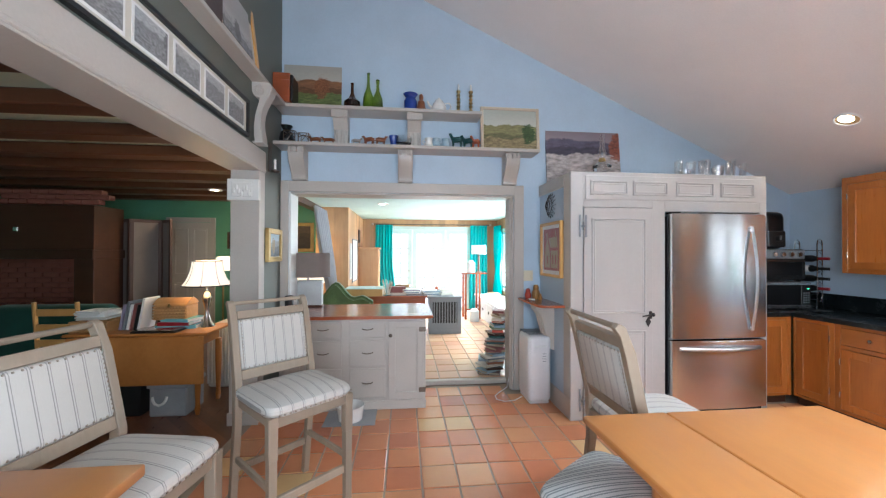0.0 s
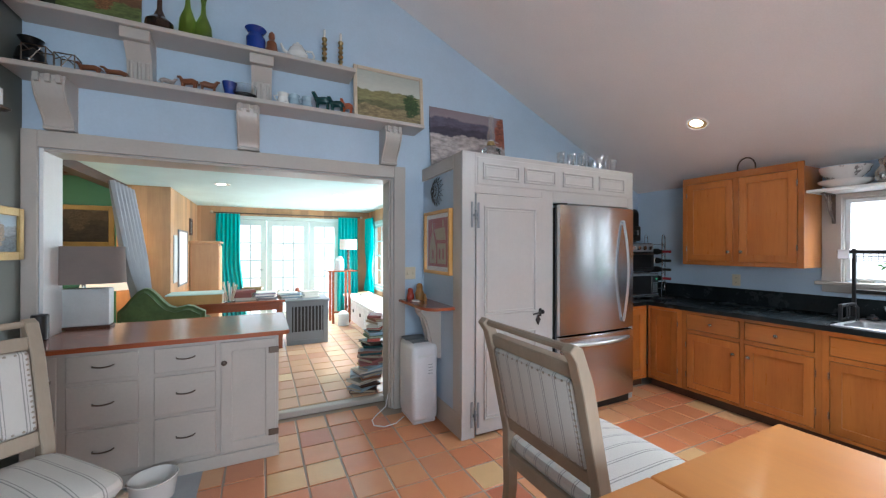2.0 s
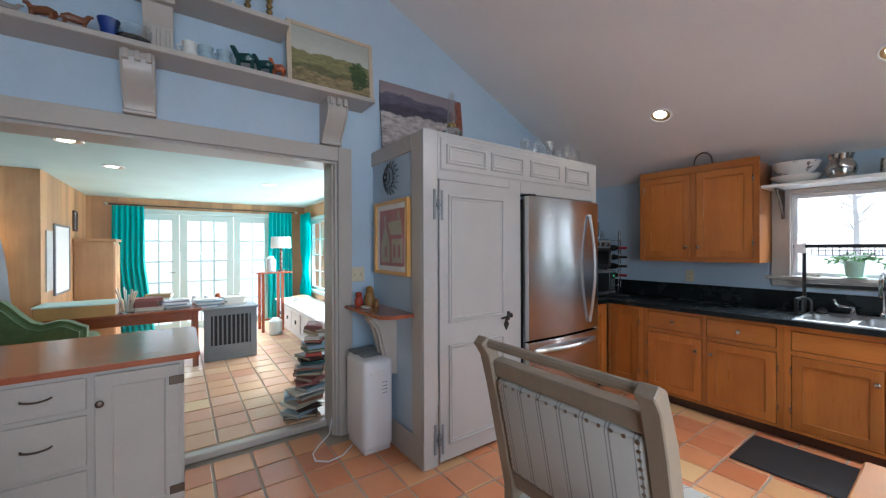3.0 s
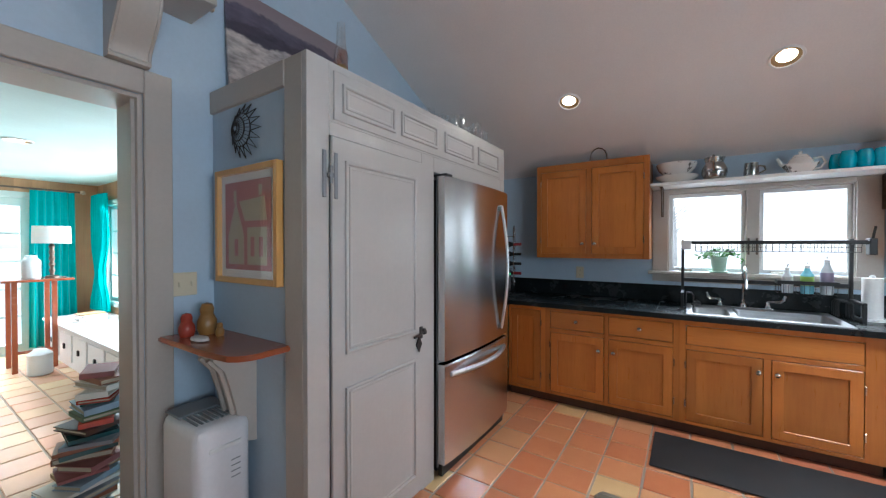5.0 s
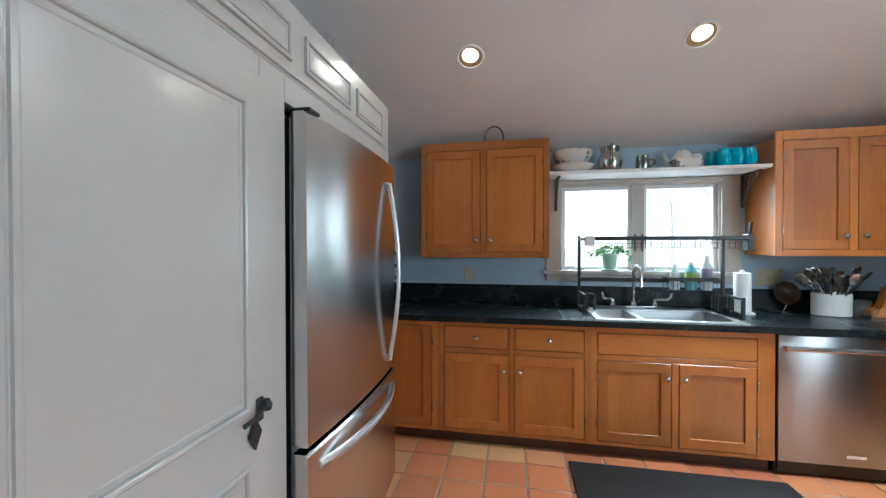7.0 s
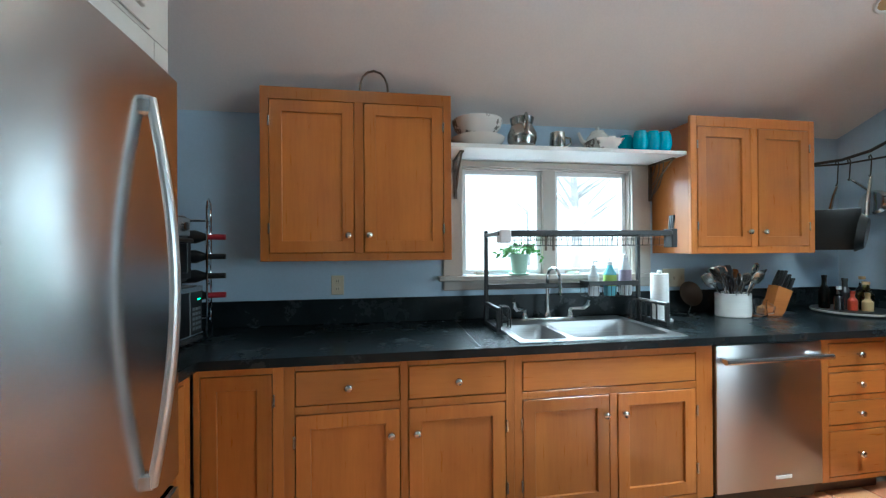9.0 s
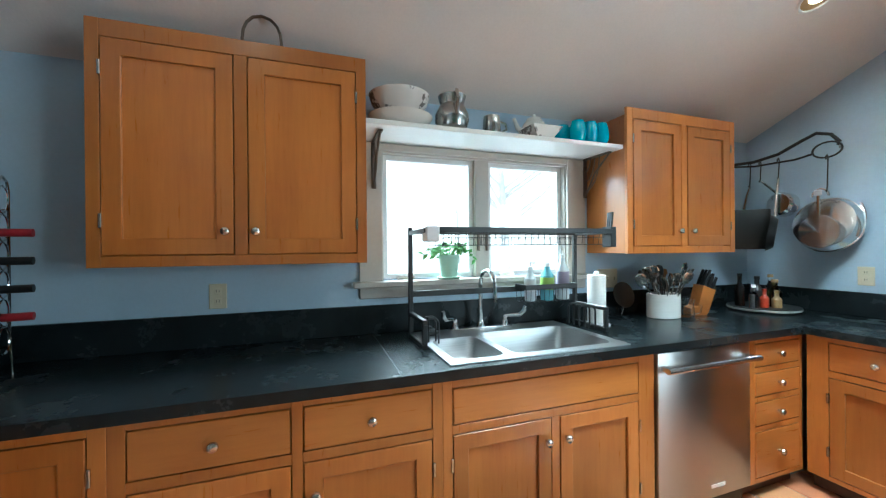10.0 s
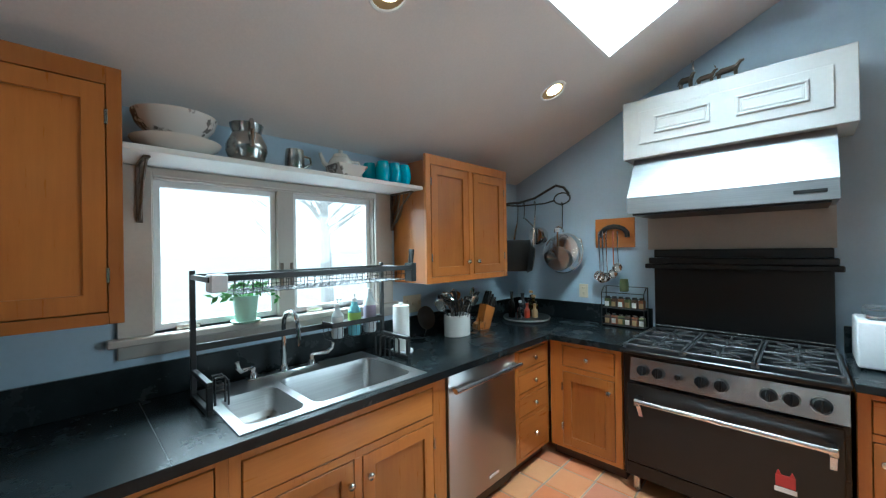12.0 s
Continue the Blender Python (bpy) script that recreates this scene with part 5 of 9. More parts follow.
bmesh.ops.rotate(bm, cent=(0.93, 1.43, 0), matrix=Matrix.Rotation(radians(35), 3, 'Z'), verts=bm.verts[:])
part("seat", bm, M["ticking"], ot)
for x in (0.80, 1.06):
    for y in (1.30, 1.56):
        part("leg", boxes((x - 0.02, x + 0.02, y - 0.02, y + 0.02, 0, 0.60), bev=0.004), M["driftwood"], ot)


# ---- recessed lamps ----
SLOPE = math.atan(RISE)
M["kraft"] = paint("tan_card", (0.42, 0.28, 0.13), 0.7)


def can_light(x, y, group, z=None, tilt=SLOPE):
    z = roof(x) if z is None else z
    t = local_thing("recessed_light", "round recessed ceiling lamp with a white ring", "ceiling lamp", group)
    part("ring", tube(bmesh.new(), [(0.083 * math.cos(a * math.tau / 28), 0.083 * math.sin(a * math.tau / 28), -0.003) for a in range(28)], 0.009, 6, True), M["purewhite"], t)
    # Flat disc for the reflector cone; shading of the recess is in its tan.
    part("reflector", lathe(bmesh.new(), 0, 0, -0.004, [(0.076, 0.0), (0.078, 0.001), (0.0, 0.0012)], 24), M["kraft"], t)
    part("bulb", lathe(bmesh.new(), -0.012, 0, -0.012, [(0.0, 0), (0.042, 0.002), (0.052, 0.008)], 20), M["bulb"], t, "lit warm bulb")
    t.matrix_world = Matrix.Translation((x, y, z)) @ Matrix.Rotation(tilt, 4, 'Y')
    return t


for y in (2.90, 1.567, 0.19):
    can_light(3.815, y, "recessed lamps in the sloped ceiling")
    area_lamp("recessed_lamp_light", (3.803, y, roof(3.815) - 0.026), (3.803 - RISE, y, roof(3.815) - 1.026), 0.13, 0.13, 0.7, (1.0, 0.85, 0.66))
for x, y in ((-0.35, 5.3), (-0.2, 6.3), (1.3, 6.6)):
    can_light(x, y, "recessed lamps in the sunroom", 2.289, 0.0)

# ---- shelves over the opening ----


def shelf_board(y0, y1, x0, x1, z, label):
    return solo("wall_shelf", boxes((x0, x1, y0, y1, z - 0.032, z), bev=0.004), M["trim"], label, "shelf", "wall shelves")


shelf_board(3.90, GY - 0.001, LX + 0.01, 0.935, 2.945, "long greige upper wall shelf holding bottles")
shelf_board(3.90, GY - 0.001, LX + 0.002, 1.545, 2.575, "long greige lower wall shelf holding figurines")
solo("wall_shelf", boxes((LX + 0.001, -1.0, SY, 3.898, 2.913, 2.945), bev=0.004), M["trim"], "greige shelf along the wall over the beam", "shelf", "wall shelves")


def corbel(x, z0, z1, depth, width, label):
    t = thing("corbel", (x, GY - 0.02, z0), label, "bracket", "carved shelf brackets")
    h = z1 - z0
    prof = [(GY - 0.001, z0), (GY - 0.062, z0), (GY - 0.066, z0 + 0.012), (GY - 0.060, z0 + 0.02)]
    for k in range(15):
        f = k / 14
        prof.append((GY - 0.058 - (depth - 0.075) * (3 * f * f - 2 * f ** 3) - 0.012 * math.sin(f * math.pi) ** 2, z0 + 0.022 + (h - 0.075) * f))
    prof += [(GY - depth + 0.012, z1 - 0.035), (GY - depth + 0.02, z1 - 0.028), (GY - depth + 0.02, z1), (GY - 0.001, z1)]
    bm = prism(bmesh.new(), prof, lambda a, b, s: (x + (width / 2 if s else -width / 2), a, b))
    part("bracket_body", bm, M["trim"], t)
    for k in (-1, 1):
        part("edge_bead", tube(bmesh.new(), [(x + k * (width / 2 - 0.006), a - 0.001, b) for a, b in prof[3:19]], 0.007, 6), M["trim"], t)
    for k in (-1, 0, 1):
        part("cap_block", boxes((x + k * width * 0.34 - 0.013, x + k * width * 0.34 + 0.013, GY - depth - 0.006, GY - depth + 0.03, z1 - 0.055, z1 - 0.003), bev=0.003), M["trim"], t)
    return t


for x in (-0.925, 0.155, 1.28):
    corbel(x, 2.238, 2.542, 0.21, 0.15, "greige scrolled bracket under the lower shelf")
for x in (-0.50, 0.245):
    t = thing("corbel", (x, 4.05, 2.576), "greige fluted bracket between the two shelves", "bracket", "carved shelf brackets")
    part("bracket_body", prism(bmesh.new(), [(GY - 0.001, 2.576), (GY - 0.10, 2.576), (GY - 0.12, 2.75), (GY - 0.20, 2.86), (GY - 0.22, 2.912), (GY - 0.001, 2.912)], lambda a, b, s: (x + (0.07 if s else -0.07), a, b)), M["trim"], t)
    part("cap_block", boxes((x - 0.08, x + 0.08, GY - 0.235, GY - 0.19, 2.84, 2.911), bev=0.004), M["trim"], t)
    for k in (-0.045, 0.0, 0.045):
        part("flute", boxes((x + k - 0.012, x + k + 0.012, GY - 0.125, GY - 0.09, 2.58, 2.74), bev=0.006), M["trim"], t)

# scroll at the beam's end
t = thing("scroll_bracket", (LX + 0.05, 3.45, 2.406), "greige volute bracket under the beam shelf", "bracket")
spiral = [(LX + 0.062 + 0.05 * (1 - k / 30) * math.cos(k * 0.55 + 1.2), 2.843 + 0.05 * (1 - k / 30) * math.sin(k * 0.55 + 1.2)) for k in range(26)]
prof = [(0.0, 2.912), (0.135, 2.912), (0.155, 2.895), (0.160, 2.86), (0.150, 2.82), (0.125, 2.775), (0.098, 2.72), (0.080, 2.66), (0.072, 2.59), (0.078, 2.52), (0.09, 2.46), (0.092, 2.42), (0.03, 2.406), (0.022, 2.46), (0.020, 2.55), (0.028, 2.63), (0.045, 2.70), (0.060, 2.755), (0.062, 2.785), (0.030, 2.79), (0.012, 2.81), (0.0, 2.84)]
bm = prism(bmesh.new(), prof, lambda a, b, s: (LX + 0.002 + a, 3.50 if s else 3.40, b))
part("bracket_body", bm, M["trim"], t)
part("volute", tube(bmesh.new(), [(a, 3.397, b) for a, b in spiral], 0.007, 6), M["trim"], t)
part("edge_bead", tube(bmesh.new(), [(LX + 0.002 + a - 0.01, 3.398, b) for a, b in prof[2:12]], 0.006, 6), M["trim"], t)
part("foot_block", boxes((LX + 0.012, LX + 0.10, 3.39, 3.51, 2.4055, 2.42), bev=0.004), M["trim"], t)


def framed_picture(name, face, u0, u1, v0, v1, w, rim, m_frame, m_art, label, mount=0.0, tilt=None, thick=0.022, category="picture"):
    """Picture with a rim, an optional mount and its painted sheet, in the plane of a face; the sheet's own x, z run from 0 to 1."""
    o = Vector(face((u0 + u1) / 2, v0, w))
    t = thing(name, o, label, category, "pictures")
    if rim:
        bm = bmesh.new()
        for r in ((u0, u0 + rim, v0, v1), (u1 - rim, u1, v0, v1), (u0 + rim, u1 - rim, v1 - rim, v1), (u0 + rim, u1 - rim, v0, v0 + rim)):
            fbox(bm, face, *r, w, w + thick, bev=0.004)
        part("rim", bm, m_frame, t)
        part("backing", bm_f(face, (u0 + rim * 0.5, u1 - rim * 0.5, v0 + rim * 0.5, v1 - rim * 0.5, w, w + thick * 0.3)), M["mat"], t)
    k = rim + mount
    art = part("canvas", bm_f(face, (u0 + k, u1 - k, v0 + k, v1 - k, w + (thick * 0.3 if rim else 0.0) + 0.001, w + thick * 0.6)), m_art, t)
    if tilt:
        ax, deg = tilt
        t.matrix_world = t.matrix_world @ Matrix.Rotation(radians(deg), 4, ax)
    return t


W_ = gable_side(GY)
ART = dict(
    autumn=picture("autumn_tree_painting", (0.42, 0.40, 0.35), (0.16, 0.075, 0.035), (0.12, 0.15, 0.045), (0.22, 0.085, 0.035), 9, 0.5, 0.15),
    shore=picture("rocky_shore_painting", (0.50, 0.51, 0.45), (0.16, 0.15, 0.065), (0.26, 0.20, 0.10), (0.035, 0.075, 0.02), 9, 0.47, 0.40, -0.10),
    purple=picture("purple_hills_painting", (0.30, 0.24, 0.26), (0.075, 0.065, 0.095), (0.42, 0.37, 0.35), (0.24, 0.065, 0.03), 5, 0.72, 0.55, 0.15),
    sea=picture("small_harbour_painting", (0.33, 0.42, 0.50), (0.16, 0.18, 0.19), (0.10, 0.12, 0.14), (0.28, 0.20, 0.12), 14, 0.3),
    etching=picture("grey_etching", (0.50, 0.50, 0.49), (0.30, 0.30, 0.30), (0.26, 0.26, 0.26), (0.13, 0.13, 0.13), 22, 0.35),
    dark=picture("dark_landscape_painting", (0.10, 0.08, 0.045), (0.05, 0.035, 0.02), (0.03, 0.022, 0.015), (0.08, 0.055, 0.03), 8, 0.7),
    rose=paint("faded_rose_cloth", (0.43, 0.17, 0.17), 0.85, 0.12, 0.2, 300),
    straw=paint("straw_cloth", (0.47, 0.40, 0.28), 0.85, 0.12, 0.2, 300),
)
framed_picture("painting", W_, -1.09, -0.51, 2.946, 3.43, 0.03, 0.0, None, ART["autumn"], "unframed autumn landscape painting leaning on the upper shelf", thick=0.03, tilt=('X', -3))
framed_picture("framed_painting", W_, 0.945, 1.585, 2.576, 3.055, 0.13, 0.032, M["palewood"], ART["shore"], "pale-framed rocky shore painting leaning on the lower shelf", tilt=('X', -5))
framed_picture("painting", W_, 1.70, 2.56, 2.21, 2.90, 0.05, 0.0, None, ART["purple"], "unframed purple hills painting on the tall cabinet", thick=0.03, tilt=('X', -6))

# print strip and other pictures above the beam
BS = lambda u, v, w: (LX + w, u, v)
t = thing("framed_prints", (LX + 0.02, 2.3, 2.42), "long black-framed row of small grey etchings", "picture", "pictures")
part("rim", framed(bmesh.new(), BS, 1.32, 3.30, 2.42, 2.715, 0.001, 0.026, 0.028), M["satinblack"], t)
part("mount", bm_f(BS, (1.34, 3.28, 2.44, 2.695, 0.001, 0.010)), M["mat"], t)
for k in range(6):
    u = 3.235 - k * 0.313
    part("print_border", bm_f(BS, (u - 0.272, u, 2.468, 2.667, 0.0105, 0.0125)), M["paper"], t)
    part("print", bm_f(BS, (u - 0.256, u - 0.016, 2.484, 2.651, 0.013, 0.0145)), ART["etching"], t)
framed_picture("framed_portrait", BS, 2.72, 3.42, 2.946, 3.80, 0.045, 0.045, M["oakframe"], ART["etching"], "gilt-edged grey portrait print leaning on the beam shelf", 0.06, ('Y', -7))
solo("storage_box", boxes((LX + 0.005, LX + 0.115, 2.40, 2.66, 2.946, 3.16), bev=0.006), M["darkwoodz"], "dark brown box on the beam shelf", "box")
sp = thing("loudspeaker", (-1.02, 3.99, 2.946), "small red-brown loudspeaker with a black grille", "loudspeaker")
part("cabinet", boxes((-1.115, -0.955, 3.87, 4.08, 2.9455, 3.225), bev=0.006), M["mahog"], sp)
part("grille", boxes((-0.953, -0.93, 3.875, 4.075, 2.955, 3.215), bev=0.01), M["satinblack"], sp)
framed_picture("small_framed_painting", BS, 3.72, 4.10, 1.405, 1.72, 0.002, 0.05, M["gold"], ART["sea"], "small gilt-framed harbour painting beside the post", thick=0.035)
sc = thing("candle_sconce", (LX, 3.83, 2.24), "pewter wall sconce with a candle", "sconce")
part("back_plate", bm_f(BS, (3.79, 3.87, 2.25, 2.53, 0.001, 0.006), bev=0.003), M["bronze"], sc)
part("tray", lathe(bmesh.new(), LX + 0.05, 3.83, 2.25, [(0.03, 0), (0.042, 0.006), (0.042, 0.014), (0.012, 0.014), (0.012, 0.03), (0, 0.03)], 14), M["bronze"], sc)
part("candle", lathe(bmesh.new(), LX + 0.05, 3.83, 2.28, [(0.011, 0), (0.011, 0.09), (0.002, 0.094), (0, 0.1)], 10), M["ceramic"], sc)

# ---- things on the shelves ----


def turned(name, x, y, z, prof, material, label, category, group="", n=20):
    return solo(name, lathe(bmesh.new(), x, y, z, prof, n), material, label, category, group)


Z1, Z2 = 2.946, 2.576
turned("glass_bottle", -0.385, 4.02, Z1, [(0.06, 0), (0.085, 0.03), (0.08, 0.08), (0.035, 0.12), (0.016, 0.17), (0.014, 0.26), (0.018, 0.27), (0, 0.27)], M["amber"], "squat dark amber glass bottle with a long neck", "bottle", "bottles on the shelf")
turned("glass_bottle", -0.225, 4.03, Z1, [(0.045, 0), (0.056, 0.04), (0.052, 0.14), (0.02, 0.23), (0.013, 0.30), (0.013, 0.37), (0.017, 0.385), (0, 0.385)], M["bottle"], "tall green glass bottle", "bottle", "bottles on the shelf")
turned("glass_bottle", -0.13, 4.02, Z1, [(0.04, 0), (0.055, 0.05), (0.05, 0.12), (0.018, 0.2), (0.013, 0.26), (0.02, 0.315), (0, 0.315)], M["bottle"], "shorter green glass bottle", "bottle", "bottles on the shelf")
turned("vase", 0.205, 4.02, Z1, [(0.045, 0), (0.065, 0.03), (0.068, 0.11), (0.05, 0.15), (0.075, 0.185), (0.07, 0.188), (0.045, 0.15), (0, 0.14)], M["cobalt"], "cobalt blue glazed vase with a flared rim", "vase")
bm = lathe(bmesh.new(), 0.315, 4.02, Z1, [(0.05, 0), (0.055, 0.03), (0.04, 0.07), (0.035, 0.11), (0.018, 0.13), (0.024, 0.155), (0.02, 0.18), (0.008, 0.195), (0, 0.2)], 16)
solo("statuette", bm, M["terracotta"], "small brown seated statuette", "figurine")


def teapot(x, y, z, s, material, label, turn=0.0):
    t = thing("teapot", (x, y, z), label, "teapot")
    c, n = math.cos(turn), math.sin(turn)
    part("pot", lathe(bmesh.new(), x, y, z, [(0.045 * s, 0), (0.07 * s, 0.03 * s), (0.075 * s, 0.06 * s), (0.055 * s, 0.1 * s), (0.045 * s, 0.11 * s), (0, 0.11 * s)], 18), material, t)
    part("lid", lathe(bmesh.new(), x, y, z + 0.111 * s, [(0.045 * s, 0), (0.035 * s, 0.018 * s), (0.008 * s, 0.025 * s), (0.012 * s, 0.04 * s), (0, 0.045 * s)], 14), material, t)
    part("spout", tube(bmesh.new(), [(x + c * a * s, y + n * a * s, z + b * s) for a, b in ((-0.06, 0.05), (-0.095, 0.075), (-0.115, 0.12))], [0.016 * s, 0.012 * s, 0.008 * s], 8), material, t)
    part("handle", tube(bmesh.new(), [(x + c * a * s, y + n * a * s, z + b * s) for a, b in ((0.06, 0.1), (0.105, 0.105), (0.12, 0.07), (0.10, 0.035), (0.065, 0.03))], 0.008 * s, 8), material, t)
    return t


teapot(0.50, 4.02, Z1, 1.05, M["ceramic"], "white porcelain teapot on the upper shelf")
for x in (0.705, 0.835):
    t = thing("candlestick", (x, 4.02, Z1), "turned brass candlestick with a white candle", "candlestick", "pair of candlesticks")
    prof = [(0.04, 0), (0.035, 0.012), (0.012, 0.02)]
    for k in range(5):
        prof += [(0.012, 0.03 + k * 0.038), (0.022, 0.045 + k * 0.038), (0.012, 0.062 + k * 0.038)]
    prof += [(0.022, 0.235), (0.02, 0.245), (0, 0.245)]
    part("stick", lathe(bmesh.new(), x, 4.02, Z1, prof, 14), M["brass"], t)
    part("candle", lathe(bmesh.new(), x, 4.02, Z1 + 0.245, [(0.011, 0), (0.01, 0.065), (0, 0.075)], 10), M["ceramic"], t)
turned("vase", -1.035, 4.05, Z2, [(0.06, 0), (0.075, 0.05), (0.06, 0.12), (0.035, 0.15), (0.06, 0.19), (0.055, 0.192), (0, 0.15)], M["black"], "black glazed vase on the lower shelf", "vase")


def wire_cube(x, y, z, s):
    bm = bmesh.new()
    for a in (0, 1):
        for b in (0, 1):
            for p, q in (((0, a, b), (1, a, b)), ((a, 0, b), (a, 1, b)), ((a, b, 0), (a, b, 1))):
                tube(bm, [(x + (v[0] - 0.5) * s, y + (v[1] - 0.5) * s, z + 0.004 + v[2] * (s - 0.008)) for v in (p, q)], 0.004, 5)
    tube(bm, [(x - s / 2, y - s / 2, z + s / 2), (x, y - s / 2, z + s * 0.8), (x + s / 2, y - s / 2, z + s * 0.3)], 0.003, 5)
    tube(bm, [(x - s / 4, y - s / 2, z), (x + s / 3, y - s / 2, z + s * 0.9)], 0.003, 5)
    return bm


solo("wire_lantern", wire_cube(-0.965, 3.955, Z2, 0.105), M["bronze"], "dark wire cube lantern", "lantern", "wire lanterns")
solo("wire_lantern", wire_cube(-0.84, 3.98, Z2, 0.095), M["bronze"], "smaller dark wire cube lantern", "lantern", "wire lanterns")


def animal(x, y, z, l, h, material, label, turn=0.0, neck=0.3, horn=0.0):
    """A small four-legged figurine in one mesh."""
    bm = bmesh.new()
    tube(bm, [(-l * 0.42, 0, h * 0.52), (-l * 0.2, 0, h * 0.6), (l * 0.15, 0, h * 0.58), (l * 0.36, 0, h * 0.62)], [h * 0.13, h * 0.19, h * 0.18, h * 0.13], 8)
    tube(bm, [(l * 0.30, 0, h * 0.62), (l * (0.36 + neck * 0.3), 0, h * (0.72 + neck * 0.45)), (l * (0.50 + neck * 0.25), 0, h * (0.74 + neck * 0.4))], [h * 0.12, h * 0.09, h * 0.06], 7)
    for a in (-0.33, 0.28):
        for b in (-1, 1):
            tube(bm, [(l * a, b * h * 0.09, h * 0.5), (l * a, b * h * 0.10, 0)], [h * 0.075, h * 0.05], 6)
    if horn:
        for b in (-1, 1):
            tube(bm, [(l * 0.48, b * h * 0.04, h * 1.0), (l * 0.42, b * h * 0.08, h * (1.0 + horn))], [h * 0.025, h * 0.01], 5)
    tube(bm, [(-l * 0.42, 0, h * 0.56), (-l * 0.55, 0, h * 0.4)], [h * 0.04, h * 0.02], 5)
    bmesh.ops.transform(bm, matrix=pose(x, y, z, 0, 0, turn), verts=bm.verts[:])
    return solo("animal_figurine", bm, material, label, "figurine", "animal figurines")


for x, l, h, m, w, tn in ((-0.745, 0.14, 0.095, "terracotta", "brown glazed", 170), (-0.615, 0.14, 0.09, "terracotta", "brown glazed", 175), (-0.335, 0.10, 0.09, "stoneware", "pale stoneware", 20), (-0.215, 0.13, 0.12, "terracotta", "dark brown", 160), (-0.095, 0.12, 0.12, "terracotta", "red-brown", 10)):
    animal(x, 4.0, Z2, l, h, M[m], w + " animal figurine on the lower shelf", tn)
M["darkteal"] = paint("dark_teal_glaze", (0.015, 0.06, 0.06), 0.25, 0.3)
M["orange"] = paint("burnt_orange_glaze", (0.38, 0.09, 0.03), 0.3, 0.3)
M["paleblue"] = paint("pale_blue_glaze", (0.34, 0.45, 0.52), 0.25, 0.15)
animal(0.685, 4.0, Z2, 0.13, 0.165, M["darkteal"], "dark teal glazed horse figurine", 165, 0.5)
animal(0.80, 4.0, Z2, 0.12, 0.15, M["darkteal"], "grey-green glazed horse figurine", 160, 0.5)
animal(0.885, 4.0, Z2, 0.09, 0.145, M["orange"], "burnt orange horse figurine", 160, 0.6)
turned("cup", 0.035, 4.0, Z2, [(0.03, 0), (0.036, 0.05), (0.05, 0.11), (0.045, 0.11), (0.03, 0.05), (0, 0.03)], M["cobalt"], "cobalt blue fluted cup on the shelf", "cup")
turned("glass_bowl", 0.135, 4.0, Z2, [(0.05, 0), (0.08, 0.04), (0.082, 0.10), (0.077, 0.10), (0.072, 0.04), (0, 0.02)], M["clear"], "cut glass bowl on the shelf", "bowl")
for x, m, w in ((0.395, "ceramic", "white"), (0.475, "paleblue", "pale blue"), (0.57, "paleblue", "pale aqua")):
    t = thing("pitcher", (x, 4.0, Z2), w + " small glazed pitcher on the shelf", "pitcher", "small pitchers")
    part("body", lathe(bmesh.new(), x, 4.0, Z2, [(0.03, 0), (0.045, 0.03), (0.035, 0.07), (0.042, 0.1), (0.037, 0.1), (0.03, 0.07), (0, 0.03)], 16), M[m], t)
    part("handle", tube(bmesh.new(), [(x - 0.035, 4.0, Z2 + 0.085), (x - 0.065, 4.0, Z2 + 0.07), (x - 0.04, 4.0, Z2 + 0.03)], 0.006, 6), M[m], t)

# on the tall cabinet
t = thing("oil_lamp", (2.12, 3.72, 2.223), "old glass oil lamp on the tall cabinet", "lamp")
part("font", lathe(bmesh.new(), 2.12, 3.72, 2.223, [(0.06, 0), (0.055, 0.012), (0.025, 0.03), (0.03, 0.06), (0.085, 0.11), (0.09, 0.15), (0.05, 0.185), (0, 0.187)], 18), M["clear"], t)
part("burner", lathe(bmesh.new(), 2.12, 3.72, 2.41, [(0.032, 0), (0.038, 0.02), (0.03, 0.04), (0, 0.042)], 14), M["brass"], t)
part("chimney", lathe(bmesh.new(), 2.12, 3.72, 2.452, [(0.032, 0), (0.042, 0.05), (0.026, 0.12), (0.022, 0.24), (0.020, 0.24), (0.024, 0.12), (0.039, 0.05), (0.029, 0)], 18), M["thin"], t)
for x, y, r, h in ((2.86, 3.52, 0.055, 0.10), (2.90, 3.66, 0.035, 0.26), (3.0, 3.62, 0.04, 0.24), (3.06, 3.50, 0.036, 0.22), (3.12, 3.6, 0.042, 0.26), (3.20, 3.52, 0.05, 0.15), (3.28, 3.6, 0.045, 0.2), (3.33, 3.5, 0.033, 0.24), (3.39, 3.58, 0.035, 0.24), (3.45, 3.5, 0.03, 0.2)):
    turned("drinking_glass", x, y, 2.223, [(r * 0.8, 0), (r * 0.85, 0.01), (r * 1.1, h * 0.8), (r * 1.03, h * 0.8), (r * 0.78, 0.02), (0, 0.018)], M["thin"], "clear drinking glass on the tall cabinet", "glass", "glasses on the cabinet", 16)

# ---- niche beside the tall cabinet ----
P_ = lambda u, v, w: (PX0 + 0.012 - w, u, v)
t = thing("framed_quilt", (PX0, 3.87, 1.27), "oak-framed rose cloth picture of a house", "picture", "pictures")
bm = bmesh.new()
for r in ((3.60, 3.628, 1.27, 1.82), (4.10, 4.128, 1.27, 1.82), (3.628, 4.10, 1.792, 1.82), (3.628, 4.10, 1.27, 1.298)):
    fbox(bm, P_, *r, 0.001, 0.036, bev=0.003)
part("rim", bm, M["oakframe"], t)
part("mount", bm_f(P_, (3.625, 4.103, 1.295, 1.795, 0.001, 0.014)), M["paper"], t)
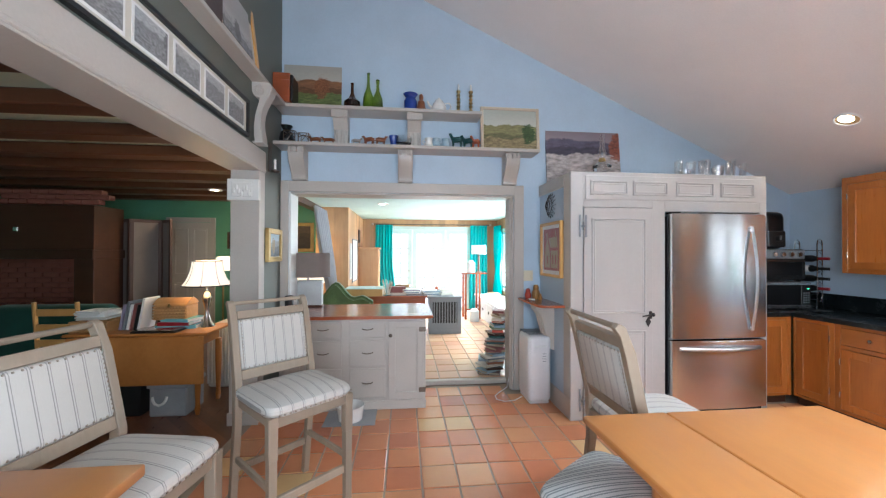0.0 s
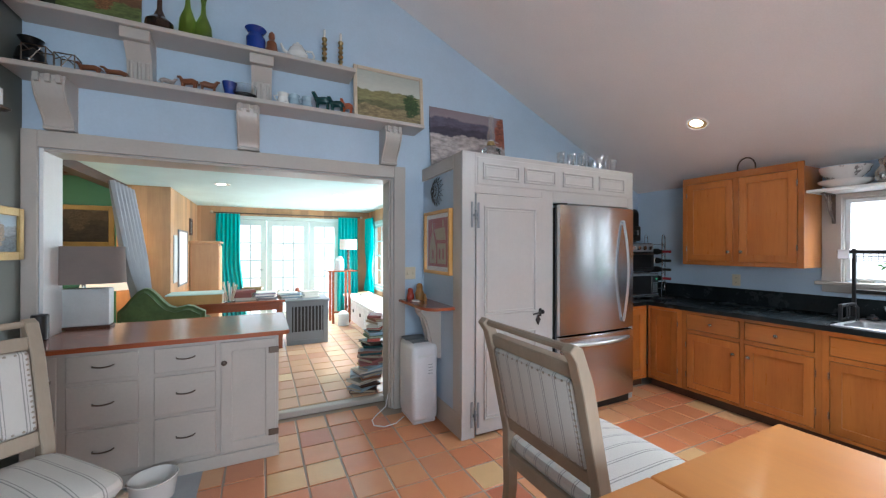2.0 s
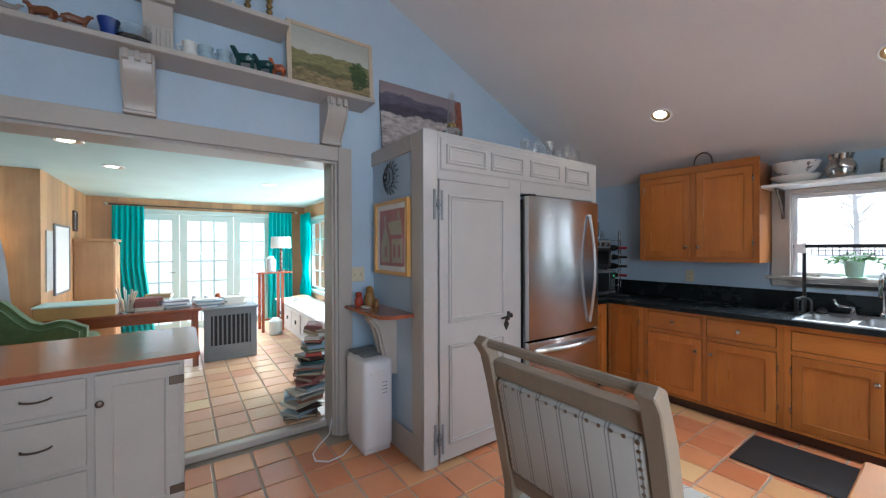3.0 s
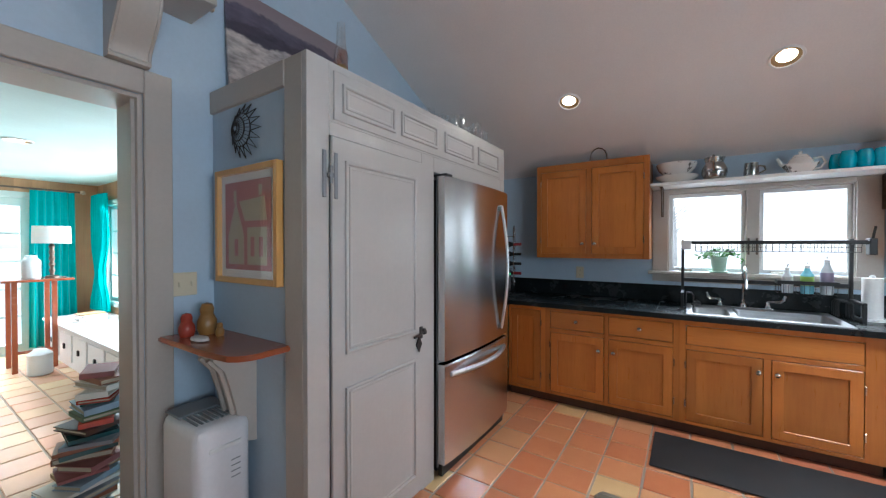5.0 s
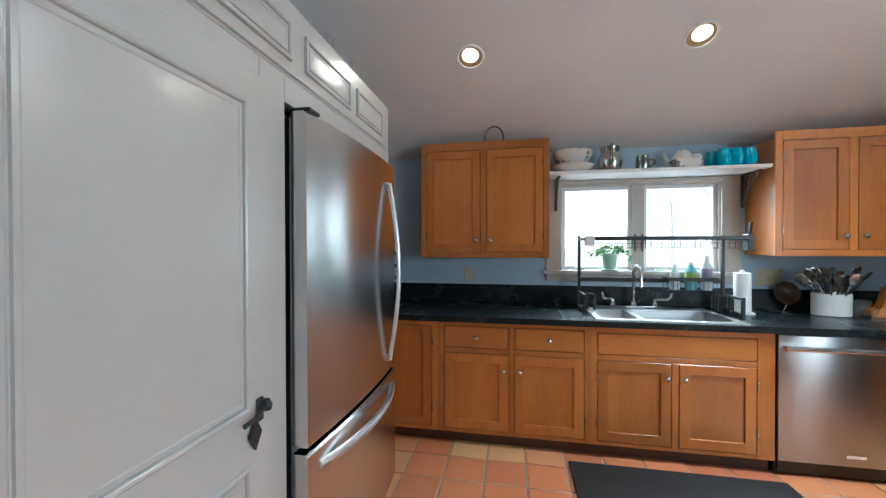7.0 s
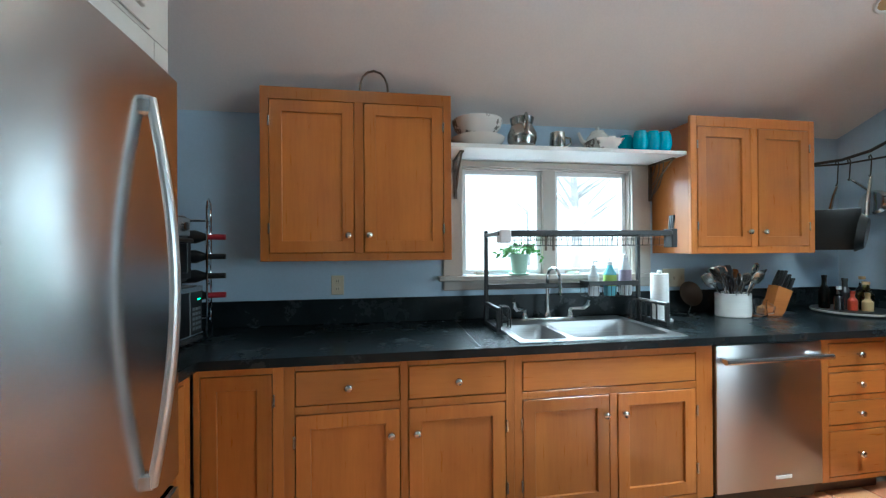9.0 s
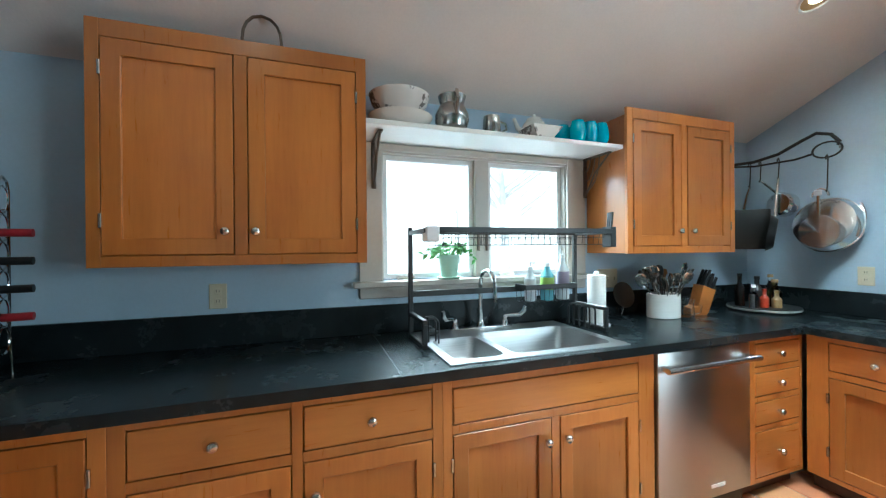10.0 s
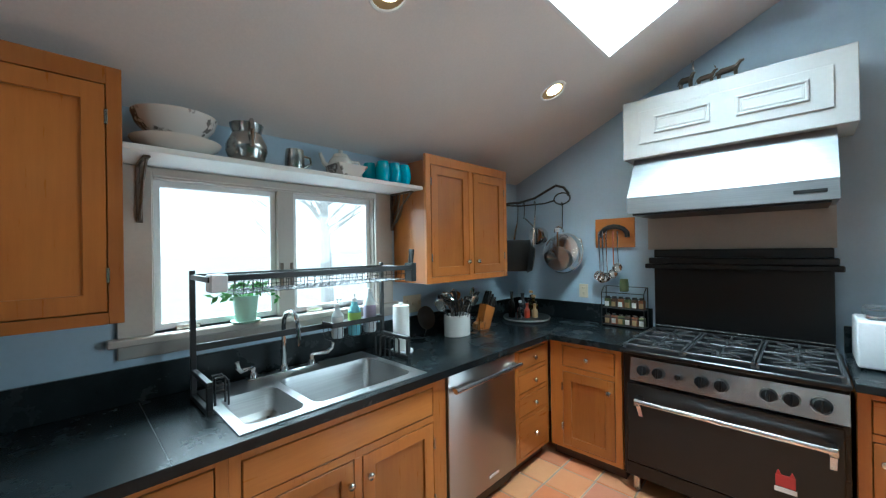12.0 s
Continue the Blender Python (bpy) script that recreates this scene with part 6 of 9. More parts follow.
t.matrix_world = Matrix.Translation((0, -0.058, -0.012)) @ t.matrix_world
q = part("cloth", bm_f(P_, (3.67, 4.06, 1.335, 1.755, 0.0145, 0.017)), ART["rose"], t)
for r in ((3.70, 3.86, 1.36, 1.535), (3.89, 4.03, 1.36, 1.50), (3.74, 3.765, 1.68, 1.73), (3.955, 3.98, 1.655, 1.715)):
    part("patch", bm_f(P_, (*r, 0.0175, 0.0185)), ART["straw"], q)
part("patch", prism(bmesh.new(), [(3.89, 1.50), (4.03, 1.50), (3.96, 1.66)], lambda a, b, s: P_(a, b, 0.0185 if s else 0.0175)), ART["straw"], q)
part("patch", prism(bmesh.new(), [(3.70, 1.565), (3.88, 1.565), (3.93, 1.66), (3.72, 1.675)], lambda a, b, s: P_(a, b, 0.0185 if s else 0.0175)), ART["straw"], q)
for r in ((3.73, 3.76, 1.40, 1.49), (3.80, 3.83, 1.40, 1.49), (3.94, 3.97, 1.40, 1.48)):
    part("patch", bm_f(P_, (*r, 0.019, 0.0198)), ART["rose"], q)
part("glazing", bm_f(P_, (3.629, 4.099, 1.299, 1.791, 0.032, 0.034)), M["pane"], t).visible_shadow = False
bm = bmesh.new()
cy, cz = 3.83, 1.98
for k in range(16):
    a0, a1, a2 = (k - 0.5) * math.tau / 16, k * math.tau / 16, (k + 0.5) * math.tau / 16
    tube(bm, [P_(cy + 0.078 * math.cos(a0), cz + 0.078 * math.sin(a0), 0.03), P_(cy + 0.128 * math.cos(a1), cz + 0.128 * math.sin(a1), 0.008), P_(cy + 0.078 * math.cos(a2), cz + 0.078 * math.sin(a2), 0.03)], 0.0025, 5)
for r, w in ((0.078, 0.03), (0.055, 0.045), (0.03, 0.055)):
    tube(bm, [P_(cy + r * math.cos(k * math.tau / 24), cz + r * math.sin(k * math.tau / 24), w) for k in range(24)], 0.003, 5, True)
for k in range(24):
    a = k * math.tau / 24
    tube(bm, [P_(cy + r * math.cos(a), cz + r * math.sin(a), w) for r, w in ((0.078, 0.03), (0.055, 0.045), (0.012, 0.058))], 0.0016, 4)
solo("sun_ornament", bm, M["iron"], "black wire sun ornament hanging on the cabinet side", "ornament")
t = thing("corner_shelf", (1.53, 3.85, 0.72), "small red-brown corner shelf on a carved bracket", "shelf")
out = [(PX0 + 0.011, 3.485), (1.50, 3.485)] + [(1.50 - 0.11 * math.sin(a), 3.595 - 0.11 * math.cos(a)) for a in (0.35, 0.75, 1.15)] + [(1.385, 3.72), (1.385, GY - 0.025), (PX0 + 0.011, GY - 0.025)]
bm = prism(bmesh.new(), out, lambda a, b, s: (a, b, 1.012 if s else 0.988))
bmesh.ops.bevel(bm, geom=[e for e in bm.edges if abs(e.verts[0].co.z - e.verts[1].co.z) < 1e-6], offset=0.005, segments=2, affect='EDGES')
part("board", bm, M["mahog"], t)
prof = [(PX0 + 0.011, 0.987), (1.45, 0.987), (1.45, 0.945)] + [(1.47 + 0.11 * f ** 0.7, 0.945 - 0.40 * f) for f in (0.15, 0.35, 0.55, 0.75, 1.0)] + [(PX0 + 0.011, 0.53)]
part("bracket", prism(bmesh.new(), prof, lambda a, b, s: (a, 3.90 if s else 3.76, b)), M["trim"], t)
for y in (3.79, 3.86):
    part("bracket_rib", tube(bmesh.new(), [(a - 0.006, y, b) for a, b in prof[2:8]], 0.012, 6), M["trim"], t)
M["dollred"] = paint("red_lacquer", (0.36, 0.05, 0.03), 0.25, 0.3)
M["dollgold"] = paint("ochre_lacquer", (0.30, 0.15, 0.04), 0.3, 0.4)
doll = [(0.034, 0), (0.043, 0.03), (0.042, 0.065), (0.028, 0.095), (0.031, 0.12), (0.022, 0.145), (0, 0.152)]
turned("nesting_doll", 1.545, 4.02, 1.012, doll, M["dollgold"], "plain ochre lacquered wooden nesting doll", "doll", "nesting dolls")
turned("nesting_doll", 1.465, 4.04, 1.012, [(a * 0.8, b * 0.72) for a, b in doll], M["dollred"], "plain red lacquered wooden nesting doll", "doll", "nesting dolls")
turned("nesting_doll", 1.555, 3.92, 1.012, [(a * 0.45, b * 0.42) for a, b in doll], M["dollgold"], "tiny ochre wooden nesting doll", "doll", "nesting dolls")
bm = lathe(bmesh.new(), 0, 0, 0, [(0.02, 0), (0.032, 0.006), (0.028, 0.016), (0, 0.02)], 16)
bmesh.ops.transform(bm, matrix=Matrix.Translation((1.46, 3.90, 1.012)) @ Matrix.Diagonal((1.0, 1.9, 1.0, 1)), verts=bm.verts[:])
solo("soap_dish", bm, M["ceramic"], "small oval white dish", "dish")


def wall_plate(name, face, u0, u1, v0, v1, kinds, label, m=None):
    t = thing(name, face((u0 + u1) / 2, v0, 0), label, "switch plate" if name == "light_switch" else "socket", "wall plates")
    part("plate", bm_f(face, (u0, u1, v0, v1, 0.0005, 0.007), bev=0.003), m or M["cream"], t)
    n = len(kinds)
    for i, k in enumerate(kinds):
        u = u0 + (u1 - u0) * (i + 0.5) / n
        vm = (v0 + v1) / 2
        if k == 's':
            part("toggle", bm_f(face, (u - 0.005, u + 0.005, vm - 0.012, vm + 0.012, 0.007, 0.018), bev=0.002), M["cream"], t)
        else:
            for d in (-0.024, 0.024):
                s = part("receptacle", bm_f(face, (u - 0.015, u + 0.015, vm + d - 0.014, vm + d + 0.014, 0.007, 0.009), bev=0.003), M["cream"], t)
                for q in (-0.006, 0.006):
                    part("slot", bm_f(face, (u + q - 0.0012, u + q + 0.0012, vm + d - 0.005, vm + d + 0.006, 0.009, 0.0094)), M["satinblack"], s)
    return t


wall_plate("light_switch", W_, 1.453, 1.56, 1.19, 1.305, "ss", "cream double light switch beside the opening")
wall_plate("wall_socket", F, 2.982, 3.058, 1.095, 1.215, "o", "cream wall socket over the worktop")
wall_plate("wall_socket", F, 0.60, 0.775, 1.095, 1.225, "sso", "cream switch and socket plate by the window")
wall_plate("wall_socket", stove_side(SY), 3.99, 4.07, 1.115, 1.235, "o", "cream wall socket by the spice rack")

t = thing("air_conditioner", (1.49, 3.91, 0), "white portable air conditioner with a grille on top", "air conditioner")
bm = boxes((1.37, 1.605, 3.735, 4.08, 0.025, 0.675), bev=0.045, seg=4)
part("body", bm, M["plastic"], t)
part("base", boxes((1.385, 1.59, 3.76, 4.06, 0.0, 0.035), bev=0.01), M["plastic"], t)
part("top_rim", boxes((1.385, 1.59, 3.93, 4.07, 0.672, 0.684), bev=0.004), M["greycage"], t)
for k in range(9):
    part("slat", boxes((1.40 + k * 0.0205, 1.411 + k * 0.0205, 3.80, 3.95, 0.674, 0.681), bev=0.002), M["greycage"], t)
part("grip", boxes((1.42, 1.555, 3.729, 3.737, 0.565, 0.585), bev=0.003), M["purewhite"], t)
for k in range(4):
    part("print_mark", boxes((1.51, 1.55, 3.7335, 3.7348, 0.50 - k * 0.025, 0.504 - k * 0.025)), M["greycage"], t)
solo("power_cord", tube(bmesh.new(), [(1.37, 3.95, 0.006), (1.27, 3.86, 0.006), (1.16, 3.84, 0.006), (1.09, 3.90, 0.006), (1.10, 4.0, 0.006), (1.17, 4.09, 0.006), (1.27, 4.16, 0.03), (1.312, 4.22, 0.12)], 0.005, 8), M["plastic"], "white power cord lying on the tiles", "cord")

# ---- sink and what stands round it ----
t = thing("sink", (4.33, 1.64, 0.70), "double bowl stainless steel sink set in the worktop", "sink")
X0, X1, Y0, Y1 = 4.035, 4.64, 1.185, 2.085
bowls = ((4.085, 4.50, 1.235, 1.77), (4.085, 4.44, 1.81, 2.045))
bm = bmesh.new()
zt = 0.921
ys = sorted({Y0, Y1, 1.235, 1.77, 1.81, 2.045})
xs = sorted({X0, X1, 4.085, 4.44, 4.50})
for a, b in zip(xs, xs[1:]):
    for c, d in zip(ys, ys[1:]):
        if not any(p <= a and b <= q and r <= c and d <= s for p, q, r, s in bowls):
            box(bm, a, b, c, d, zt - 0.005, zt)
bmesh.ops.remove_doubles(bm, verts=bm.verts[:], dist=0.0002)
part("rim", bm, M["sinksteel"], t)


def basin(x0, x1, y0, y1, depth):
    bm = bmesh.new()
    rings = []
    for k, z in ((0.0, zt - 0.001), (0.006, zt - 0.02), (0.016, zt - depth * 0.75), (0.035, zt - depth * 0.95), (0.07, zt - depth)):
        r = 0.05
        ring = []
        for cx, cy, a0 in ((x1 - r, y1 - r, 0), (x0 + r, y1 - r, 90), (x0 + r, y0 + r, 180), (x1 - r, y0 + r, 270)):
            for j in range(6):
                a = radians(a0 + j * 18)
                ring.append(bm.verts.new((cx + (r - k) * math.cos(a), cy + (r - k) * math.sin(a), z)))
        rings.append(ring)
    for a, b in zip(rings, rings[1:]):
        for i in range(24):
            j = (i + 1) % 24
            bm.faces.new((a[i], b[i], b[j], a[j]))
    bm.faces.new(rings[-1])
    # corner webs between the rounded bowl and the square cut-out
    top = rings[0]
    for c, (cx, cy) in enumerate(((x1, y1), (x0, y1), (x0, y0), (x1, y0))):
        v = bm.verts.new((cx, cy, zt - 0.001))
        for j in range(5):
            bm.faces.new((v, top[c * 6 + j], top[c * 6 + j + 1]))
    return bm


for (x0, x1, y0, y1), dp in zip(bowls, (0.18, 0.13)):
    b_ = part("bowl", basin(x0, x1, y0, y1, dp), M["sinksteel"], t)
    part("drain", lathe(bmesh.new(), (x0 + x1) / 2 + 0.02, (y0 + y1) / 2, zt - dp + 0.001, [(0.045, 0), (0.045, 0.002), (0.03, 0.001), (0.012, 0.006), (0, 0.007)], 18), M["chrome"], b_)
t = thing("faucet", (4.61, 1.69, 0.921), "polished chrome gooseneck faucet with lever handles", "faucet")
part("deck_plate", boxes((4.585, 4.635, 1.50, 1.88, 0.9215, 0.932), bev=0.008, seg=2), M["chrome"], t)
pts = [(4.61, 1.69, 0.93), (4.61, 1.69, 1.12)] + [(4.52 + 0.09 * math.cos(a), 1.69, 1.165 + 0.09 * math.sin(a)) for a in (0.0, 0.5, 1.0, 1.57, 2.1, 2.6, 3.14)] + [(4.43, 1.69, 1.09)]
part("spout", tube(bmesh.new(), pts, 0.012, 12), M["chrome"], t)
part("spout_base", lathe(bmesh.new(), 4.61, 1.69, 0.932, [(0.026, 0), (0.022, 0.02), (0.015, 0.03), (0.014, 0.06), (0, 0.06)], 16), M["chrome"], t)
for y, s in ((1.845, 1), (1.535, -1)):
    part("valve", lathe(bmesh.new(), 4.61, y, 0.932, [(0.022, 0), (0.018, 0.02), (0.012, 0.03), (0.014, 0.05), (0, 0.055)], 14), M["chrome"], t)
    part("lever", tube(bmesh.new(), [(4.61, y, 0.98), (4.585, y + s * 0.03, 0.985), (4.56, y + s * 0.07, 0.99), (4.545, y + s * 0.09, 1.015), (4.54, y + s * 0.095, 1.04)], [0.009, 0.009, 0.012, 0.013, 0.010], 10), M["chrome"], t)
t = thing("sink_stopper", (4.57, 2.02, 0.921), "black rubber drain strainer on the sink rim", "strainer")
part("cup", lathe(bmesh.new(), 4.56, 2.01, 0.9215, [(0.04, 0), (0.045, 0.008), (0.03, 0.014), (0.028, 0.03), (0.012, 0.034), (0.012, 0.044), (0, 0.046)], 18), M["rubber"], t)

# drying rack over the sink
t = thing("dish_rack", (4.45, 1.6, 0.915), "black over-sink dish drying rack", "dish rack")
RY0, RY1, RXB, RXF, RZ = 1.085, 2.112, 4.555, 4.26, 1.455
for y in (RY0, RY1):
    part("post", boxes((RXB - 0.011, RXB + 0.011, y - 0.011, y + 0.011, 0.915, RZ + 0.03), bev=0.002), M["satinblack"], t)
    part("foot", boxes((RXF + 0.03, RXB - 0.011, y - 0.011, y + 0.011, 0.9155, 0.938), (RXF + 0.03, RXB - 0.011, y - 0.011, y + 0.011, 1.03, 1.05), (RXF + 0.03, RXF + 0.05, y - 0.011, y + 0.011, 0.938, 1.03), bev=0.002), M["satinblack"], t)
    part("top_arm", boxes((RXF, RXB - 0.011, y - 0.009, y + 0.009, RZ - 0.01, RZ + 0.012), bev=0.002), M["satinblack"], t)
part("top_bar", boxes((RXF - 0.008, RXF + 0.014, RY0, RY1 - 0.06, RZ - 0.008, RZ + 0.018), bev=0.002), M["satinblack"], t)
part("back_bar", boxes((RXB - 0.012, RXB + 0.008, RY0, RY1, RZ - 0.006, RZ + 0.014), bev=0.002), M["satinblack"], t)
part("cross_bar", boxes((RXB - 0.008, RXB + 0.008, RY0 + 0.011, RY1 - 0.011, 1.125, 1.155), bev=0.002), M["satinblack"], t)
for k in range(3):
    y0, y1 = RY1 - 0.09 - k * 0.315, RY1 - 0.39 - k * 0.315
    y1 = max(y1, RY0 + 0.02)
    bm = bmesh.new()
    for j in range(9):
        y = y0 + (y1 - y0) * j / 8
        tube(bm, [(RXB - 0.03, y, RZ), (RXB - 0.035, y, RZ - 0.065), (RXF + 0.03, y, RZ - 0.065), (RXF + 0.02, y, RZ)], 0.0018, 5)
    for j in range(5):
        x = RXF + 0.03 + (RXB - RXF - 0.065) * j / 4
        tube(bm, [(x, y0, RZ - 0.065), (x, y1, RZ - 0.065)], 0.0018, 5)
    for x in (RXF + 0.022, RXB - 0.032):
        tube(bm, [(x, y0, RZ - 0.03), (x, y1, RZ - 0.03)], 0.0018, 5)
    tagged(part("wire_basket", bm, M["satinblack"], t), "fine wire basket", kind="stuff")
part("end_clip", boxes((RXF - 0.012, RXF + 0.06, RY1 - 0.06, RY1 + 0.004, RZ - 0.05, RZ + 0.022), bev=0.006), M["plastic"], t, "white plastic end clip")
part("cutlery_cup", boxes((RXF + 0.01, RXF + 0.08, RY0 - 0.05, RY0 - 0.012, RZ - 0.08, RZ + 0.03), bev=0.004), M["satinblack"], t)
for k in range(3):
    part("cutlery", tube(bmesh.new(), [(RXF + 0.03 + k * 0.015, RY0 - 0.03, RZ), (RXF + 0.035 + k * 0.02, RY0 - 0.045 - k * 0.006, RZ + 0.11)], [0.004, 0.008], 6), M["satinblack"], t)
tray = part("soap_tray", boxes((4.43, 4.54, 1.175, 1.50, 1.150, 1.162), (4.425, 4.43, 1.17, 1.505, 1.145, 1.172), (4.43, 4.54, 1.17, 1.175, 1.145, 1.172), (4.43, 4.54, 1.50, 1.505, 1.145, 1.172), bev=0.001), M["satinblack"], t)
bm = bmesh.new()
for j in range(12):
    y = 1.18 + j * 0.029
    tube(bm, [(4.43, y, 1.15), (4.435, y, 1.075), (4.53, y, 1.075), (4.54, y, 1.15)], 0.0016, 5)
part("tray_wires", bm, M["satinblack"], tray)
for y, dx in ((2.085, 0.0), (1.11, 0.0)):
    for k in range(2 if y > 2 else 4):
        xx = 4.33 + k * 0.045
        part("plate_loop", tube(bmesh.new(), [(xx, y - (0.05 if y > 2 else -0.02), 0.93), (xx, y - (0.05 if y > 2 else -0.02), 1.03), (xx, y - (0.035 if y > 2 else -0.035), 1.05), (xx, y - (-0.0 if y > 2 else -0.08), 1.05), (xx, y - (0.0 if y > 2 else -0.09), 1.035), (xx, y - (0.0 if y > 2 else -0.09), 0.94)], 0.005, 6), M["satinblack"], t)
M["clearsoap"] = paint("cloudy_plastic", (0.62, 0.66, 0.68), 0.3)
M["aquasoap"] = paint("aqua_soap", (0.20, 0.48, 0.56), 0.25)
M["lime"] = paint("lime_label", (0.36, 0.55, 0.12), 0.4)
M["mauve"] = paint("mauve_label", (0.30, 0.26, 0.36), 0.4)
for y, r, h, body, lab, w, pump in ((1.44, 0.033, 0.17, "clearsoap", "purewhite", "clear soap pump bottle", True), (1.33, 0.038, 0.19, "aquasoap", "lime", "aqua dish soap bottle with a green label", False), (1.225, 0.037, 0.235, "clearsoap", "mauve", "pale bottle with a mauve striped label", False)):
    t = thing("soap_bottle", (4.485, y, 1.077), w, "bottle", "soap bottles")
    part("body", lathe(bmesh.new(), 4.485, y, 1.0775, [(r * 0.9, 0), (r, 0.01), (r, h * 0.72), (r * 0.5, h * 0.9), (r * 0.4, h), (0, h)], 16), M[body], t)
    part("label", lathe(bmesh.new(), 4.485, y, 1.0775, [(r + 0.0008, h * 0.32), (r + 0.0008, h * 0.68)], 16), M[lab], t)
    part("cap", lathe(bmesh.new(), 4.485, y, 1.0775 + h, [(r * 0.42, 0), (r * 0.42, 0.02), (0.004, 0.024), (0.004, 0.045), (0, 0.045)], 12), M["purewhite"], t)
    if pump:
        part("pump", boxes((4.44, 4.49, y - 0.005, y + 0.005, 1.077 + h + 0.04, 1.077 + h + 0.05), bev=0.002), M["purewhite"], t)
t = thing("paper_towel_roll", (4.46, 1.015, 0.915), "white paper towel roll on an upright holder", "paper towel")
part("holder_base", lathe(bmesh.new(), 4.46, 1.005, 0.9155, [(0.075, 0), (0.075, 0.01), (0.01, 0.013), (0, 0.013)], 24), M["plastic"], t)
part("roll", lathe(bmesh.new(), 4.46, 1.005, 0.93, [(0.05, 0), (0.052, 0.004), (0.052, 0.278), (0.05, 0.28), (0.02, 0.28), (0, 0.275)], 28), M["paper"], t)
part("holder_knob", lathe(bmesh.new(), 4.46, 1.005, 1.205, [(0.012, 0), (0.017, 0.012), (0.012, 0.025), (0, 0.027)], 12), M["plastic"], t)
t = thing("potted_plant", (4.69, 1.85, 1.2), "trailing green plant in a mint pot on the sill", "plant")
part("pot", lathe(bmesh.new(), 4.69, 1.85, 1.209, [(0.048, 0), (0.058, 0.10), (0.062, 0.13), (0.057, 0.13), (0.05, 0.11), (0, 0.11)], 20), M["mint"], t)
part("saucer", lathe(bmesh.new(), 4.69, 1.85, 1.2005, [(0.06, 0), (0.072, 0.012), (0.068, 0.014), (0.05, 0.008), (0, 0.008)], 20), M["mint"], t)
rng = random.Random(4)
bl, bs = bmesh.new(), bmesh.new()
for k in range(16):
    a = rng.random() * math.tau
    l = rng.uniform(0.07, 0.17)
    p = [Vector((4.69, 1.85, 1.32)), Vector((4.69 + 0.3 * l * math.cos(a) * 0.6, 1.85 + 0.5 * l * math.sin(a), 1.37 + rng.random() * 0.04)), Vector((4.68 + 0.6 * l * math.cos(a) * 0.5, 1.85 + l * math.sin(a), 1.33 + rng.uniform(-0.02, 0.05)))]
    tube(bs, p, [0.003, 0.0025, 0.0015], 5)
    for q in range(5):
        c = p[1].lerp(p[2], q / 4)
        d = Vector((rng.uniform(-0.6, 0.6), rng.uniform(-1, 1), rng.uniform(-0.7, 0.4))).normalized()
        s = d.orthogonal().normalized() * rng.uniform(0.008, 0.014)
        ln = rng.uniform(0.03, 0.055)
        v = [bl.verts.new(c), bl.verts.new(c + d * ln * 0.5 + s + Vector((0, 0, 0.004))), bl.verts.new(c + d * ln), bl.verts.new(c + d * ln * 0.5 - s + Vector((0, 0, 0.004)))]
        bl.faces.new(v)
part("stems", bs, M["leaf"], t)
lf = part("leaves", bl, M["leaf"], t)

# ---- window shelf ----
t = thing("window_shelf", (4.56, 1.59, 1.955), "white painted shelf over the window on two iron brackets", "shelf", "wall shelves")
part("board", boxes((4.405, SX - 0.001, 0.848, 2.356, 1.956, 1.980), bev=0.003), M["purewhite"], t)
for y in (2.275, 0.885):
    bm = boxes((SX - 0.032, SX - 0.0225, y - 0.012, y + 0.012, 1.70, 1.955), (4.47, SX - 0.03, y - 0.012, y + 0.012, 1.945, 1.9555), bev=0.002)
    for r in (0.05, 0.09, 0.13):
        tube(bm, [(SX - 0.03 - r * math.cos(a), y, 1.95 - 1.6 * r * math.sin(a)) for a in (0.0, 0.4, 0.8, 1.2, 1.57)], 0.004, 6)
    tube(bm, [(4.48, y, 1.945), (4.60, y, 1.85), (SX - 0.03, y, 1.71)], 0.006, 6)
    part("bracket", bm, M["bronze"], t, "pierced iron bracket")
ZS = 1.9805


def drawn_glaze(name, c, ink):
    """White glaze with sparse clumps of fine dark drawing."""
    m, t, b = nodes_of(name, 0.25, 0.0, 0.2)
    v = coords(t)
    where = ramp(t, noise_of(t, v, 9.0, 2), [(0.53, (0, 0, 0)), (0.57, (1, 1, 1))])
    lines = ramp(t, noise_of(t, v, 46.0, 3), [(0.44, (0, 0, 0)), (0.52, (0.85, 0.85, 0.85))])
    fac = mix(t, 1.0, where, lines, 'MULTIPLY')
    t.links.new(mix(t, fac, c, ink), b.inputs["Base Color"])
    return m


M["pattern"] = drawn_glaze("bowl_glaze_with_grey_figures", (0.66, 0.65, 0.63), (0.09, 0.075, 0.07))
turned("serving_bowl", 4.545, 2.16, ZS, [(0.085, 0), (0.10, 0.008), (0.155, 0.045), (0.165, 0.062), (0.158, 0.062), (0.09, 0.02), (0, 0.018)], M["ceramic"], "wide cream serving dish on the window shelf", "bowl", n=32)
turned("mixing_bowl", 4.545, 2.165, ZS + 0.055, [(0.06, 0), (0.08, 0.004), (0.14, 0.07), (0.155, 0.115), (0.148, 0.115), (0.13, 0.07), (0, 0.02)], M["pattern"], "white bowl with dark drawn figures stacked in a dish", "bowl", n=32)
t = thing("metal_pitcher", (4.50, 1.895, ZS), "polished pewter pitcher on the window shelf", "pitcher")
part("body", lathe(bmesh.new(), 4.50, 1.895, ZS, [(0.058, 0), (0.078, 0.02), (0.090, 0.06), (0.088, 0.09), (0.070, 0.128), (0.062, 0.142), (0.074, 0.185), (0.068, 0.185), (0.057, 0.142), (0, 0.12)], 28), M["pewter"], t)
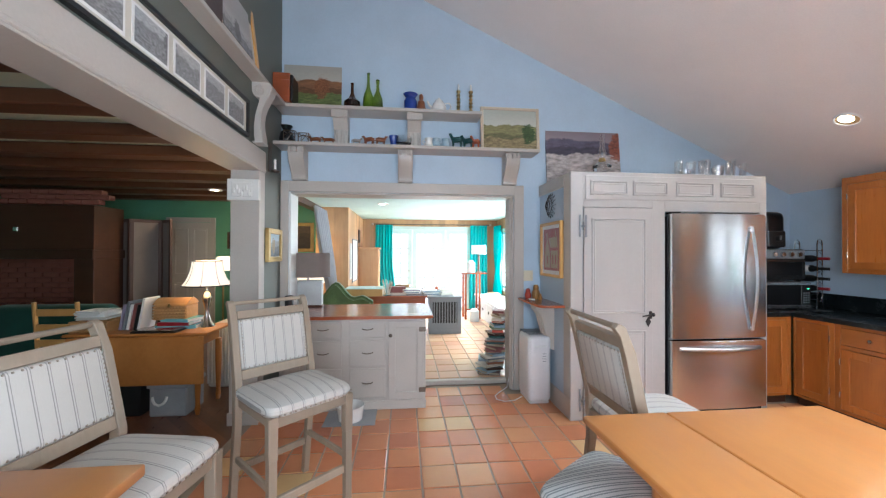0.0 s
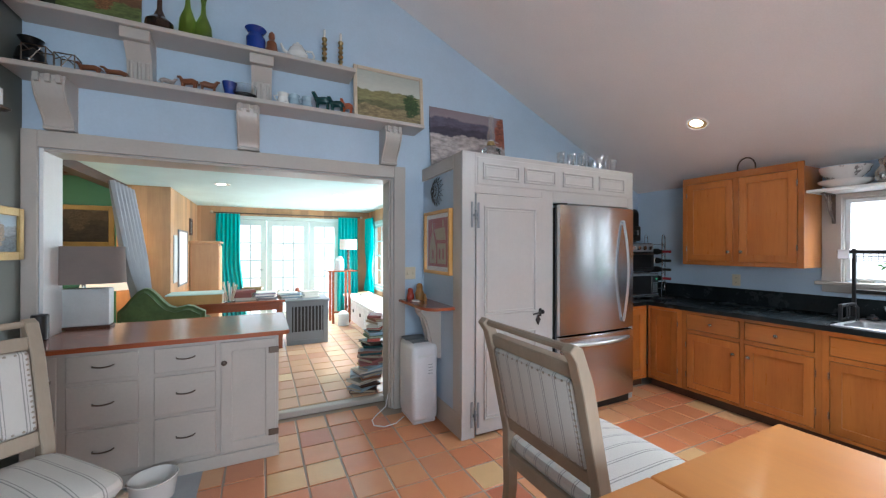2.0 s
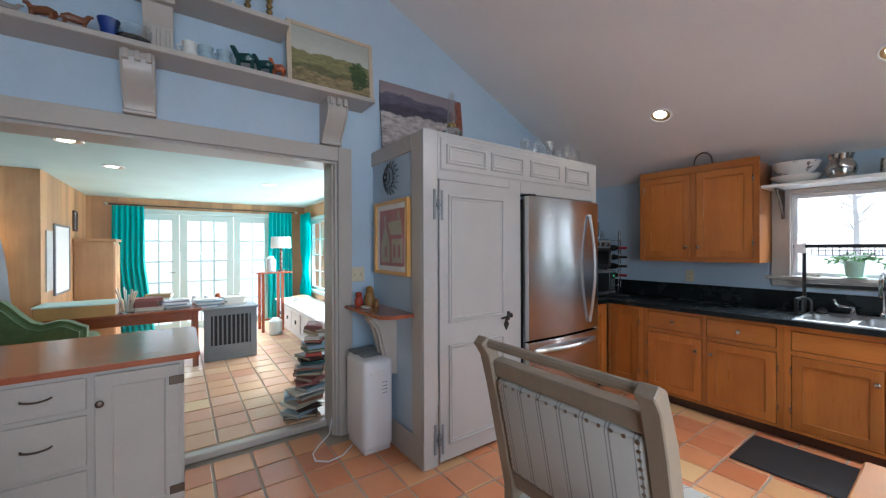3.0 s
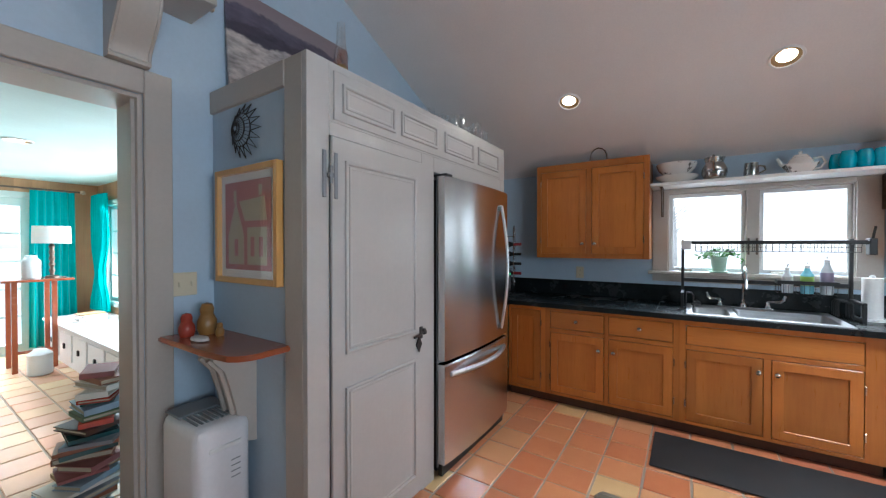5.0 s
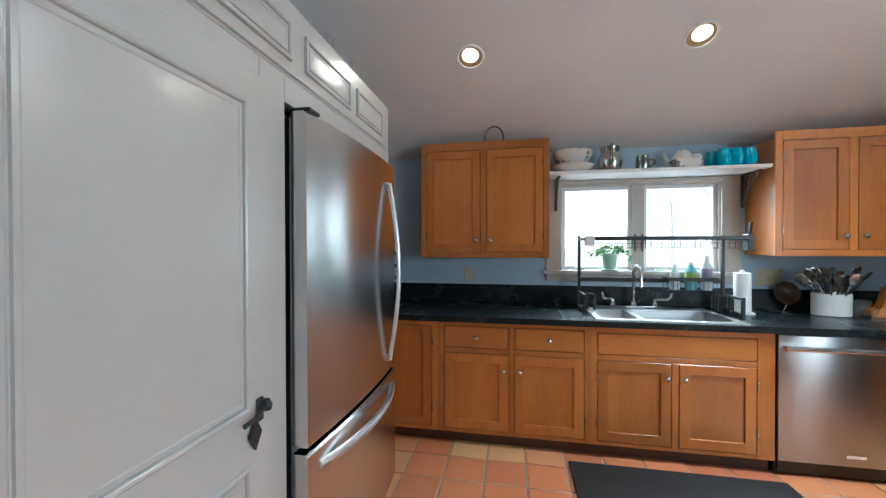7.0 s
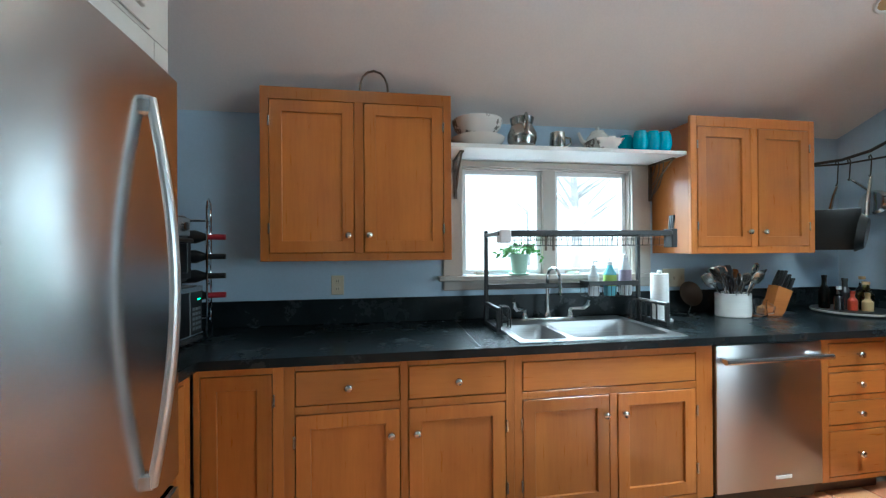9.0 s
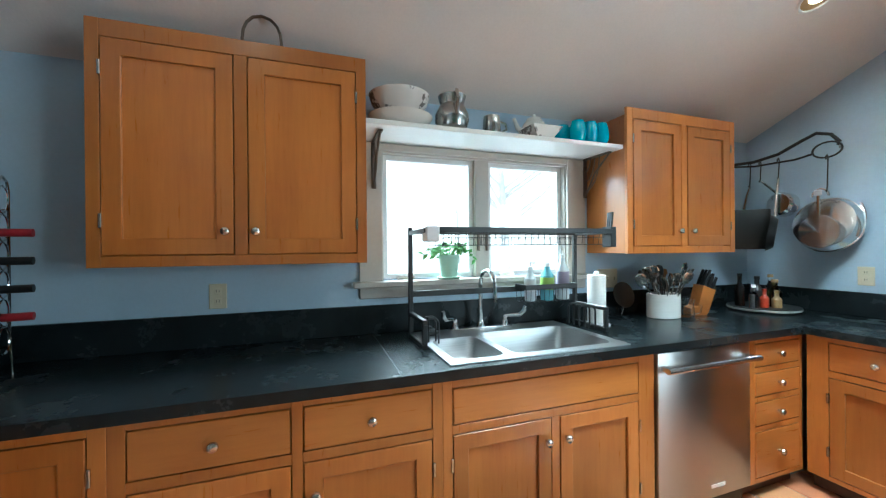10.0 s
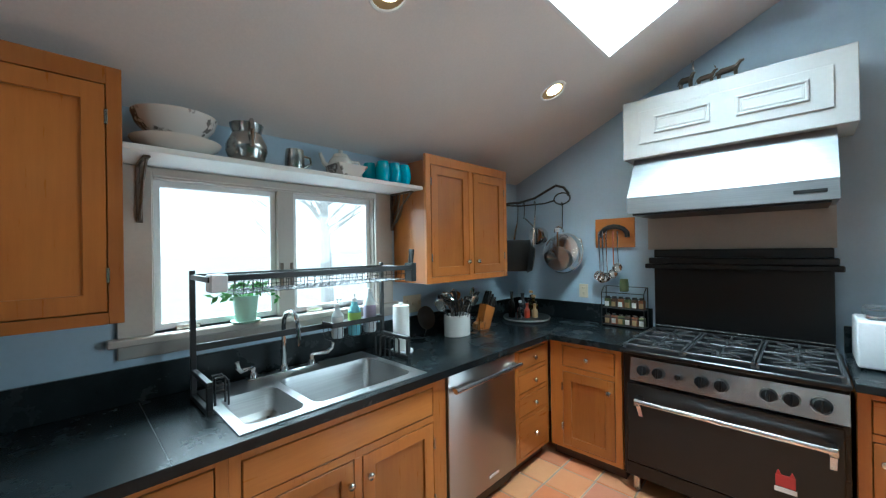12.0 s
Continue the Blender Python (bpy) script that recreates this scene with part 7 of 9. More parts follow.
part("handle", tube(bmesh.new(), [(4.435, 1.90, ZS + 0.175), (4.405, 1.905, ZS + 0.185), (4.385, 1.905, ZS + 0.14), (4.412, 1.90, ZS + 0.07)], 0.010, 8), M["pewter"], t)
t = thing("mug", (4.52, 1.655, ZS), "dull pewter tankard with a loop handle", "mug")
part("body", lathe(bmesh.new(), 4.52, 1.655, ZS, [(0.042, 0), (0.05, 0.02), (0.048, 0.08), (0.044, 0.115), (0.04, 0.115), (0.04, 0.02), (0, 0.015)], 20), M["pewter"], t)
part("handle", tube(bmesh.new(), [(4.515, 1.607, ZS + 0.09), (4.51, 1.575, ZS + 0.08), (4.51, 1.57, ZS + 0.05), (4.515, 1.607, ZS + 0.03)], 0.007, 8), M["pewter"], t)
bm = bmesh.new()
prism(bm, [(-0.05, -0.05), (0.05, -0.05), (0.05, 0.05), (-0.05, 0.05)], lambda a, b, s: (4.47 + a * (1.0 + s * 0.5), 1.375 + b * (1.0 + s * 0.9), ZS + 0.062 * s))
solo("square_bowl", bm, M["pattern"], "square white bowl with dark brush marks", "bowl")
teapot(4.56, 1.36, ZS, 1.15, M["ceramic"], "white teapot with a looped handle on the window shelf", radians(-90))
for i, (x, y) in enumerate(((4.46, 1.13), (4.46, 1.045), (4.46, 0.965), (4.56, 1.16), (4.56, 1.07))):
    turned("cup", x, y, ZS, [(0.024, 0), (0.036, 0.008), (0.046, 0.035), (0.047, 0.07), (0.041, 0.105), (0.034, 0.128), (0.031, 0.128), (0.042, 0.07), (0, 0.02)], M["turq"], "turquoise enamel tumbler on the window shelf", "cup", "turquoise tumblers")
solo("basket_handle", tube(bmesh.new(), [(4.385, 2.78 + 0.075 * math.cos(a), 2.2325 + 0.115 * math.sin(a) ** 0.8) for a in (0.02, 0.35, 0.7, 1.1, 1.57, 2.04, 2.44, 2.79, 3.12)], 0.006, 8), M["bronze"], "dark arched metal handle of a trivet on the wall cabinet", "trivet")

# ---- corner by the sink ----
t = thing("utensil_crock", (4.50, 0.43, 0.915), "white crock full of kitchen utensils", "crock")
bm = lathe(bmesh.new(), 0, 0, 0, [(0.098, 0), (0.102, 0.005), (0.102, 0.152), (0.098, 0.155), (0.094, 0.15), (0.094, 0.03), (0, 0.025)], 28)
bmesh.ops.transform(bm, matrix=Matrix.Translation((4.50, 0.43, 0.9155)) @ Matrix.Diagonal((0.85, 1.1, 1, 1)), verts=bm.verts[:])
part("crock", bm, M["ceramic"], t)
rng = random.Random(11)
for k in range(26):
    a, r = rng.random() * math.tau, rng.random() * 0.065
    p = Vector((4.50 + r * math.cos(a), 0.43 + r * math.sin(a), 1.0))
    d = Vector((math.cos(a) * rng.uniform(0.2, 0.6), math.sin(a) * rng.uniform(0.3, 0.9), 1)).normalized()
    l = rng.uniform(0.12, 0.2)
    bm = tube(bmesh.new(), [p, p + d * l], 0.004, 6)
    e = p + d * l
    kind_ = k % 4
    s = d.orthogonal().normalized()
    if kind_ == 0:
        for q in range(5):
            w = Matrix.Rotation(q * math.pi / 5, 3, d) @ s
            tube(bm, [e, e + d * 0.03 + w * 0.022, e + d * 0.07 + w * 0.02, e + d * 0.085], 0.0013, 4)
            tube(bm, [e, e + d * 0.03 - w * 0.022, e + d * 0.07 - w * 0.02, e + d * 0.085], 0.0013, 4)
    else:
        b2 = lathe(bmesh.new(), 0, 0, 0, [(0.0, 0), (0.024, 0.012), (0.036, 0.045), (0.029, 0.08), (0, 0.092)], 12)
        bmesh.ops.transform(b2, matrix=Matrix.Translation(e) @ Vector((0, 0, 1)).rotation_difference(d).to_matrix().to_4x4() @ Matrix.Rotation(rng.random() * 3, 4, 'Z') @ Matrix.Diagonal((1, 0.25, 1, 1)), verts=b2.verts[:])
        me = bpy.data.meshes.new("head")
        b2.to_mesh(me)
        b2.free()
        bm.from_mesh(me)
    part("utensil", bm, M[("chrome", "nickel", "satinblack", "chrome")[rng.randrange(4)]], t)
for y, z, rr in ((0.60, 1.05, 0.085), (0.27, 1.10, 0.075)):
    s_ = thing("mesh_strainer", (4.66, y, z), "round metal mesh strainer leaning behind the crock", "strainer", "strainers")
    bm = lathe(bmesh.new(), 0, 0, 0, [(0, -0.03), (rr * 0.7, -0.018), (rr, 0), (rr * 1.03, 0.0), (rr * 1.03, 0.004), (rr, 0.004), (rr * 0.68, -0.014), (0, -0.026)], 24)
    bmesh.ops.transform(bm, matrix=Matrix.Translation((4.66, y, z)) @ Matrix.Rotation(radians(-75), 4, 'Y'), verts=bm.verts[:])
    part("bowl", bm, M["bronze"], s_)
    part("handle", tube(bmesh.new(), [(4.66, y, z - rr), (4.66, y + 0.02, 0.918)], 0.004, 6), M["nickel"], s_)
t = thing("glass_pitcher", (4.45, 0.285, 0.915), "small clear glass measuring jug", "jug")
part("jug", lathe(bmesh.new(), 4.45, 0.285, 0.9155, [(0.04, 0), (0.045, 0.01), (0.04, 0.08), (0.046, 0.115), (0.042, 0.115), (0.036, 0.08), (0.04, 0.012), (0, 0.01)], 18), M["clear"], t)
part("handle", tube(bmesh.new(), [(4.41, 0.26, 1.01), (4.38, 0.245, 0.99), (4.385, 0.25, 0.95), (4.41, 0.265, 0.94)], 0.005, 6), M["clear"], t)
t = local_thing("knife_block", "oiled wooden block of black-handled knives", "knife block")
part("block", prism(bmesh.new(), [(-0.05, 0), (0.055, 0), (0.05, 0.045), (0.005, 0.06), (-0.03, 0.20), (-0.115, 0.165), (-0.065, 0.02)], lambda a, b, s: (a, 0.045 if s else -0.045, b)), M["cherryx"], t)
for k in range(9):
    i, j = k % 3, k // 3
    b0 = Vector((-0.10 + i * 0.028, -0.03 + j * 0.03, 0.165 + i * 0.0115))
    d = Vector((-0.38, 0, 0.925))
    part("knife_handle", tube(bmesh.new(), [b0, b0 + d * 0.03, b0 + d * (0.09 + 0.015 * ((k * 7) % 3))], [0.008, 0.011, 0.009], 6), M["satinblack"], t)
t.matrix_world = pose(4.50, 0.15, 0.9155, 0, 0, 75)
t = thing("lazy_susan", (4.43, -0.43, 0.915), "round white turntable tray with sauce bottles", "tray")
part("base", lathe(bmesh.new(), 4.43, -0.43, 0.9155, [(0.16, 0), (0.205, 0.012), (0.21, 0.024), (0.20, 0.026), (0.0, 0.02)], 36), M["ceramic"], t)
part("liner", lathe(bmesh.new(), 4.43, -0.43, 0.937, [(0.185, 0), (0.205, 0.006), (0.207, 0.012), (0.0, 0.004)], 36), M["satinblack"], t)
M["oil"] = glass("olive_oil_glass", (0.55, 0.42, 0.10))
M["sauce"] = paint("red_sauce", (0.45, 0.05, 0.02), 0.3)
for x, y, r, h, m, cap, w in ((4.50, -0.30, 0.03, 0.21, "amber", "satinblack", "dark wine-coloured bottle"), (4.40, -0.28, 0.026, 0.14, "clear", "purewhite", "small clear bottle"), (4.45, -0.40, 0.034, 0.19, "satinblack", "satinblack", "tall black pepper mill"), (4.38, -0.36, 0.026, 0.11, "sauce", "dollred", "red sauce bottle"), (4.38, -0.47, 0.04, 0.17, "oil", "kraft", "oil bottle with a tan label"), (4.44, -0.53, 0.034, 0.2, "clear", "kraft", "clear glass bottle"), (4.34, -0.42, 0.028, 0.1, "kraft", "gold", "tan spice jar")):
    b_ = thing("condiment_bottle", (x, y, 0.946), w + " on the turntable", "bottle", "condiments")
    part("body", lathe(bmesh.new(), x, y, 0.947, [(r * 0.95, 0), (r, 0.006), (r, h * 0.6), (r * 0.45, h * 0.78), (r * 0.42, h), (0, h)], 16), M[m], b_)
    part("cap", lathe(bmesh.new(), x, y, 0.947 + h, [(r * 0.5, 0), (r * 0.5, 0.02), (0, 0.021)], 12), M[cap], b_)

# pot rack in the corner with its pans
M["potsteel"] = steel("bright_pot_steel", (0.78, 0.78, 0.78), 0.20, brush=4.0)
t = thing("pot_rack", (4.3, -0.6, 2.0), "black wrought iron wall pot rack", "pot rack")
pts = [(4.70, -0.22, 1.985), (4.62, -0.35, 1.975), (4.50, -0.46, 1.985), (4.38, -0.52, 2.02), (4.26, -0.54, 2.08), (4.19, -0.56, 2.115), (4.12, -0.57, 2.09), (4.08, -0.58, 2.03)]
part("front_bar", tube(bmesh.new(), pts, 0.011, 8), M["iron"], t)
part("scroll", tube(bmesh.new(), [(4.14 + 0.075 * math.cos(a * math.tau / 20), -0.57, 1.995 + 0.05 * math.sin(a * math.tau / 20)) for a in range(20)], 0.006, 7, True), M["iron"], t)
part("lower_bar", tube(bmesh.new(), [(4.68, -0.25, 1.965), (4.5, -0.47, 1.955), (4.3, -0.55, 1.965), (4.21, -0.57, 1.985)], 0.007, 7), M["iron"], t)
part("wall_arm", tube(bmesh.new(), [(4.09, -0.58, 2.02), (4.12, -0.68, 2.03), (4.15, SY + 0.001, 2.03)], 0.008, 7), M["iron"], t)
part("wall_arm", tube(bmesh.new(), [(4.62, -0.35, 1.975), (4.68, -0.40, 1.98), (SX - 0.001, -0.42, 1.98)], 0.008, 7), M["iron"], t)


def hook(x, y, z0, z1):
    return part("hook", tube(bmesh.new(), [(x, y + 0.012, z0 - 0.015), (x, y + 0.012, z0 + 0.008), (x, y, z0 + 0.018), (x, y - 0.01, z0), (x, y, z1 + 0.03), (x, y + 0.006, z1 + 0.004), (x, y + 0.016, z1 + 0.012)], 0.004, 6), M["iron"], t)


for x, y, a, b in ((4.62, -0.34, 1.975, 1.78), (4.52, -0.45, 1.97, 1.80), (4.47, -0.48, 1.97, 1.83), (4.38, -0.52, 1.975, 1.84), (4.14, -0.57, 1.945, 1.72)):
    hook(x, y, a, b)
p = thing("frying_pan", (4.20, -0.66, 1.35), "large polished steel pan hanging from the rack", "pan", "hanging pans")
bm = lathe(bmesh.new(), 0, 0, 0, [(0, 0), (0.13, 0.0), (0.165, 0.012), (0.18, 0.075), (0.186, 0.078), (0.18, 0.082), (0.172, 0.075), (0.158, 0.018), (0, 0.008)], 40)
bmesh.ops.transform(bm, matrix=Matrix.Translation((4.19, -0.61, 1.525)) @ Matrix.Rotation(radians(101), 4, 'X'), verts=bm.verts[:])
part("pan", bm, M["potsteel"], p)
part("loop_handle", tube(bmesh.new(), [(4.19 + 0.045 * math.cos(a), -0.60, 1.70 + 0.05 * math.sin(a)) for a in (0.0, 0.5, 1.0, 1.57, 2.1, 2.6, 3.14)], 0.007, 8), M["potsteel"], p)
part("loop_handle", tube(bmesh.new(), [(4.03 + 0.03 * math.sin(a), -0.66, 1.53 + 0.11 * math.cos(a)) for a in (3.3, 3.9, 4.5, 4.71, 5.2, 5.8, 6.1)], 0.007, 8), M["potsteel"], p)
p = thing("steamer_lid", (4.17, -0.56, 1.38), "small round ridged metal strainer hanging before the pan", "strainer")
bm = bmesh.new()
for k in range(9):
    r = 0.012 + k * 0.0115
    tube(bm, [(4.175 + r * math.cos(a * math.tau / 28), -0.545, 1.465 + r * math.sin(a * math.tau / 28)) for a in range(28)], 0.0058, 6, True)
tagged(part("ring", bm, M["potsteel"], p), kind="stuff")
part("handle", boxes((4.166, 4.184, -0.552, -0.544, 1.57, 1.715), bev=0.003), M["potsteel"], p)
part("tag", boxes((4.155, 4.195, -0.55, -0.538, 1.70, 1.738), bev=0.004), M["plastic"], p)
p = thing("griddle", (4.55, -0.36, 1.36), "square black griddle pan hanging from the rack", "pan", "hanging pans")
bm = boxes((-0.15, 0.15, -0.012, 0.012, -0.29, 0.0), bev=0.01, seg=2)
bmesh.ops.transform(bm, matrix=pose(4.53, -0.40, 1.64, 0, 0, 40), verts=bm.verts[:])
part("plate", bm, M["satinblack"], p)
part("handle", tube(bmesh.new(), [(4.53, -0.40, 1.64), (4.525, -0.42, 1.73), (4.52, -0.45, 1.81)], [0.012, 0.01, 0.007], 8), M["chrome"], p)
p = thing("skillet", (4.36, -0.48, 1.35), "black skillet with a steel handle hanging edge-on", "pan", "hanging pans")
bm = lathe(bmesh.new(), 0, 0, 0, [(0, 0), (0.10, 0), (0.13, 0.04), (0.126, 0.04), (0.098, 0.005), (0, 0.005)], 28)
bmesh.ops.transform(bm, matrix=Matrix.Translation((4.37, -0.47, 1.46)) @ Matrix.Rotation(radians(28), 4, 'Z') @ Matrix.Rotation(radians(82), 4, 'Y'), verts=bm.verts[:])
part("pan", bm, M["satinblack"], p)
part("handle", tube(bmesh.new(), [(4.375, -0.475, 1.58), (4.38, -0.49, 1.68), (4.38, -0.52, 1.85)], [0.011, 0.012, 0.008], 8), M["nickel"], p)
p = thing("saucepan", (4.46, -0.52, 1.6), "small polished saucepan behind the griddle", "pan", "hanging pans")
bm = lathe(bmesh.new(), 0, 0, 0, [(0, 0), (0.07, 0), (0.085, 0.02), (0.088, 0.09), (0.084, 0.09), (0.08, 0.02), (0, 0.008)], 24)
bmesh.ops.transform(bm, matrix=Matrix.Translation((4.43, -0.60, 1.68)) @ Matrix.Rotation(radians(95), 4, 'X'), verts=bm.verts[:])
part("pan", bm, M["chrome"], p)
part("handle", tube(bmesh.new(), [(4.44, -0.60, 1.76), (4.46, -0.52, 1.82), (4.47, -0.485, 1.845)], [0.009, 0.009, 0.006], 8), M["chrome"], p)

# utensil board and spice rack
V = stove_side(SY)
t = thing("utensil_board", (3.75, SY, 1.55), "oak board with hanging ladles and a black horseshoe hook", "utensil rack")
part("board", bm_f(V, (3.595, 3.91, 1.555, 1.80, 0.001, 0.022), bev=0.003), M["cherryx"], t)
part("hook_bar", tube(bmesh.new(), [V(3.75 + 0.11 * math.cos(a), 1.655 + 0.075 * math.sin(a), 0.045) for a in (-0.2, 0.3, 0.8, 1.2, 1.57, 1.95, 2.35, 2.85, 3.34)], 0.02, 8), M["iron"], t)
for u, l, k in ((3.86, 0.32, 0), (3.83, 0.34, 1), (3.80, 0.33, 0), (3.745, 0.30, 2), (3.71, 0.25, 0)):
    bm = tube(bmesh.new(), [V(u, 1.69, 0.065), V(u, 1.67, 0.075), V(u + 0.004, 1.66 - l * 0.6, 0.06), V(u + 0.004, 1.66 - l, 0.05)], [0.006, 0.008, 0.004, 0.005], 7)
    part("utensil", bm, M["chrome"] if k != 2 else M["orange"], t)
    b2 = lathe(bmesh.new(), 0, 0, 0, [(0.0, 0), (0.03, 0.006), (0.042, 0.028), (0.040, 0.028), (0.027, 0.009), (0, 0.003)], 18)
    bmesh.ops.transform(b2, matrix=Matrix.Translation(V(u + 0.004, 1.63 - l, 0.05)) @ Matrix.Rotation(radians(-70), 4, 'X'), verts=b2.verts[:])
    part("ladle_bowl", b2, M["chrome"], t)
t = thing("spice_rack", (3.66, -0.66, 0.915), "black wire spice rack with two rows of jars", "spice rack")
bm = bmesh.new()
for x in (3.50, 3.82):
    tube(bm, [(x, -0.60, 0.918), (x, -0.60, 1.19), (x, -0.66, 1.235), (x, -0.70, 1.235), (x, -0.70, 0.918)], 0.004, 6)
for z, y in ((0.99, -0.60), (1.075, -0.60), (1.15, -0.60), (1.19, -0.60), (1.235, -0.70), (0.935, -0.60)):
    tube(bm, [(3.50, y, z), (3.82, y, z)], 0.003, 6)
part("wire_frame", bm, M["iron"], t)
for z in (0.922, 1.06):
    part("shelf", boxes((3.502, 3.818, -0.70, -0.603, z, z + 0.005)), M["iron"], t)
M["spice1"], M["spice2"], M["spice3"] = paint("dark_spice", (0.10, 0.05, 0.03), 0.7), paint("red_spice", (0.28, 0.10, 0.04), 0.7), paint("green_spice", (0.13, 0.15, 0.06), 0.7)
for row, z in enumerate((0.928, 1.066)):
    for k in range(6):
        x = 3.785 - k * 0.052
        j = thing("spice_jar", (x, -0.64, z), "small square glass spice jar with a dark lid", "jar", "spice jars")
        part("glass", boxes((x - 0.021, x + 0.021, -0.662, -0.62, z, z + 0.075), bev=0.005), M[("spice1", "spice2", "spice3")[(k + row * 2) % 3]], j)
        part("label", boxes((x - 0.016, x + 0.016, -0.6198, -0.619, z + 0.012, z + 0.05)), M["paper" if (k + row) % 2 else "kraft"], j)
        part("lid", lathe(bmesh.new(), x, -0.641, z + 0.075, [(0.018, 0), (0.018, 0.016), (0, 0.017)], 12), M["satinblack" if row else "nickel"], j)
turned("glass_jar", 3.66, -0.655, 1.2, [(0.03, 0), (0.034, 0.008), (0.034, 0.07), (0.03, 0.08), (0.03, 0.10), (0, 0.10)], M["spice3"], "green preserving jar atop the spice rack", "jar")
for x, l, h, hn in ((3.17, 0.10, 0.12, 0.55), (3.06, 0.12, 0.095, 0.2), (2.945, 0.15, 0.11, 0.0)):
    animal(x, -0.44, 2.6055, l, h, M["bronze"], "dark metal animal figurine on the hood box", 165, 0.3, hn)
t = thing("food_processor", (2.32, -0.45, 0.915), "white countertop appliance with a clear lid", "appliance")
part("body", boxes((2.20, 2.425, -0.62, -0.31, 0.925, 1.165), bev=0.015, seg=3), M["plastic"], t)
part("front_plate", boxes((2.21, 2.33, -0.3095, -0.303, 0.94, 1.15), bev=0.004), M["steelx"], t)
part("display", boxes((2.22, 2.30, -0.3025, -0.300, 1.06, 1.13), bev=0.002), M["satinblack"], t)
part("lid", boxes((2.23, 2.39, -0.58, -0.36, 1.166, 1.225), bev=0.01), M["clear"], t)
for x in (2.22, 2.40):
    for y in (-0.6, -0.33):
        part("foot", lathe(bmesh.new(), x, y, 0.9155, [(0.012, 0), (0.012, 0.011)], 10), M["rubber"], t)

# ---- corner by the refrigerator ----
t = local_thing("microwave", "black and steel microwave oven on the worktop", "microwave")
part("case", boxes((-0.26, 0.26, 0.0, 0.36, 0.012, 0.285), bev=0.006), M["greycage"], t)
part("door", boxes((-0.255, 0.15, -0.02, -0.001, 0.02, 0.278), bev=0.004), M["black"], t)
part("control_panel", boxes((0.153, 0.255, -0.02, -0.001, 0.02, 0.278), bev=0.004), M["black"], t)
part("top_trim", boxes((-0.258, 0.258, -0.023, -0.0005, 0.255, 0.282), bev=0.003), M["steelx"], t)
part("bottom_trim", boxes((-0.258, 0.258, -0.023, -0.0005, 0.014, 0.05), bev=0.003), M["steelx"], t)
for r in range(5):
    for q in range(3):
        part("button", boxes((0.17 + q * 0.025, 0.188 + q * 0.025, -0.0215, -0.0205, 0.07 + r * 0.024, 0.084 + r * 0.024)), M["greycage"], t)
M["lcd"] = glow("green_display", (0.1, 0.9, 0.3), 1.0)
part("clock", boxes((0.215, 0.235, -0.0215, -0.0205, 0.215, 0.222)), M["lcd"], t)
for x in (-0.23, 0.23):
    for y in (0.03, 0.32):
        part("foot", lathe(bmesh.new(), x, y, 0, [(0.014, 0), (0.014, 0.013)], 10), M["rubber"], t)
t.matrix_world = pose(4.12, 3.68, 0.9155, 0, 0, -4)
t = local_thing("toaster_oven", "dark steel toaster oven standing on the microwave", "toaster oven")
part("case", boxes((-0.24, 0.24, 0.0, 0.33, 0.02, 0.345), bev=0.012, seg=2), M["satinblack"], t)
part("control_strip", boxes((-0.235, 0.235, -0.012, -0.001, 0.245, 0.335), bev=0.004), M["greycage"], t)
for x in (-0.10, -0.01, 0.08, 0.17):
    bm = lathe(bmesh.new(), 0, 0, 0, [(0.026, 0), (0.022, 0.02), (0, 0.022)], 16)
    bmesh.ops.transform(bm, matrix=Matrix.Translation((x, -0.012, 0.29)) @ Matrix.Rotation(radians(90), 4, 'X'), verts=bm.verts[:])
    part("dial", bm, M["steel"], t)
part("door", framed(bmesh.new(), lambda u, v, w: (u, -w, v), -0.23, 0.235, 0.035, 0.235, 0.001, 0.028, 0.014), M["satinblack"], t)
part("glass", boxes((-0.2, 0.205, -0.010, -0.004, 0.065, 0.205)), M["black"], t)
part("handle", tube(bmesh.new(), [(-0.2, -0.04, 0.222), (0.2, -0.04, 0.222)], 0.009, 8), M["bronze"], t)
for x in (-0.21, 0.21):
    for y in (0.03, 0.29):
        part("foot", lathe(bmesh.new(), x, y, 0, [(0.014, 0), (0.014, 0.021)], 10), M["rubber"], t)
t.matrix_world = pose(4.13, 3.72, 1.2015, 0, 0, -4)
t = thing("air_fryer", (4.05, 3.86, 1.55), "glossy black air fryer standing on the toaster oven", "air fryer")
part("body", boxes((3.92, 4.19, 3.72, 4.0, 1.548, 1.95), bev=0.07, seg=5), M["black"], t)
part("drawer", boxes((3.95, 4.16, 3.705, 3.73, 1.57, 1.74), bev=0.01), M["satinblack"], t)
part("handle", boxes((4.035, 4.075, 3.65, 3.71, 1.63, 1.69), bev=0.01), M["satinblack"], t)
t = local_thing("wine_rack", "chrome wine rack holding four bottles", "wine rack")
for y in (-0.07, 0.13):
    bm = bmesh.new()
    tube(bm, [(-0.05, y, 0), (-0.05, y, 0.05), (-0.04, y, 0.09), (-0.04, y, 0.69), (-0.028, y, 0.725), (0, y, 0.74), (0.028, y, 0.725), (0.04, y, 0.69), (0.04, y, 0.09), (0.05, y, 0.05), (0.05, y, 0)], 0.005, 7)
    for k in range(6):
        tube(bm, [(0.037 * math.cos(a * math.tau / 16), y, 0.13 + k * 0.105 + 0.05 * math.sin(a * math.tau / 16)) for a in range(16)], 0.0035, 6, True)
    part("side", bm, M["chrome"], t)
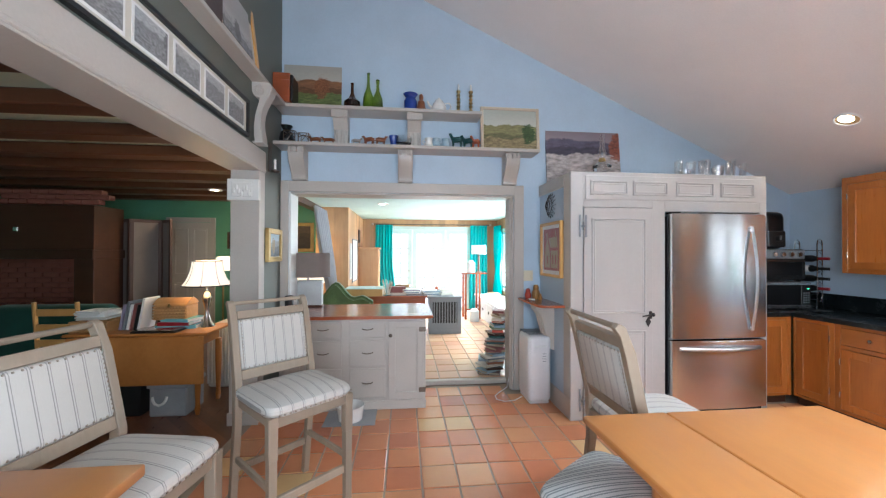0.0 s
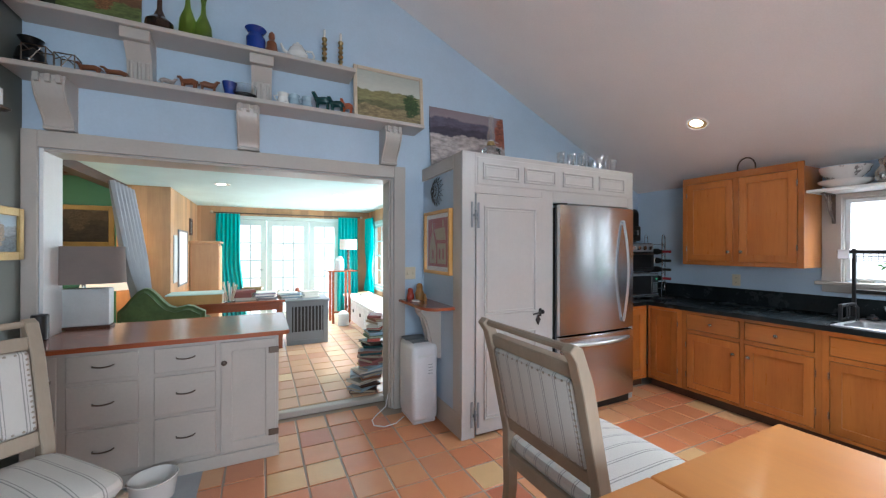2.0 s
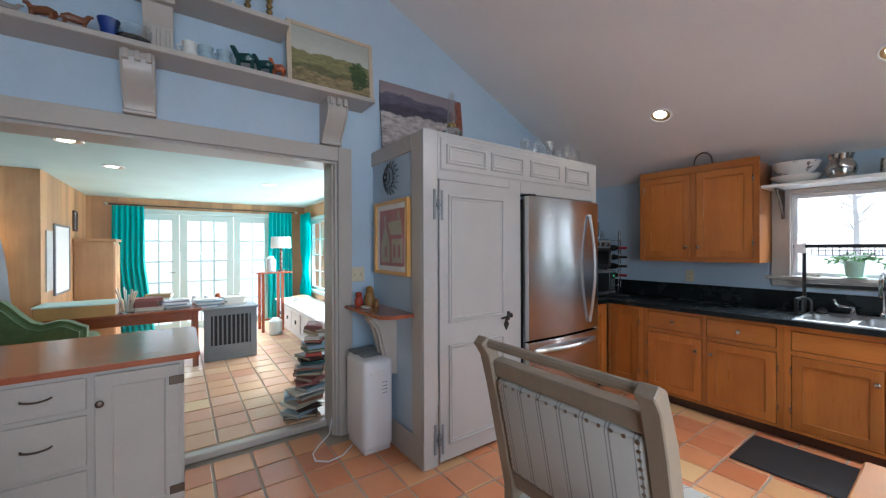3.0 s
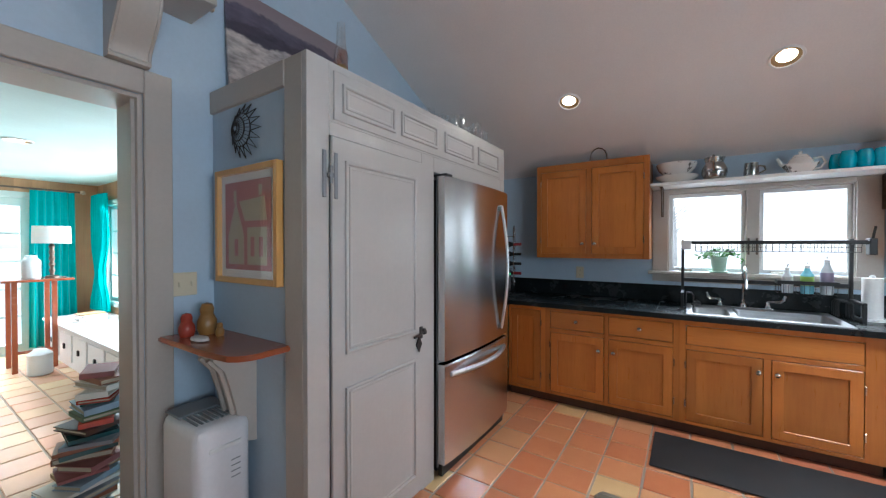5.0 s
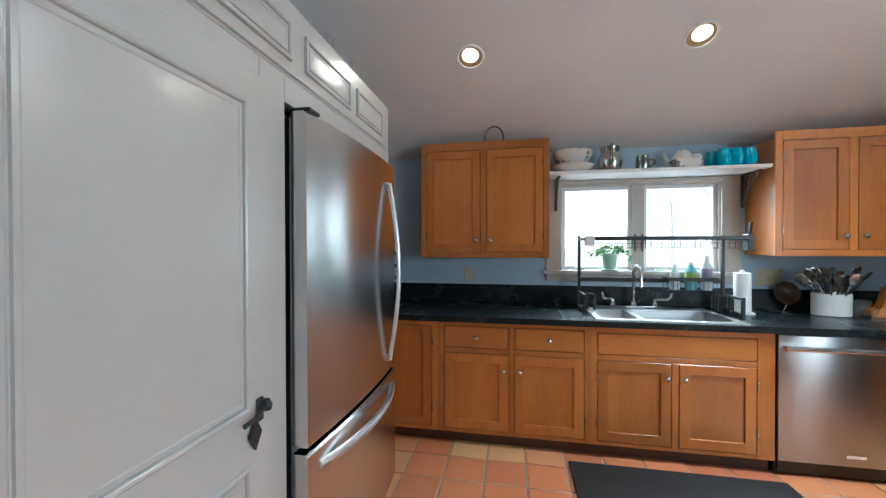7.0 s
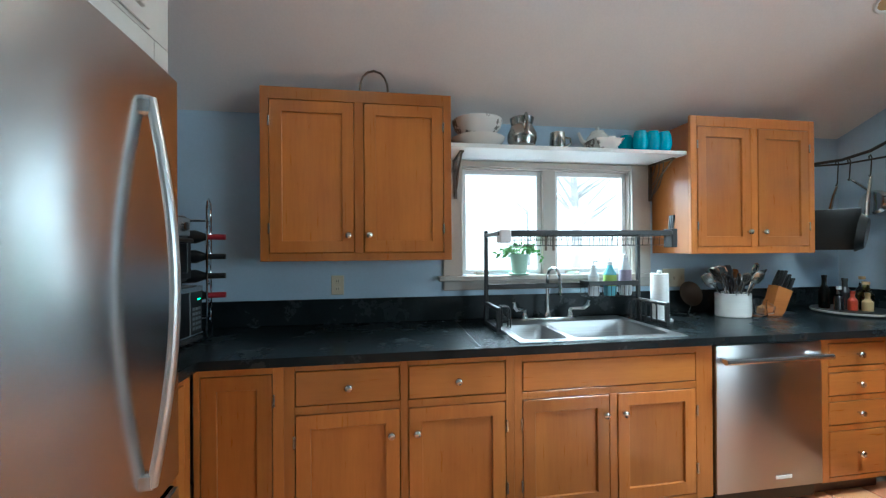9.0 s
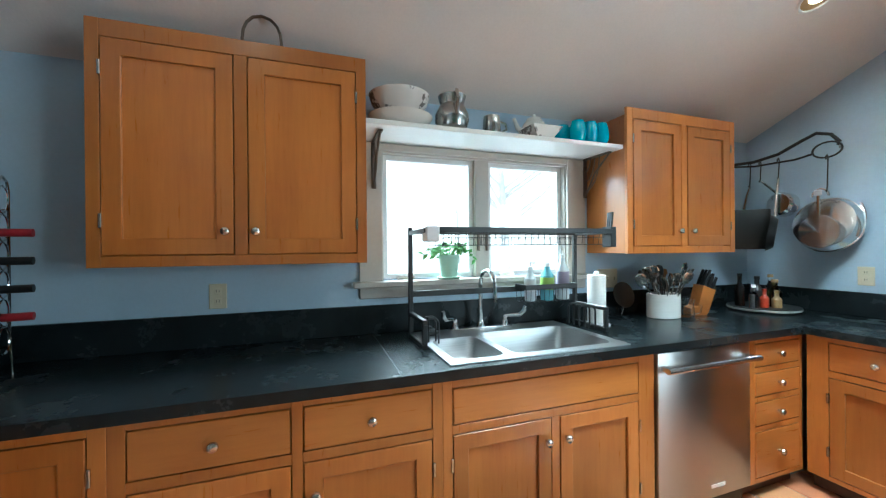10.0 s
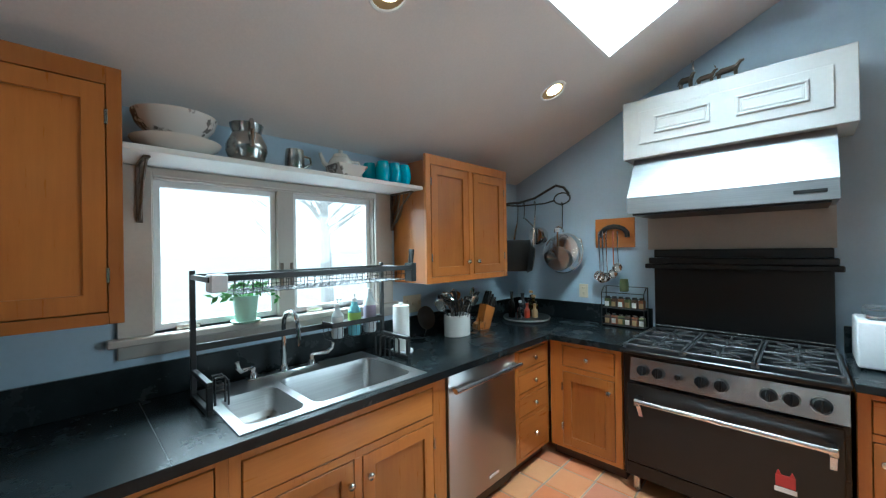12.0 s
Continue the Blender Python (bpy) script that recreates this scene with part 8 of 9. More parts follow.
for z in (0.62, 0.10):
    part("tie_bar", tube(bmesh.new(), [(0.04, -0.07, z), (0.04, 0.13, z)], 0.004, 6), M["chrome"], t)
    part("tie_bar", tube(bmesh.new(), [(-0.04, -0.07, z), (-0.04, 0.13, z)], 0.004, 6), M["chrome"], t)
t.matrix_world = pose(4.50, 3.74, 0.9155, 0, 0, 10)
M["foilred"] = paint("red_foil", (0.28, 0.012, 0.02), 0.4)
for k, m in ((0, "foilred"), (1, "satinblack"), (2, "satinblack"), (3, "foilred")):
    b_ = local_thing("wine_bottle", "dark wine bottle lying in the rack", "bottle", "wine bottles")
    bm = lathe(bmesh.new(), 0, 0, 0, [(0.0, 0), (0.034, 0.002), (0.036, 0.02), (0.036, 0.17), (0.015, 0.225), (0.014, 0.26), (0, 0.26)], 18)
    bmesh.ops.transform(bm, matrix=Matrix.Rotation(radians(90), 4, 'X'), verts=bm.verts[:])
    part("glass", bm, M["black"], b_)
    bm = lathe(bmesh.new(), 0, 0, 0, [(0.0155, 0.225), (0.0155, 0.31), (0, 0.312)], 14)
    bmesh.ops.transform(bm, matrix=Matrix.Rotation(radians(90), 4, 'X'), verts=bm.verts[:])
    part("foil", bm, M[m], b_)
    if k == 1:
        bm = lathe(bmesh.new(), 0, 0, 0, [(0.0365, 0.05), (0.0365, 0.15)], 18)
        bmesh.ops.transform(bm, matrix=Matrix.Rotation(radians(90), 4, 'X'), verts=bm.verts[:])
        part("label", bm, M["paper"], b_)
    z = 1.448 - k * 0.105 - (0.001 if k else 0)
    b_.matrix_world = pose(4.50, 3.74, z, 0, 0, 10) @ pose(0, 0.16, 0)

# ---- floor things ----
solo("floor_mat", boxes((3.42, 3.93, 1.05, 2.28, 0.002, 0.018), bev=0.012, seg=2), M["rubber"], "black rubber anti-fatigue mat before the sink", "mat")
solo("pet_mat", boxes((-0.55, -0.10, 3.45, 3.795, 0.002, 0.007), bev=0.002), M["greyfelt"], "grey felt mat under the water bowl", "mat")
turned("water_bowl", -0.325, 3.585, 0.0075, [(0.10, 0), (0.105, 0.006), (0.115, 0.07), (0.125, 0.125), (0.118, 0.128), (0.108, 0.07), (0.098, 0.02), (0, 0.018)], M["ceramic"], "white ceramic pet water bowl", "bowl", n=30)

# ---- on the island ----
t = thing("table_lamp", (-0.92, 4.46, 0.893), "table lamp with a taupe oval shade and grey stone base", "lamp")
bm = boxes((-1.085, -0.76, 4.41, 4.51, 0.912, 1.185), bev=0.012, seg=2)
part("base", bm, M["marble"], t)
part("foot", boxes((-1.09, -0.755, 4.405, 4.515, 0.8935, 0.912), bev=0.003), M["darkwoodz"], t)
part("stem", tube(bmesh.new(), [(-0.92, 4.46, 1.185), (-0.92, 4.46, 1.24)], 0.012, 10), M["nickel"], t)
bm = lathe(bmesh.new(), 0, 0, 0, [(1.0, 0), (0.97, 0.27), (0.955, 0.27), (0.985, 0.0)], 40)
bmesh.ops.transform(bm, matrix=Matrix.Translation((-0.92, 4.46, 1.22)) @ Matrix.Diagonal((0.245, 0.115, 1, 1)), verts=bm.verts[:])
part("shade", bm, M["taupe"], t)
turned("small_speaker", -1.10 + 0.08, 4.12, 0.8935, [(0.038, 0), (0.042, 0.005), (0.042, 0.155), (0.038, 0.16), (0, 0.16)], M["satinblack"], "small black cylindrical loudspeaker on the island", "loudspeaker")

# ---- sunroom ----
FD = gable_side(YF)
t = solo("door_garden", bm_f(FD, (-0.30, -0.24, 0.05, 2.12, -0.12, 0.03), (1.78, 1.84, 0.05, 2.12, -0.12, 0.03), (-0.24, 1.78, 2.05, 2.12, -0.12, 0.03), (-0.24, 1.78, 0.04, 0.07, -0.12, 0.03), bev=0.003), M["seagreen"], "pale green three-leaf glazed garden doors", "door", kind="structure")
for a, b, cols in ((-0.235, 0.335, 2), (0.345, 1.15, 3), (1.16, 1.775, 2)):
    st = 0.105
    lf = part("leaf", framed(bmesh.new(), FD, a, b, 0.075, 2.045, -0.05, st, 0.045), M["seagreen"], t)
    pane_ = part("pane", bm_f(FD, (a + st, b - st, 0.18, 1.94, -0.032, -0.028)), M["pane"], lf)
    pane_.visible_shadow = False
    for c in range(1, cols):
        u = a + st + (b - a - 2 * st) * c / cols
        part("muntin", bm_f(FD, (u - 0.014, u + 0.014, 0.18, 1.94, -0.046, -0.014)), M["seagreen"], lf)
    for r in range(1, 5):
        v = 0.18 + 1.76 * r / 5
        part("muntin", bm_f(FD, (a + st, b - st, v - 0.014, v + 0.014, -0.0455, -0.0145)), M["seagreen"], lf)
part("lever", tube(bmesh.new(), [FD(0.27, 1.05, -0.005), FD(0.27, 1.05, 0.05), FD(0.19, 1.05, 0.055)], 0.009, 8), M["nickel"], t)
SW = lambda u, v, w: (2.42 - w, u, v)
t = solo("window_2", bm_f(SW, (5.6, 5.68, 0.62, 2.05, -0.1, 0.02), (6.62, 6.70, 0.62, 2.05, -0.1, 0.02), (7.72, 7.80, 0.62, 2.05, -0.1, 0.02), (8.77, 8.85, 0.62, 2.05, -0.1, 0.02), (5.68, 8.77, 1.98, 2.05, -0.1, 0.02), (5.68, 8.77, 0.62, 0.68, -0.1, 0.03), bev=0.003), M["seagreen"], "pale green framed band of sunroom windows", "window", kind="structure")
for a, b in ((5.68, 6.62), (6.70, 7.72), (7.80, 8.77)):
    sh = part("sash", framed(bmesh.new(), SW, a, b, 0.68, 1.98, -0.06, 0.05, 0.035), M["seagreen"], t)
    part("pane", bm_f(SW, (a + 0.05, b - 0.05, 0.73, 1.93, -0.05, -0.046)), M["pane"], sh).visible_shadow = False
    for r in range(1, 4):
        part("muntin", bm_f(SW, (a + 0.05, b - 0.05, 0.73 + 0.3 * r - 0.008, 0.73 + 0.3 * r + 0.008, -0.056, -0.036)), M["seagreen"], sh)
    part("muntin", bm_f(SW, ((a + b) / 2 - 0.008, (a + b) / 2 + 0.008, 0.73, 1.93, -0.0555, -0.0365)), M["seagreen"], sh)


def curtain(put, w, z0, z1, folds, material, label, pinch=None, group="curtains"):
    """Hanging cloth: put(u, depth, z); pinch (height, factor) gathers it there."""
    bm = bmesh.new()
    nu, nz = folds * 8, 16
    for side in (0.0, 0.004):
        rows = []
        for j in range(nz + 1):
            f = j / nz
            z = z1 + (z0 - z1) * f
            k = 1.0
            if pinch:
                k = 1 - (1 - pinch[1]) * math.exp(-((z - pinch[0]) / 0.28) ** 2)
            rows.append([bm.verts.new(put(w * (i / nu - 0.5) * k * (1 + 0.10 * f), side + 0.035 * math.sin(i / nu * folds * math.tau + 0.5 * math.sin(3 * f)) * (0.7 + 0.5 * f), z)) for i in range(nu + 1)])
        for a, b in zip(rows, rows[1:]):
            for i in range(nu):
                bm.faces.new((a[i], a[i + 1], b[i + 1], b[i]) if side else (a[i], b[i], b[i + 1], a[i + 1]))
    return solo("curtain", bm, material, label, "curtain", group)


curtain(lambda u, d, z: (-0.33 + u + max(0, 1.2 - z) * 0.10, YF - 0.10 + d, z), 0.40, 0.12, 2.15, 6, M["teal"], "bright teal curtain beside the garden doors")
curtain(lambda u, d, z: (1.95 + u, YF - 0.10 + d, z), 0.42, 0.12, 2.15, 6, M["teal"], "bright teal curtain at the end of the garden doors")
curtain(lambda u, d, z: (2.33 + d, 8.78 + u, z), 0.55, 0.55, 2.13, 7, M["teal"], "bright teal tied-back curtain by the side windows", (1.05, 0.35))
curtain(lambda u, d, z: (-1.22 + d * 1.6 + max(0, 2.2 - z) * 0.16, 6.42 + u - max(0, 2.2 - z) * 0.05, z), 0.80, 0.25, 2.21, 6, M["greycloth"], "heavy grey curtain drawn half aside", (0.9, 0.6))
t = thing("curtain_rod", (0.8, YF - 0.1, 2.16), "dark curtain rod with round finials", "curtain rod")
part("rod", tube(bmesh.new(), [(-0.58, YF - 0.10, 2.165), (2.22, YF - 0.10, 2.165)], 0.012, 8), M["bronze"], t)
for x in (-0.6, 2.24):
    part("finial", lathe(bmesh.new(), x, YF - 0.10, 2.135, [(0, 0), (0.028, 0.015), (0.032, 0.03), (0.02, 0.055), (0, 0.06)], 12), M["palewood"], t)

t = thing("window_bench", (2.13, 7.0, 0.05), "long white window bench with drawer fronts", "bench")
part("body", boxes((1.86, 2.415, 5.0, 8.9, 0.05, 0.485)), M["purewhite"], t)
part("top", boxes((1.81, 2.418, 4.96, 8.94, 0.486, 0.515), bev=0.004), M["purewhite"], t)
for k in range(7):
    y = 5.08 + k * 0.55
    d = part("drawer", boxes((1.845, 1.86, y, y + 0.48, 0.12, 0.43), bev=0.004), M["purewhite"], t)
    part("pull", boxes((1.828, 1.845, y + 0.22, y + 0.26, 0.25, 0.31), bev=0.004), M["satinblack"], d)
t = thing("dog_crate", (0.87, 7.05, 0.05), "grey wooden dog crate side table with barred door", "crate")
CR = gable_side(6.75)
part("body", boxes((0.60, 1.14, 6.77, 7.35, 0.05, 0.68)), M["satinblack"], t)
part("side", boxes((1.14, 1.165, 6.77, 7.37, 0.05, 0.68), bev=0.003), M["greycage"], t)
part("front_frame", framed(bmesh.new(), CR, 0.58, 1.165, 0.05, 0.685, -0.02, 0.07, 0.02), M["greycage"], t)
part("lower_panel", bm_f(CR, (0.65, 1.095, 0.12, 0.24, -0.018, -0.004), bev=0.002), M["greycage"], t)
for k in range(9):
    u = 0.68 + k * 0.049
    part("bar", bm_f(CR, (u - 0.008, u + 0.008, 0.24, 0.615, -0.016, -0.004)), M["greycage"], t)
part("top", boxes((0.56, 1.185, 6.72, 7.40, 0.685, 0.715), bev=0.004), M["greycage"], t)
t = thing("writing_desk", (-0.1, 7.0, 0.05), "long red-brown wooden desk loaded with papers", "desk")
part("desktop", boxes((-0.80, 0.55, 6.62, 7.35, 0.715, 0.745), bev=0.004), M["mahog"], t)
part("apron", boxes((-0.76, 0.51, 6.66, 6.68, 0.61, 0.714)), M["mahog"], t)
for x in (-0.74, 0.49):
    for y in (6.68, 7.29):
        part("leg", boxes((x - 0.03, x + 0.03, y - 0.03, y + 0.03, 0.05, 0.715), bev=0.004), M["mahog"], t)
t = thing("flat_file", (-0.53, 6.75, 0.745), "golden wooden sloped lap desk with a glass top", "box")
part("body", boxes((-0.83, -0.22, 6.58, 7.0, 0.746, 0.87), bev=0.004), M["oakframe"], t)
part("glass_top", boxes((-0.84, -0.21, 6.57, 7.01, 0.871, 0.885), bev=0.002), M["sunceil"], t)
rng = random.Random(21)
M["oldpaper"] = paint("yellowed_paper", (0.42, 0.36, 0.26), 0.85, 0.15, 0.2, 90)
M["redbox"] = paint("dull_red_card", (0.26, 0.09, 0.08), 0.6)
M["bluebook"] = paint("grey_blue_card", (0.28, 0.36, 0.42), 0.6)
BOOKS = ["paper", "paper", "mat", "bluebook", "redbox", "kraft", "mauve", "greycage"]


def stack(x, y, z, n, w, d, th, group, what="book", lean=0.0, mats=BOOKS):
    h = z
    for k in range(n):
        e = rng.uniform(0.7, 1.3) * th
        ww, dd = w * rng.uniform(0.8, 1.05), d * rng.uniform(0.8, 1.05)
        b_ = local_thing(what, "worn " + what + " lying in an uneven stack", what, group)
        m = M[mats[rng.randrange(len(mats))]]
        part("cover", boxes((-ww / 2, ww / 2, -dd / 2, dd / 2, 0, 0.0025), (-ww / 2, ww / 2, -dd / 2, dd / 2, e - 0.0035, e - 0.001), (-ww / 2, ww / 2, -dd / 2, -dd / 2 + 0.0025, 0.0025, e - 0.0035)), m, b_)
        part("page_block", boxes((-ww / 2 + 0.004, ww / 2 - 0.004, -dd / 2 + 0.003, dd / 2 - 0.004, 0.0026, e - 0.0036)), M["paper"], b_)
        b_.matrix_world = pose(x + lean * k + rng.uniform(-0.02, 0.02), y + rng.uniform(-0.02, 0.02), h, 0, 0, rng.uniform(-14, 14))
        h += e
    return h


stack(0.02, 6.85, 0.7455, 3, 0.3, 0.2, 0.05, "things on the desk", "box", mats=["redbox", "mat"])
stack(0.30, 6.9, 0.7455, 6, 0.28, 0.22, 0.018, "things on the desk", "notebook")
stack(0.62, 7.0, 0.7155, 5, 0.3, 0.24, 0.02, "things on the crate", "notebook", mats=["paper", "bluebook", "paper"])
stack(0.95, 7.1, 0.7155, 3, 0.26, 0.22, 0.03, "things on the crate", "notebook", mats=["paper", "mat"])
stack(0.12, 7.15, 0.7455, 4, 0.28, 0.22, 0.035, "things on the desk", "box", mats=["mat", "kraft", "paper"])
t = thing("brush_jar", (-0.20, 6.74, 0.745), "clear jar crammed with pale brushes and tools", "jar")
part("jar", lathe(bmesh.new(), -0.14, 6.72, 0.7455, [(0.06, 0), (0.066, 0.005), (0.066, 0.15), (0.062, 0.15), (0.06, 0.01), (0, 0.008)], 18), M["clear"], t)
for k in range(14):
    a = rng.random() * math.tau
    part("brush", tube(bmesh.new(), [(-0.14 + 0.03 * math.cos(a), 6.72 + 0.03 * math.sin(a), 0.76), (-0.14 + 0.10 * math.cos(a), 6.72 + 0.08 * math.sin(a), 0.95 + rng.random() * 0.08)], [0.004, 0.009], 6), M["palewood" if k % 2 else "ceramic"], t)
for k in range(5):
    turned("trinket", 0.5 + k * 0.13, 7.2, 0.7455 if k == 0 else 0.716, [(0.03, 0), (0.045, 0.03), (0.03, 0.09 + 0.02 * (k % 3)), (0, 0.11 + 0.02 * (k % 3))], M[("ceramic", "plastic", "orange", "ceramic", "plastic")[k]], "small pale ornament on the desk", "ornament", "things on the desk", 14)
t = thing("pine_cupboard", (-0.6, 8.5, 0.05), "slim honey pine cupboard", "cupboard")
part("body", boxes((-0.83, -0.42, 8.30, 8.85, 0.05, 1.56), bev=0.004), M["pine"], t)
part("cornice", boxes((-0.835, -0.39, 8.27, 8.87, 1.56, 1.60), bev=0.006), M["pine"], t)
part("door", bm_f(lambda u, v, w: (-0.42 + w, u, v), (8.33, 8.82, 0.15, 1.52, 0.0, 0.015), bev=0.004), M["pine"], t)
PW = lambda u, v, w: (-0.84 + w, u, v)
framed_picture("framed_drawing", PW, 7.35, 8.05, 0.92, 1.75, 0.002, 0.025, M["greycage"], M["paper"], "large grey-framed pale drawing on the pine wall")
framed_picture("framed_photo", PW, 8.3, 8.5, 1.70, 1.98, 0.002, 0.025, M["darkwoodz"], ART["etching"], "small dark-framed photograph on the pine wall", 0.03)
framed_picture("canvas_panel", PW, 7.05, 7.28, 1.0, 1.66, 0.002, 0.0, None, M["marble"], "narrow pale canvas on the pine wall")
t = thing("plant_stand", (1.45, 8.3, 0.05), "tall red-brown side table", "table")
part("tabletop", boxes((1.37, 1.93, 8.05, 8.55, 1.035, 1.06), bev=0.005), M["mahog"], t)
for x in (1.47, 1.775):
    for y in (8.13, 8.47):
        part("leg", boxes((x - 0.022, x + 0.022, y - 0.022, y + 0.022, 0.05, 1.035), bev=0.003), M["mahog"], t)
part("stretcher", boxes((1.49, 1.755, 8.12, 8.14, 0.25, 0.28)), M["mahog"], t)
t = thing("table_lamp", (1.55, 8.3, 1.06), "table lamp with a white drum shade and twisted stem", "lamp")
part("stem", lathe(bmesh.new(), 1.79, 8.3, 1.0605, [(0.06, 0), (0.06, 0.02), (0.02, 0.03)] + [(0.018 + 0.01 * (k % 2), 0.05 + k * 0.035) for k in range(10)] + [(0.01, 0.42), (0, 0.42)], 14), M["bronze"], t)
part("shade", lathe(bmesh.new(), 1.79, 8.3, 1.46, [(0.165, 0), (0.16, 0.2), (0.155, 0.2), (0.16, 0)], 28), M["paper"], t)
turned("glass_jar", 1.62, 8.28, 1.0605, [(0.075, 0), (0.08, 0.01), (0.08, 0.2), (0.05, 0.24), (0.05, 0.26), (0, 0.27)], M["clearsoap"], "large jar of pale shells", "jar")
turned("glass_jar", 1.62, 7.9, 0.0505, [(0.09, 0), (0.1, 0.01), (0.1, 0.22), (0.05, 0.27), (0, 0.28)], M["clearsoap"], "clear jar standing on the tiles", "jar")
stack(2.1, 8.2, 0.5155, 5, 0.3, 0.24, 0.02, "things on the bench", "notebook", mats=["paper", "kraft", "paper"])
# tall heap of books by the opening
hz = 0.0505
for k in range(29):
    f = k / 29
    w = 0.38 - 0.25 * f ** 0.7
    e = rng.uniform(0.014, 0.034)
    b_ = local_thing("book", "worn book lying in a tall leaning heap", "book", "heap of books")
    m = M[("terracotta", "kraft", "dollred", "greycage", "redbox", "greenvelvet", "bluebook", "darkwoodz", "darkteal", "mat")[rng.randrange(10)]]
    ww, dd = min(w, 0.30) * rng.uniform(0.6, 1.1), 0.20 * rng.uniform(0.7, 1.2)
    part("cover", boxes((-ww / 2, ww / 2, -dd / 2, dd / 2, 0, 0.004), (-ww / 2, ww / 2, -dd / 2, dd / 2, e - 0.005, e - 0.001), (-ww / 2, ww / 2, -dd / 2, -dd / 2 + 0.004, 0.004, e - 0.005) if k % 3 else (-ww / 2, -ww / 2 + 0.004, -dd / 2, dd / 2, 0.004, e - 0.005)), m, b_)
    part("page_block", boxes((-ww / 2 + 0.006, ww / 2 - 0.006, -dd / 2 + 0.006, dd / 2 - 0.006, 0.0041, e - 0.0051)), M["oldpaper"], b_)
    b_.matrix_world = pose(1.385 - w / 2 + rng.uniform(-0.5, 0.3) * (w - ww * 0.6) * 0.5, 4.62 + rng.uniform(-0.05, 0.05), hz, rng.uniform(-2, 2), rng.uniform(-3, 3), rng.uniform(-38, 38))
    hz += e + 0.0015
# green sofa behind the island
t = thing("armchair", (-0.55, 5.75, 0.05), "green velvet camelback armchair", "armchair")
prof = [(-1.04, 0.35)] + [(-1.04 + 0.74 * k / 14, 0.78 + 0.29 * math.exp(-((k / 14 - 0.30) / 0.24) ** 2) + 0.09 * math.exp(-((k / 14 - 0.80) / 0.16) ** 2)) for k in range(15)] + [(-0.30, 0.35)]
bm = prism(bmesh.new(), prof, lambda a, b, s: (a, 5.74 if s else 5.56, b))
bmesh.ops.bevel(bm, geom=[e for e in bm.edges if abs(e.verts[0].co.y - e.verts[1].co.y) < 1e-6], offset=0.04, segments=3, affect='EDGES')
part("backrest", bm, M["greenvelvet"], t)
part("seat", boxes((-0.92, -0.40, 5.74, 6.3, 0.25, 0.48), bev=0.05, seg=3), M["greenvelvet"], t)
for x in (-1.04, -0.42):
    part("arm", boxes((x, x + 0.12, 5.74, 6.3, 0.2, 0.66), bev=0.05, seg=3), M["greenvelvet"], t)
for x in (-0.98, -0.36):
    for y in (5.62, 6.22):
        part("leg", boxes((x - 0.02, x + 0.02, y - 0.02, y + 0.02, 0.0505, 0.26)), M["mahog"], t)

# ---- front room ----
t = thing("drop_leaf_desk", (-2.25, 3.98, 0), "honey wooden drop-leaf table piled with papers", "table")
part("tabletop", boxes((-2.85, -1.64, 3.78, 4.28, 0.735, 0.76), bev=0.006), M["maple"], t)
part("leaf", boxes((-2.80, -1.66, 3.755, 3.777, 0.30, 0.732), bev=0.006), M["maple"], t, "hanging drop leaf")
part("apron", boxes((-2.78, -1.74, 3.82, 4.22, 0.62, 0.734)), M["cherryx"], t)
for x in (-2.74, -1.74):
    for y in (3.83, 4.21):
        part("leg", lathe(bmesh.new(), x, y, 0, [(0.016, 0), (0.026, 0.05), (0.02, 0.1), (0.03, 0.4), (0.032, 0.62)], 12), M["cherry"], t)
t = thing("table_lamp", (-1.80, 4.10, 0.76), "lit table lamp with a cream bell shade and nickel base", "lamp")
part("base", lathe(bmesh.new(), -1.80, 4.10, 0.7605, [(0.075, 0), (0.07, 0.012), (0.04, 0.05), (0.022, 0.12), (0.02, 0.18), (0.038, 0.24), (0.045, 0.28), (0.03, 0.325), (0.012, 0.345), (0.012, 0.38), (0, 0.38)], 22), M["nickel"], t)
sh = part("shade", lathe(bmesh.new(), -1.80, 4.10, 1.165, [(0.215, 0), (0.175, 0.06), (0.145, 0.14), (0.128, 0.245), (0.124, 0.245), (0.141, 0.14), (0.171, 0.06), (0.211, 0.0)], 30), M["shadeglow"], t, "glowing cream bell shade")
part("trim_ring", tube(bmesh.new(), [(-1.80 + 0.216 * math.cos(a * math.tau / 30), 4.10 + 0.216 * math.sin(a * math.tau / 30), 1.168) for a in range(30)], 0.006, 6, True), M["satinblack"], sh)
part("trim_ring", tube(bmesh.new(), [(-1.80 + 0.129 * math.cos(a * math.tau / 30), 4.10 + 0.129 * math.sin(a * math.tau / 30), 1.408) for a in range(30)], 0.005, 6, True), M["satinblack"], sh)
for k in range(8):
    a = k * math.tau / 8 + 0.2
    part("rib", tube(bmesh.new(), [(-1.80 + r * math.cos(a), 4.10 + r * math.sin(a), 1.165 + h) for r, h in ((0.216, 0), (0.176, 0.06), (0.146, 0.14), (0.129, 0.245))], 0.0022, 5), M["bronze"], sh)
point_lamp("table_lamp_light", (-1.80, 4.10, 1.30), 2.6, (1.0, 0.72, 0.4), 0.05)
t = thing("wicker_box", (-2.05, 4.12, 0.86), "woven wicker chest with a domed lid", "basket")
part("body", boxes((-2.24, -1.94, 4.0, 4.22, 0.8385, 0.985), bev=0.012), M["wicker"], t)
bm = prism(bmesh.new(), [(4.0 + 0.22 * k / 8, 0.987 + 0.06 * math.sin(math.pi * k / 8)) for k in range(9)], lambda a, b, s: (-1.935 if s else -2.245, a, b))
part("lid", bm, M["wicker"], t)
